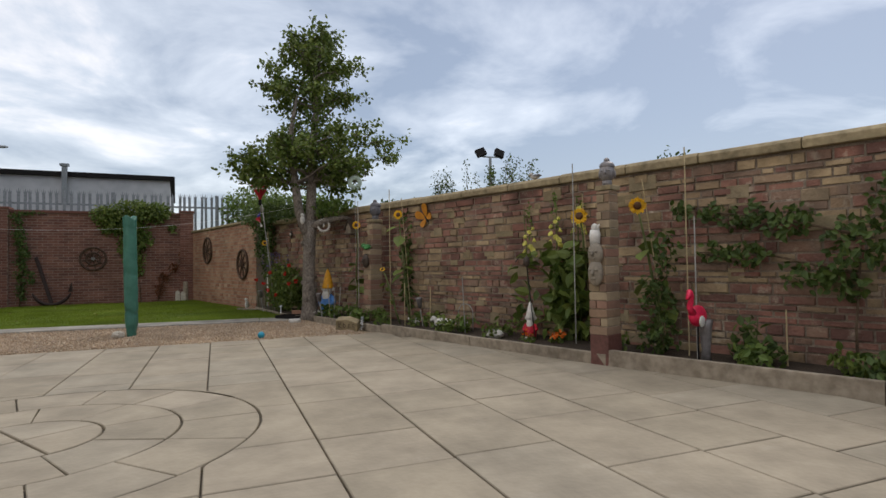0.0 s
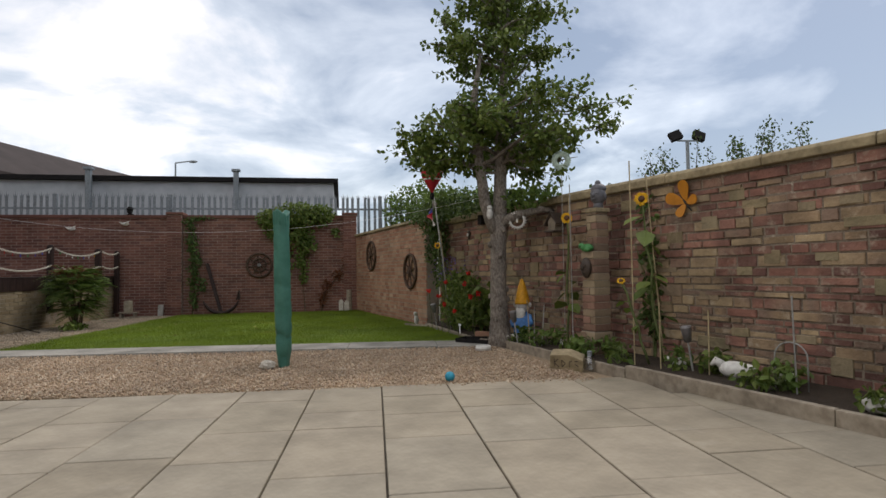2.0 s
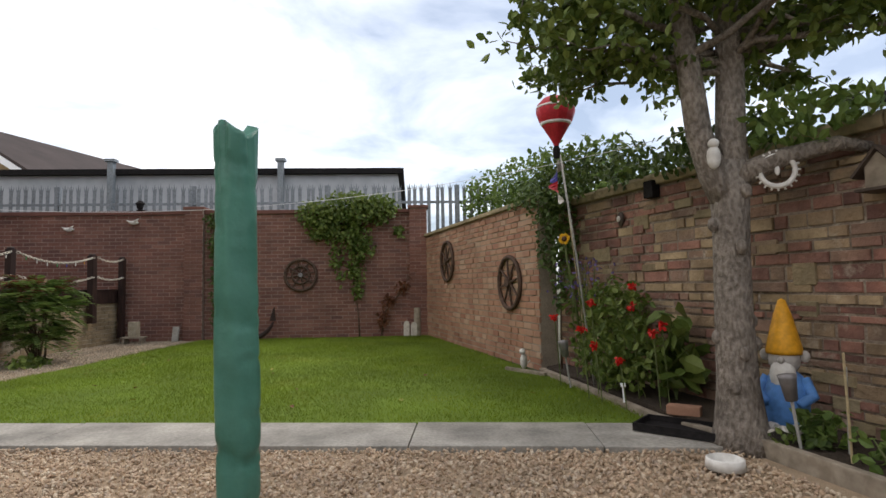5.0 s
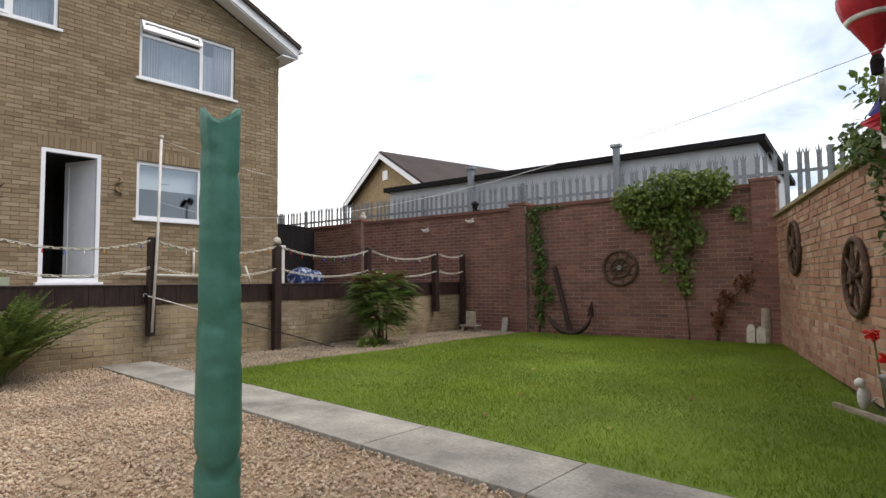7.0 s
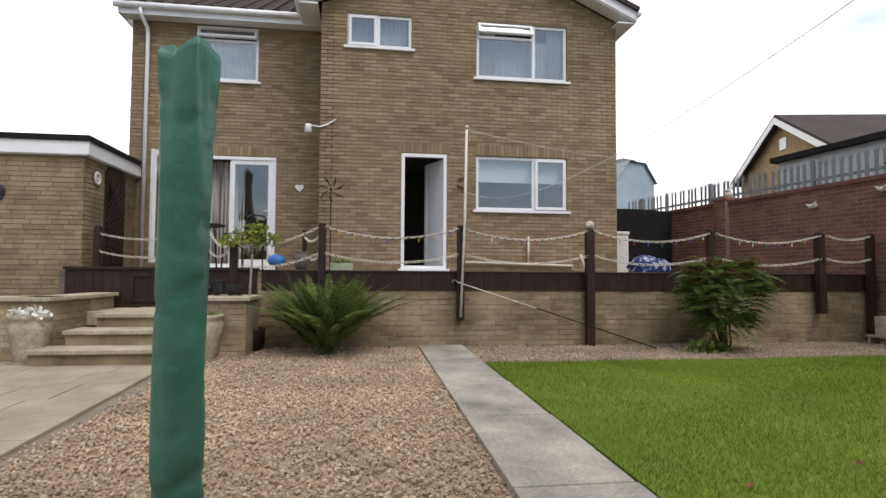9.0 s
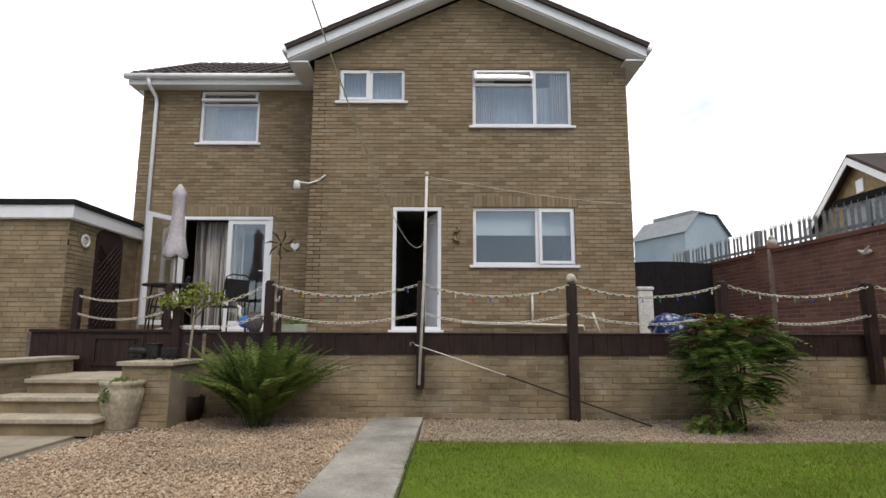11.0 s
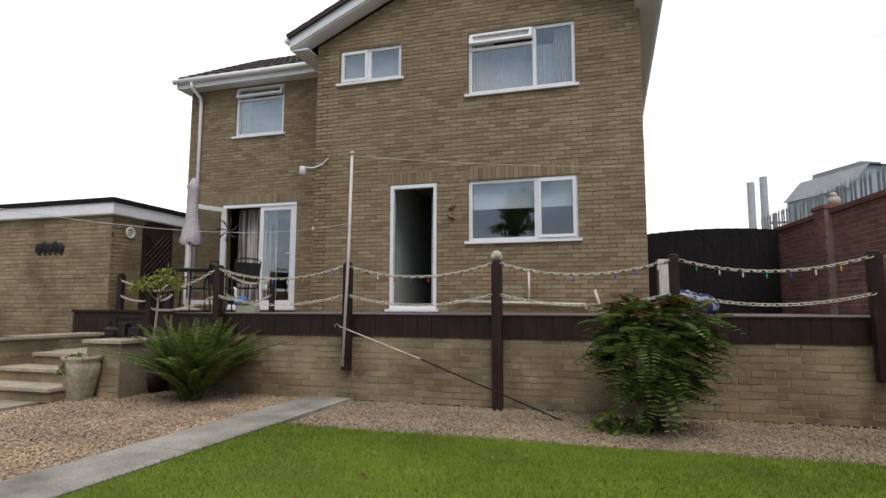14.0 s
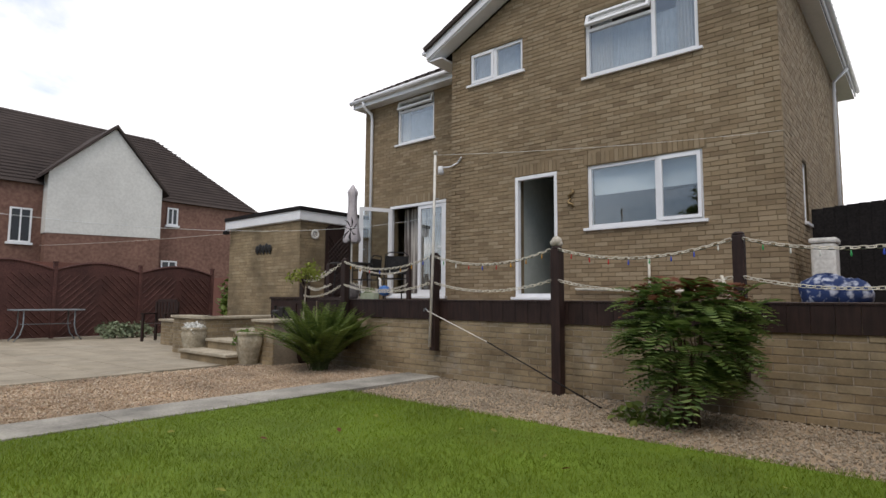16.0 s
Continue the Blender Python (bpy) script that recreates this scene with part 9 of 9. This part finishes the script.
part("roof", Shape().add([(-0.2, -2.05, 7.2), (4.4, -2.05, 7.2), (4.4, -0.8, 8.5), (-0.2, -0.8, 8.5), (-0.2, 2.05, 7.2), (4.4, 2.05, 7.2), (4.4, 0.8, 8.5), (-0.2, 0.8, 8.5)], [(0, 1, 2, 3), (7, 6, 5, 4), (3, 2, 6, 7)]), mat_galv, ind, "grey sheet roof")
part("ridge_vent", Shape().box(0.5, 3.7, -0.6, 0.6, 8.5, 8.8), mat_galv, ind)
chm = thing("chimney_flues", pose(-38.0, 21.4, 0), "pair of slim pale flues far beyond the gate", "chimney")
for k, (dy, h) in enumerate(((0.0, 8.7), (0.7, 9.0))):
    part("flue", Shape().tube([(0, dy, -0.05), (0, dy, h)], 0.22, 12), mat_clad, chm)
part("bracket", Shape().tube([(0, 0.7, 6.2), (0, 2.2, 6.2)], 0.08, 6), mat_galv, chm)
fl2 = thing("floodlight_mast", pose(9.7, 20.0, 0), "twin black floodlights on a mast beyond the wall", "lamp")
part("mast", Shape().tube([(0, 0, -0.05), (0, 0, 5.2)], 0.06, 8), mat_galv, fl2)
part("crossbar", Shape().tube([(-0.35, 0, 5.2), (0.35, 0, 5.2)], 0.03, 6), mat_galv, fl2)
for sx in (-0.35, 0.35):
    part("floodlight", Shape().box(-0.2, 0.2, -0.08, 0.08, 0, 0.32, Matrix.Translation((sx, -0.05, 5.22)) @ pose(0, 0, 0, -20, sx * 60, 0)), mat_black, fl2, bevel=0.02)
for x, y, h in ((-20.5, 30.0, 6.3), (-13.0, 36.0, 7.6)):
    sl2 = thing("street_lamp", pose(x, y, 0), "grey street lamp beyond the depot", "lamp", group="street lamps")
    part("column", Shape().tube([(0, 0, -0.05), (0, 0, h)], [0.07, 0.05], 8), mat_galv, sl2)
    part("arm", Shape().tube([(0, 0, h), (0.9, 0, h + 0.12)], 0.04, 6), mat_galv, sl2)
    part("lantern", Shape().ball((1.0, 0, h + 0.08), (0.28, 0.12, 0.08), 10, 6), mat_galv, sl2)


# ---- small pieces of walls ----
link_pieces()
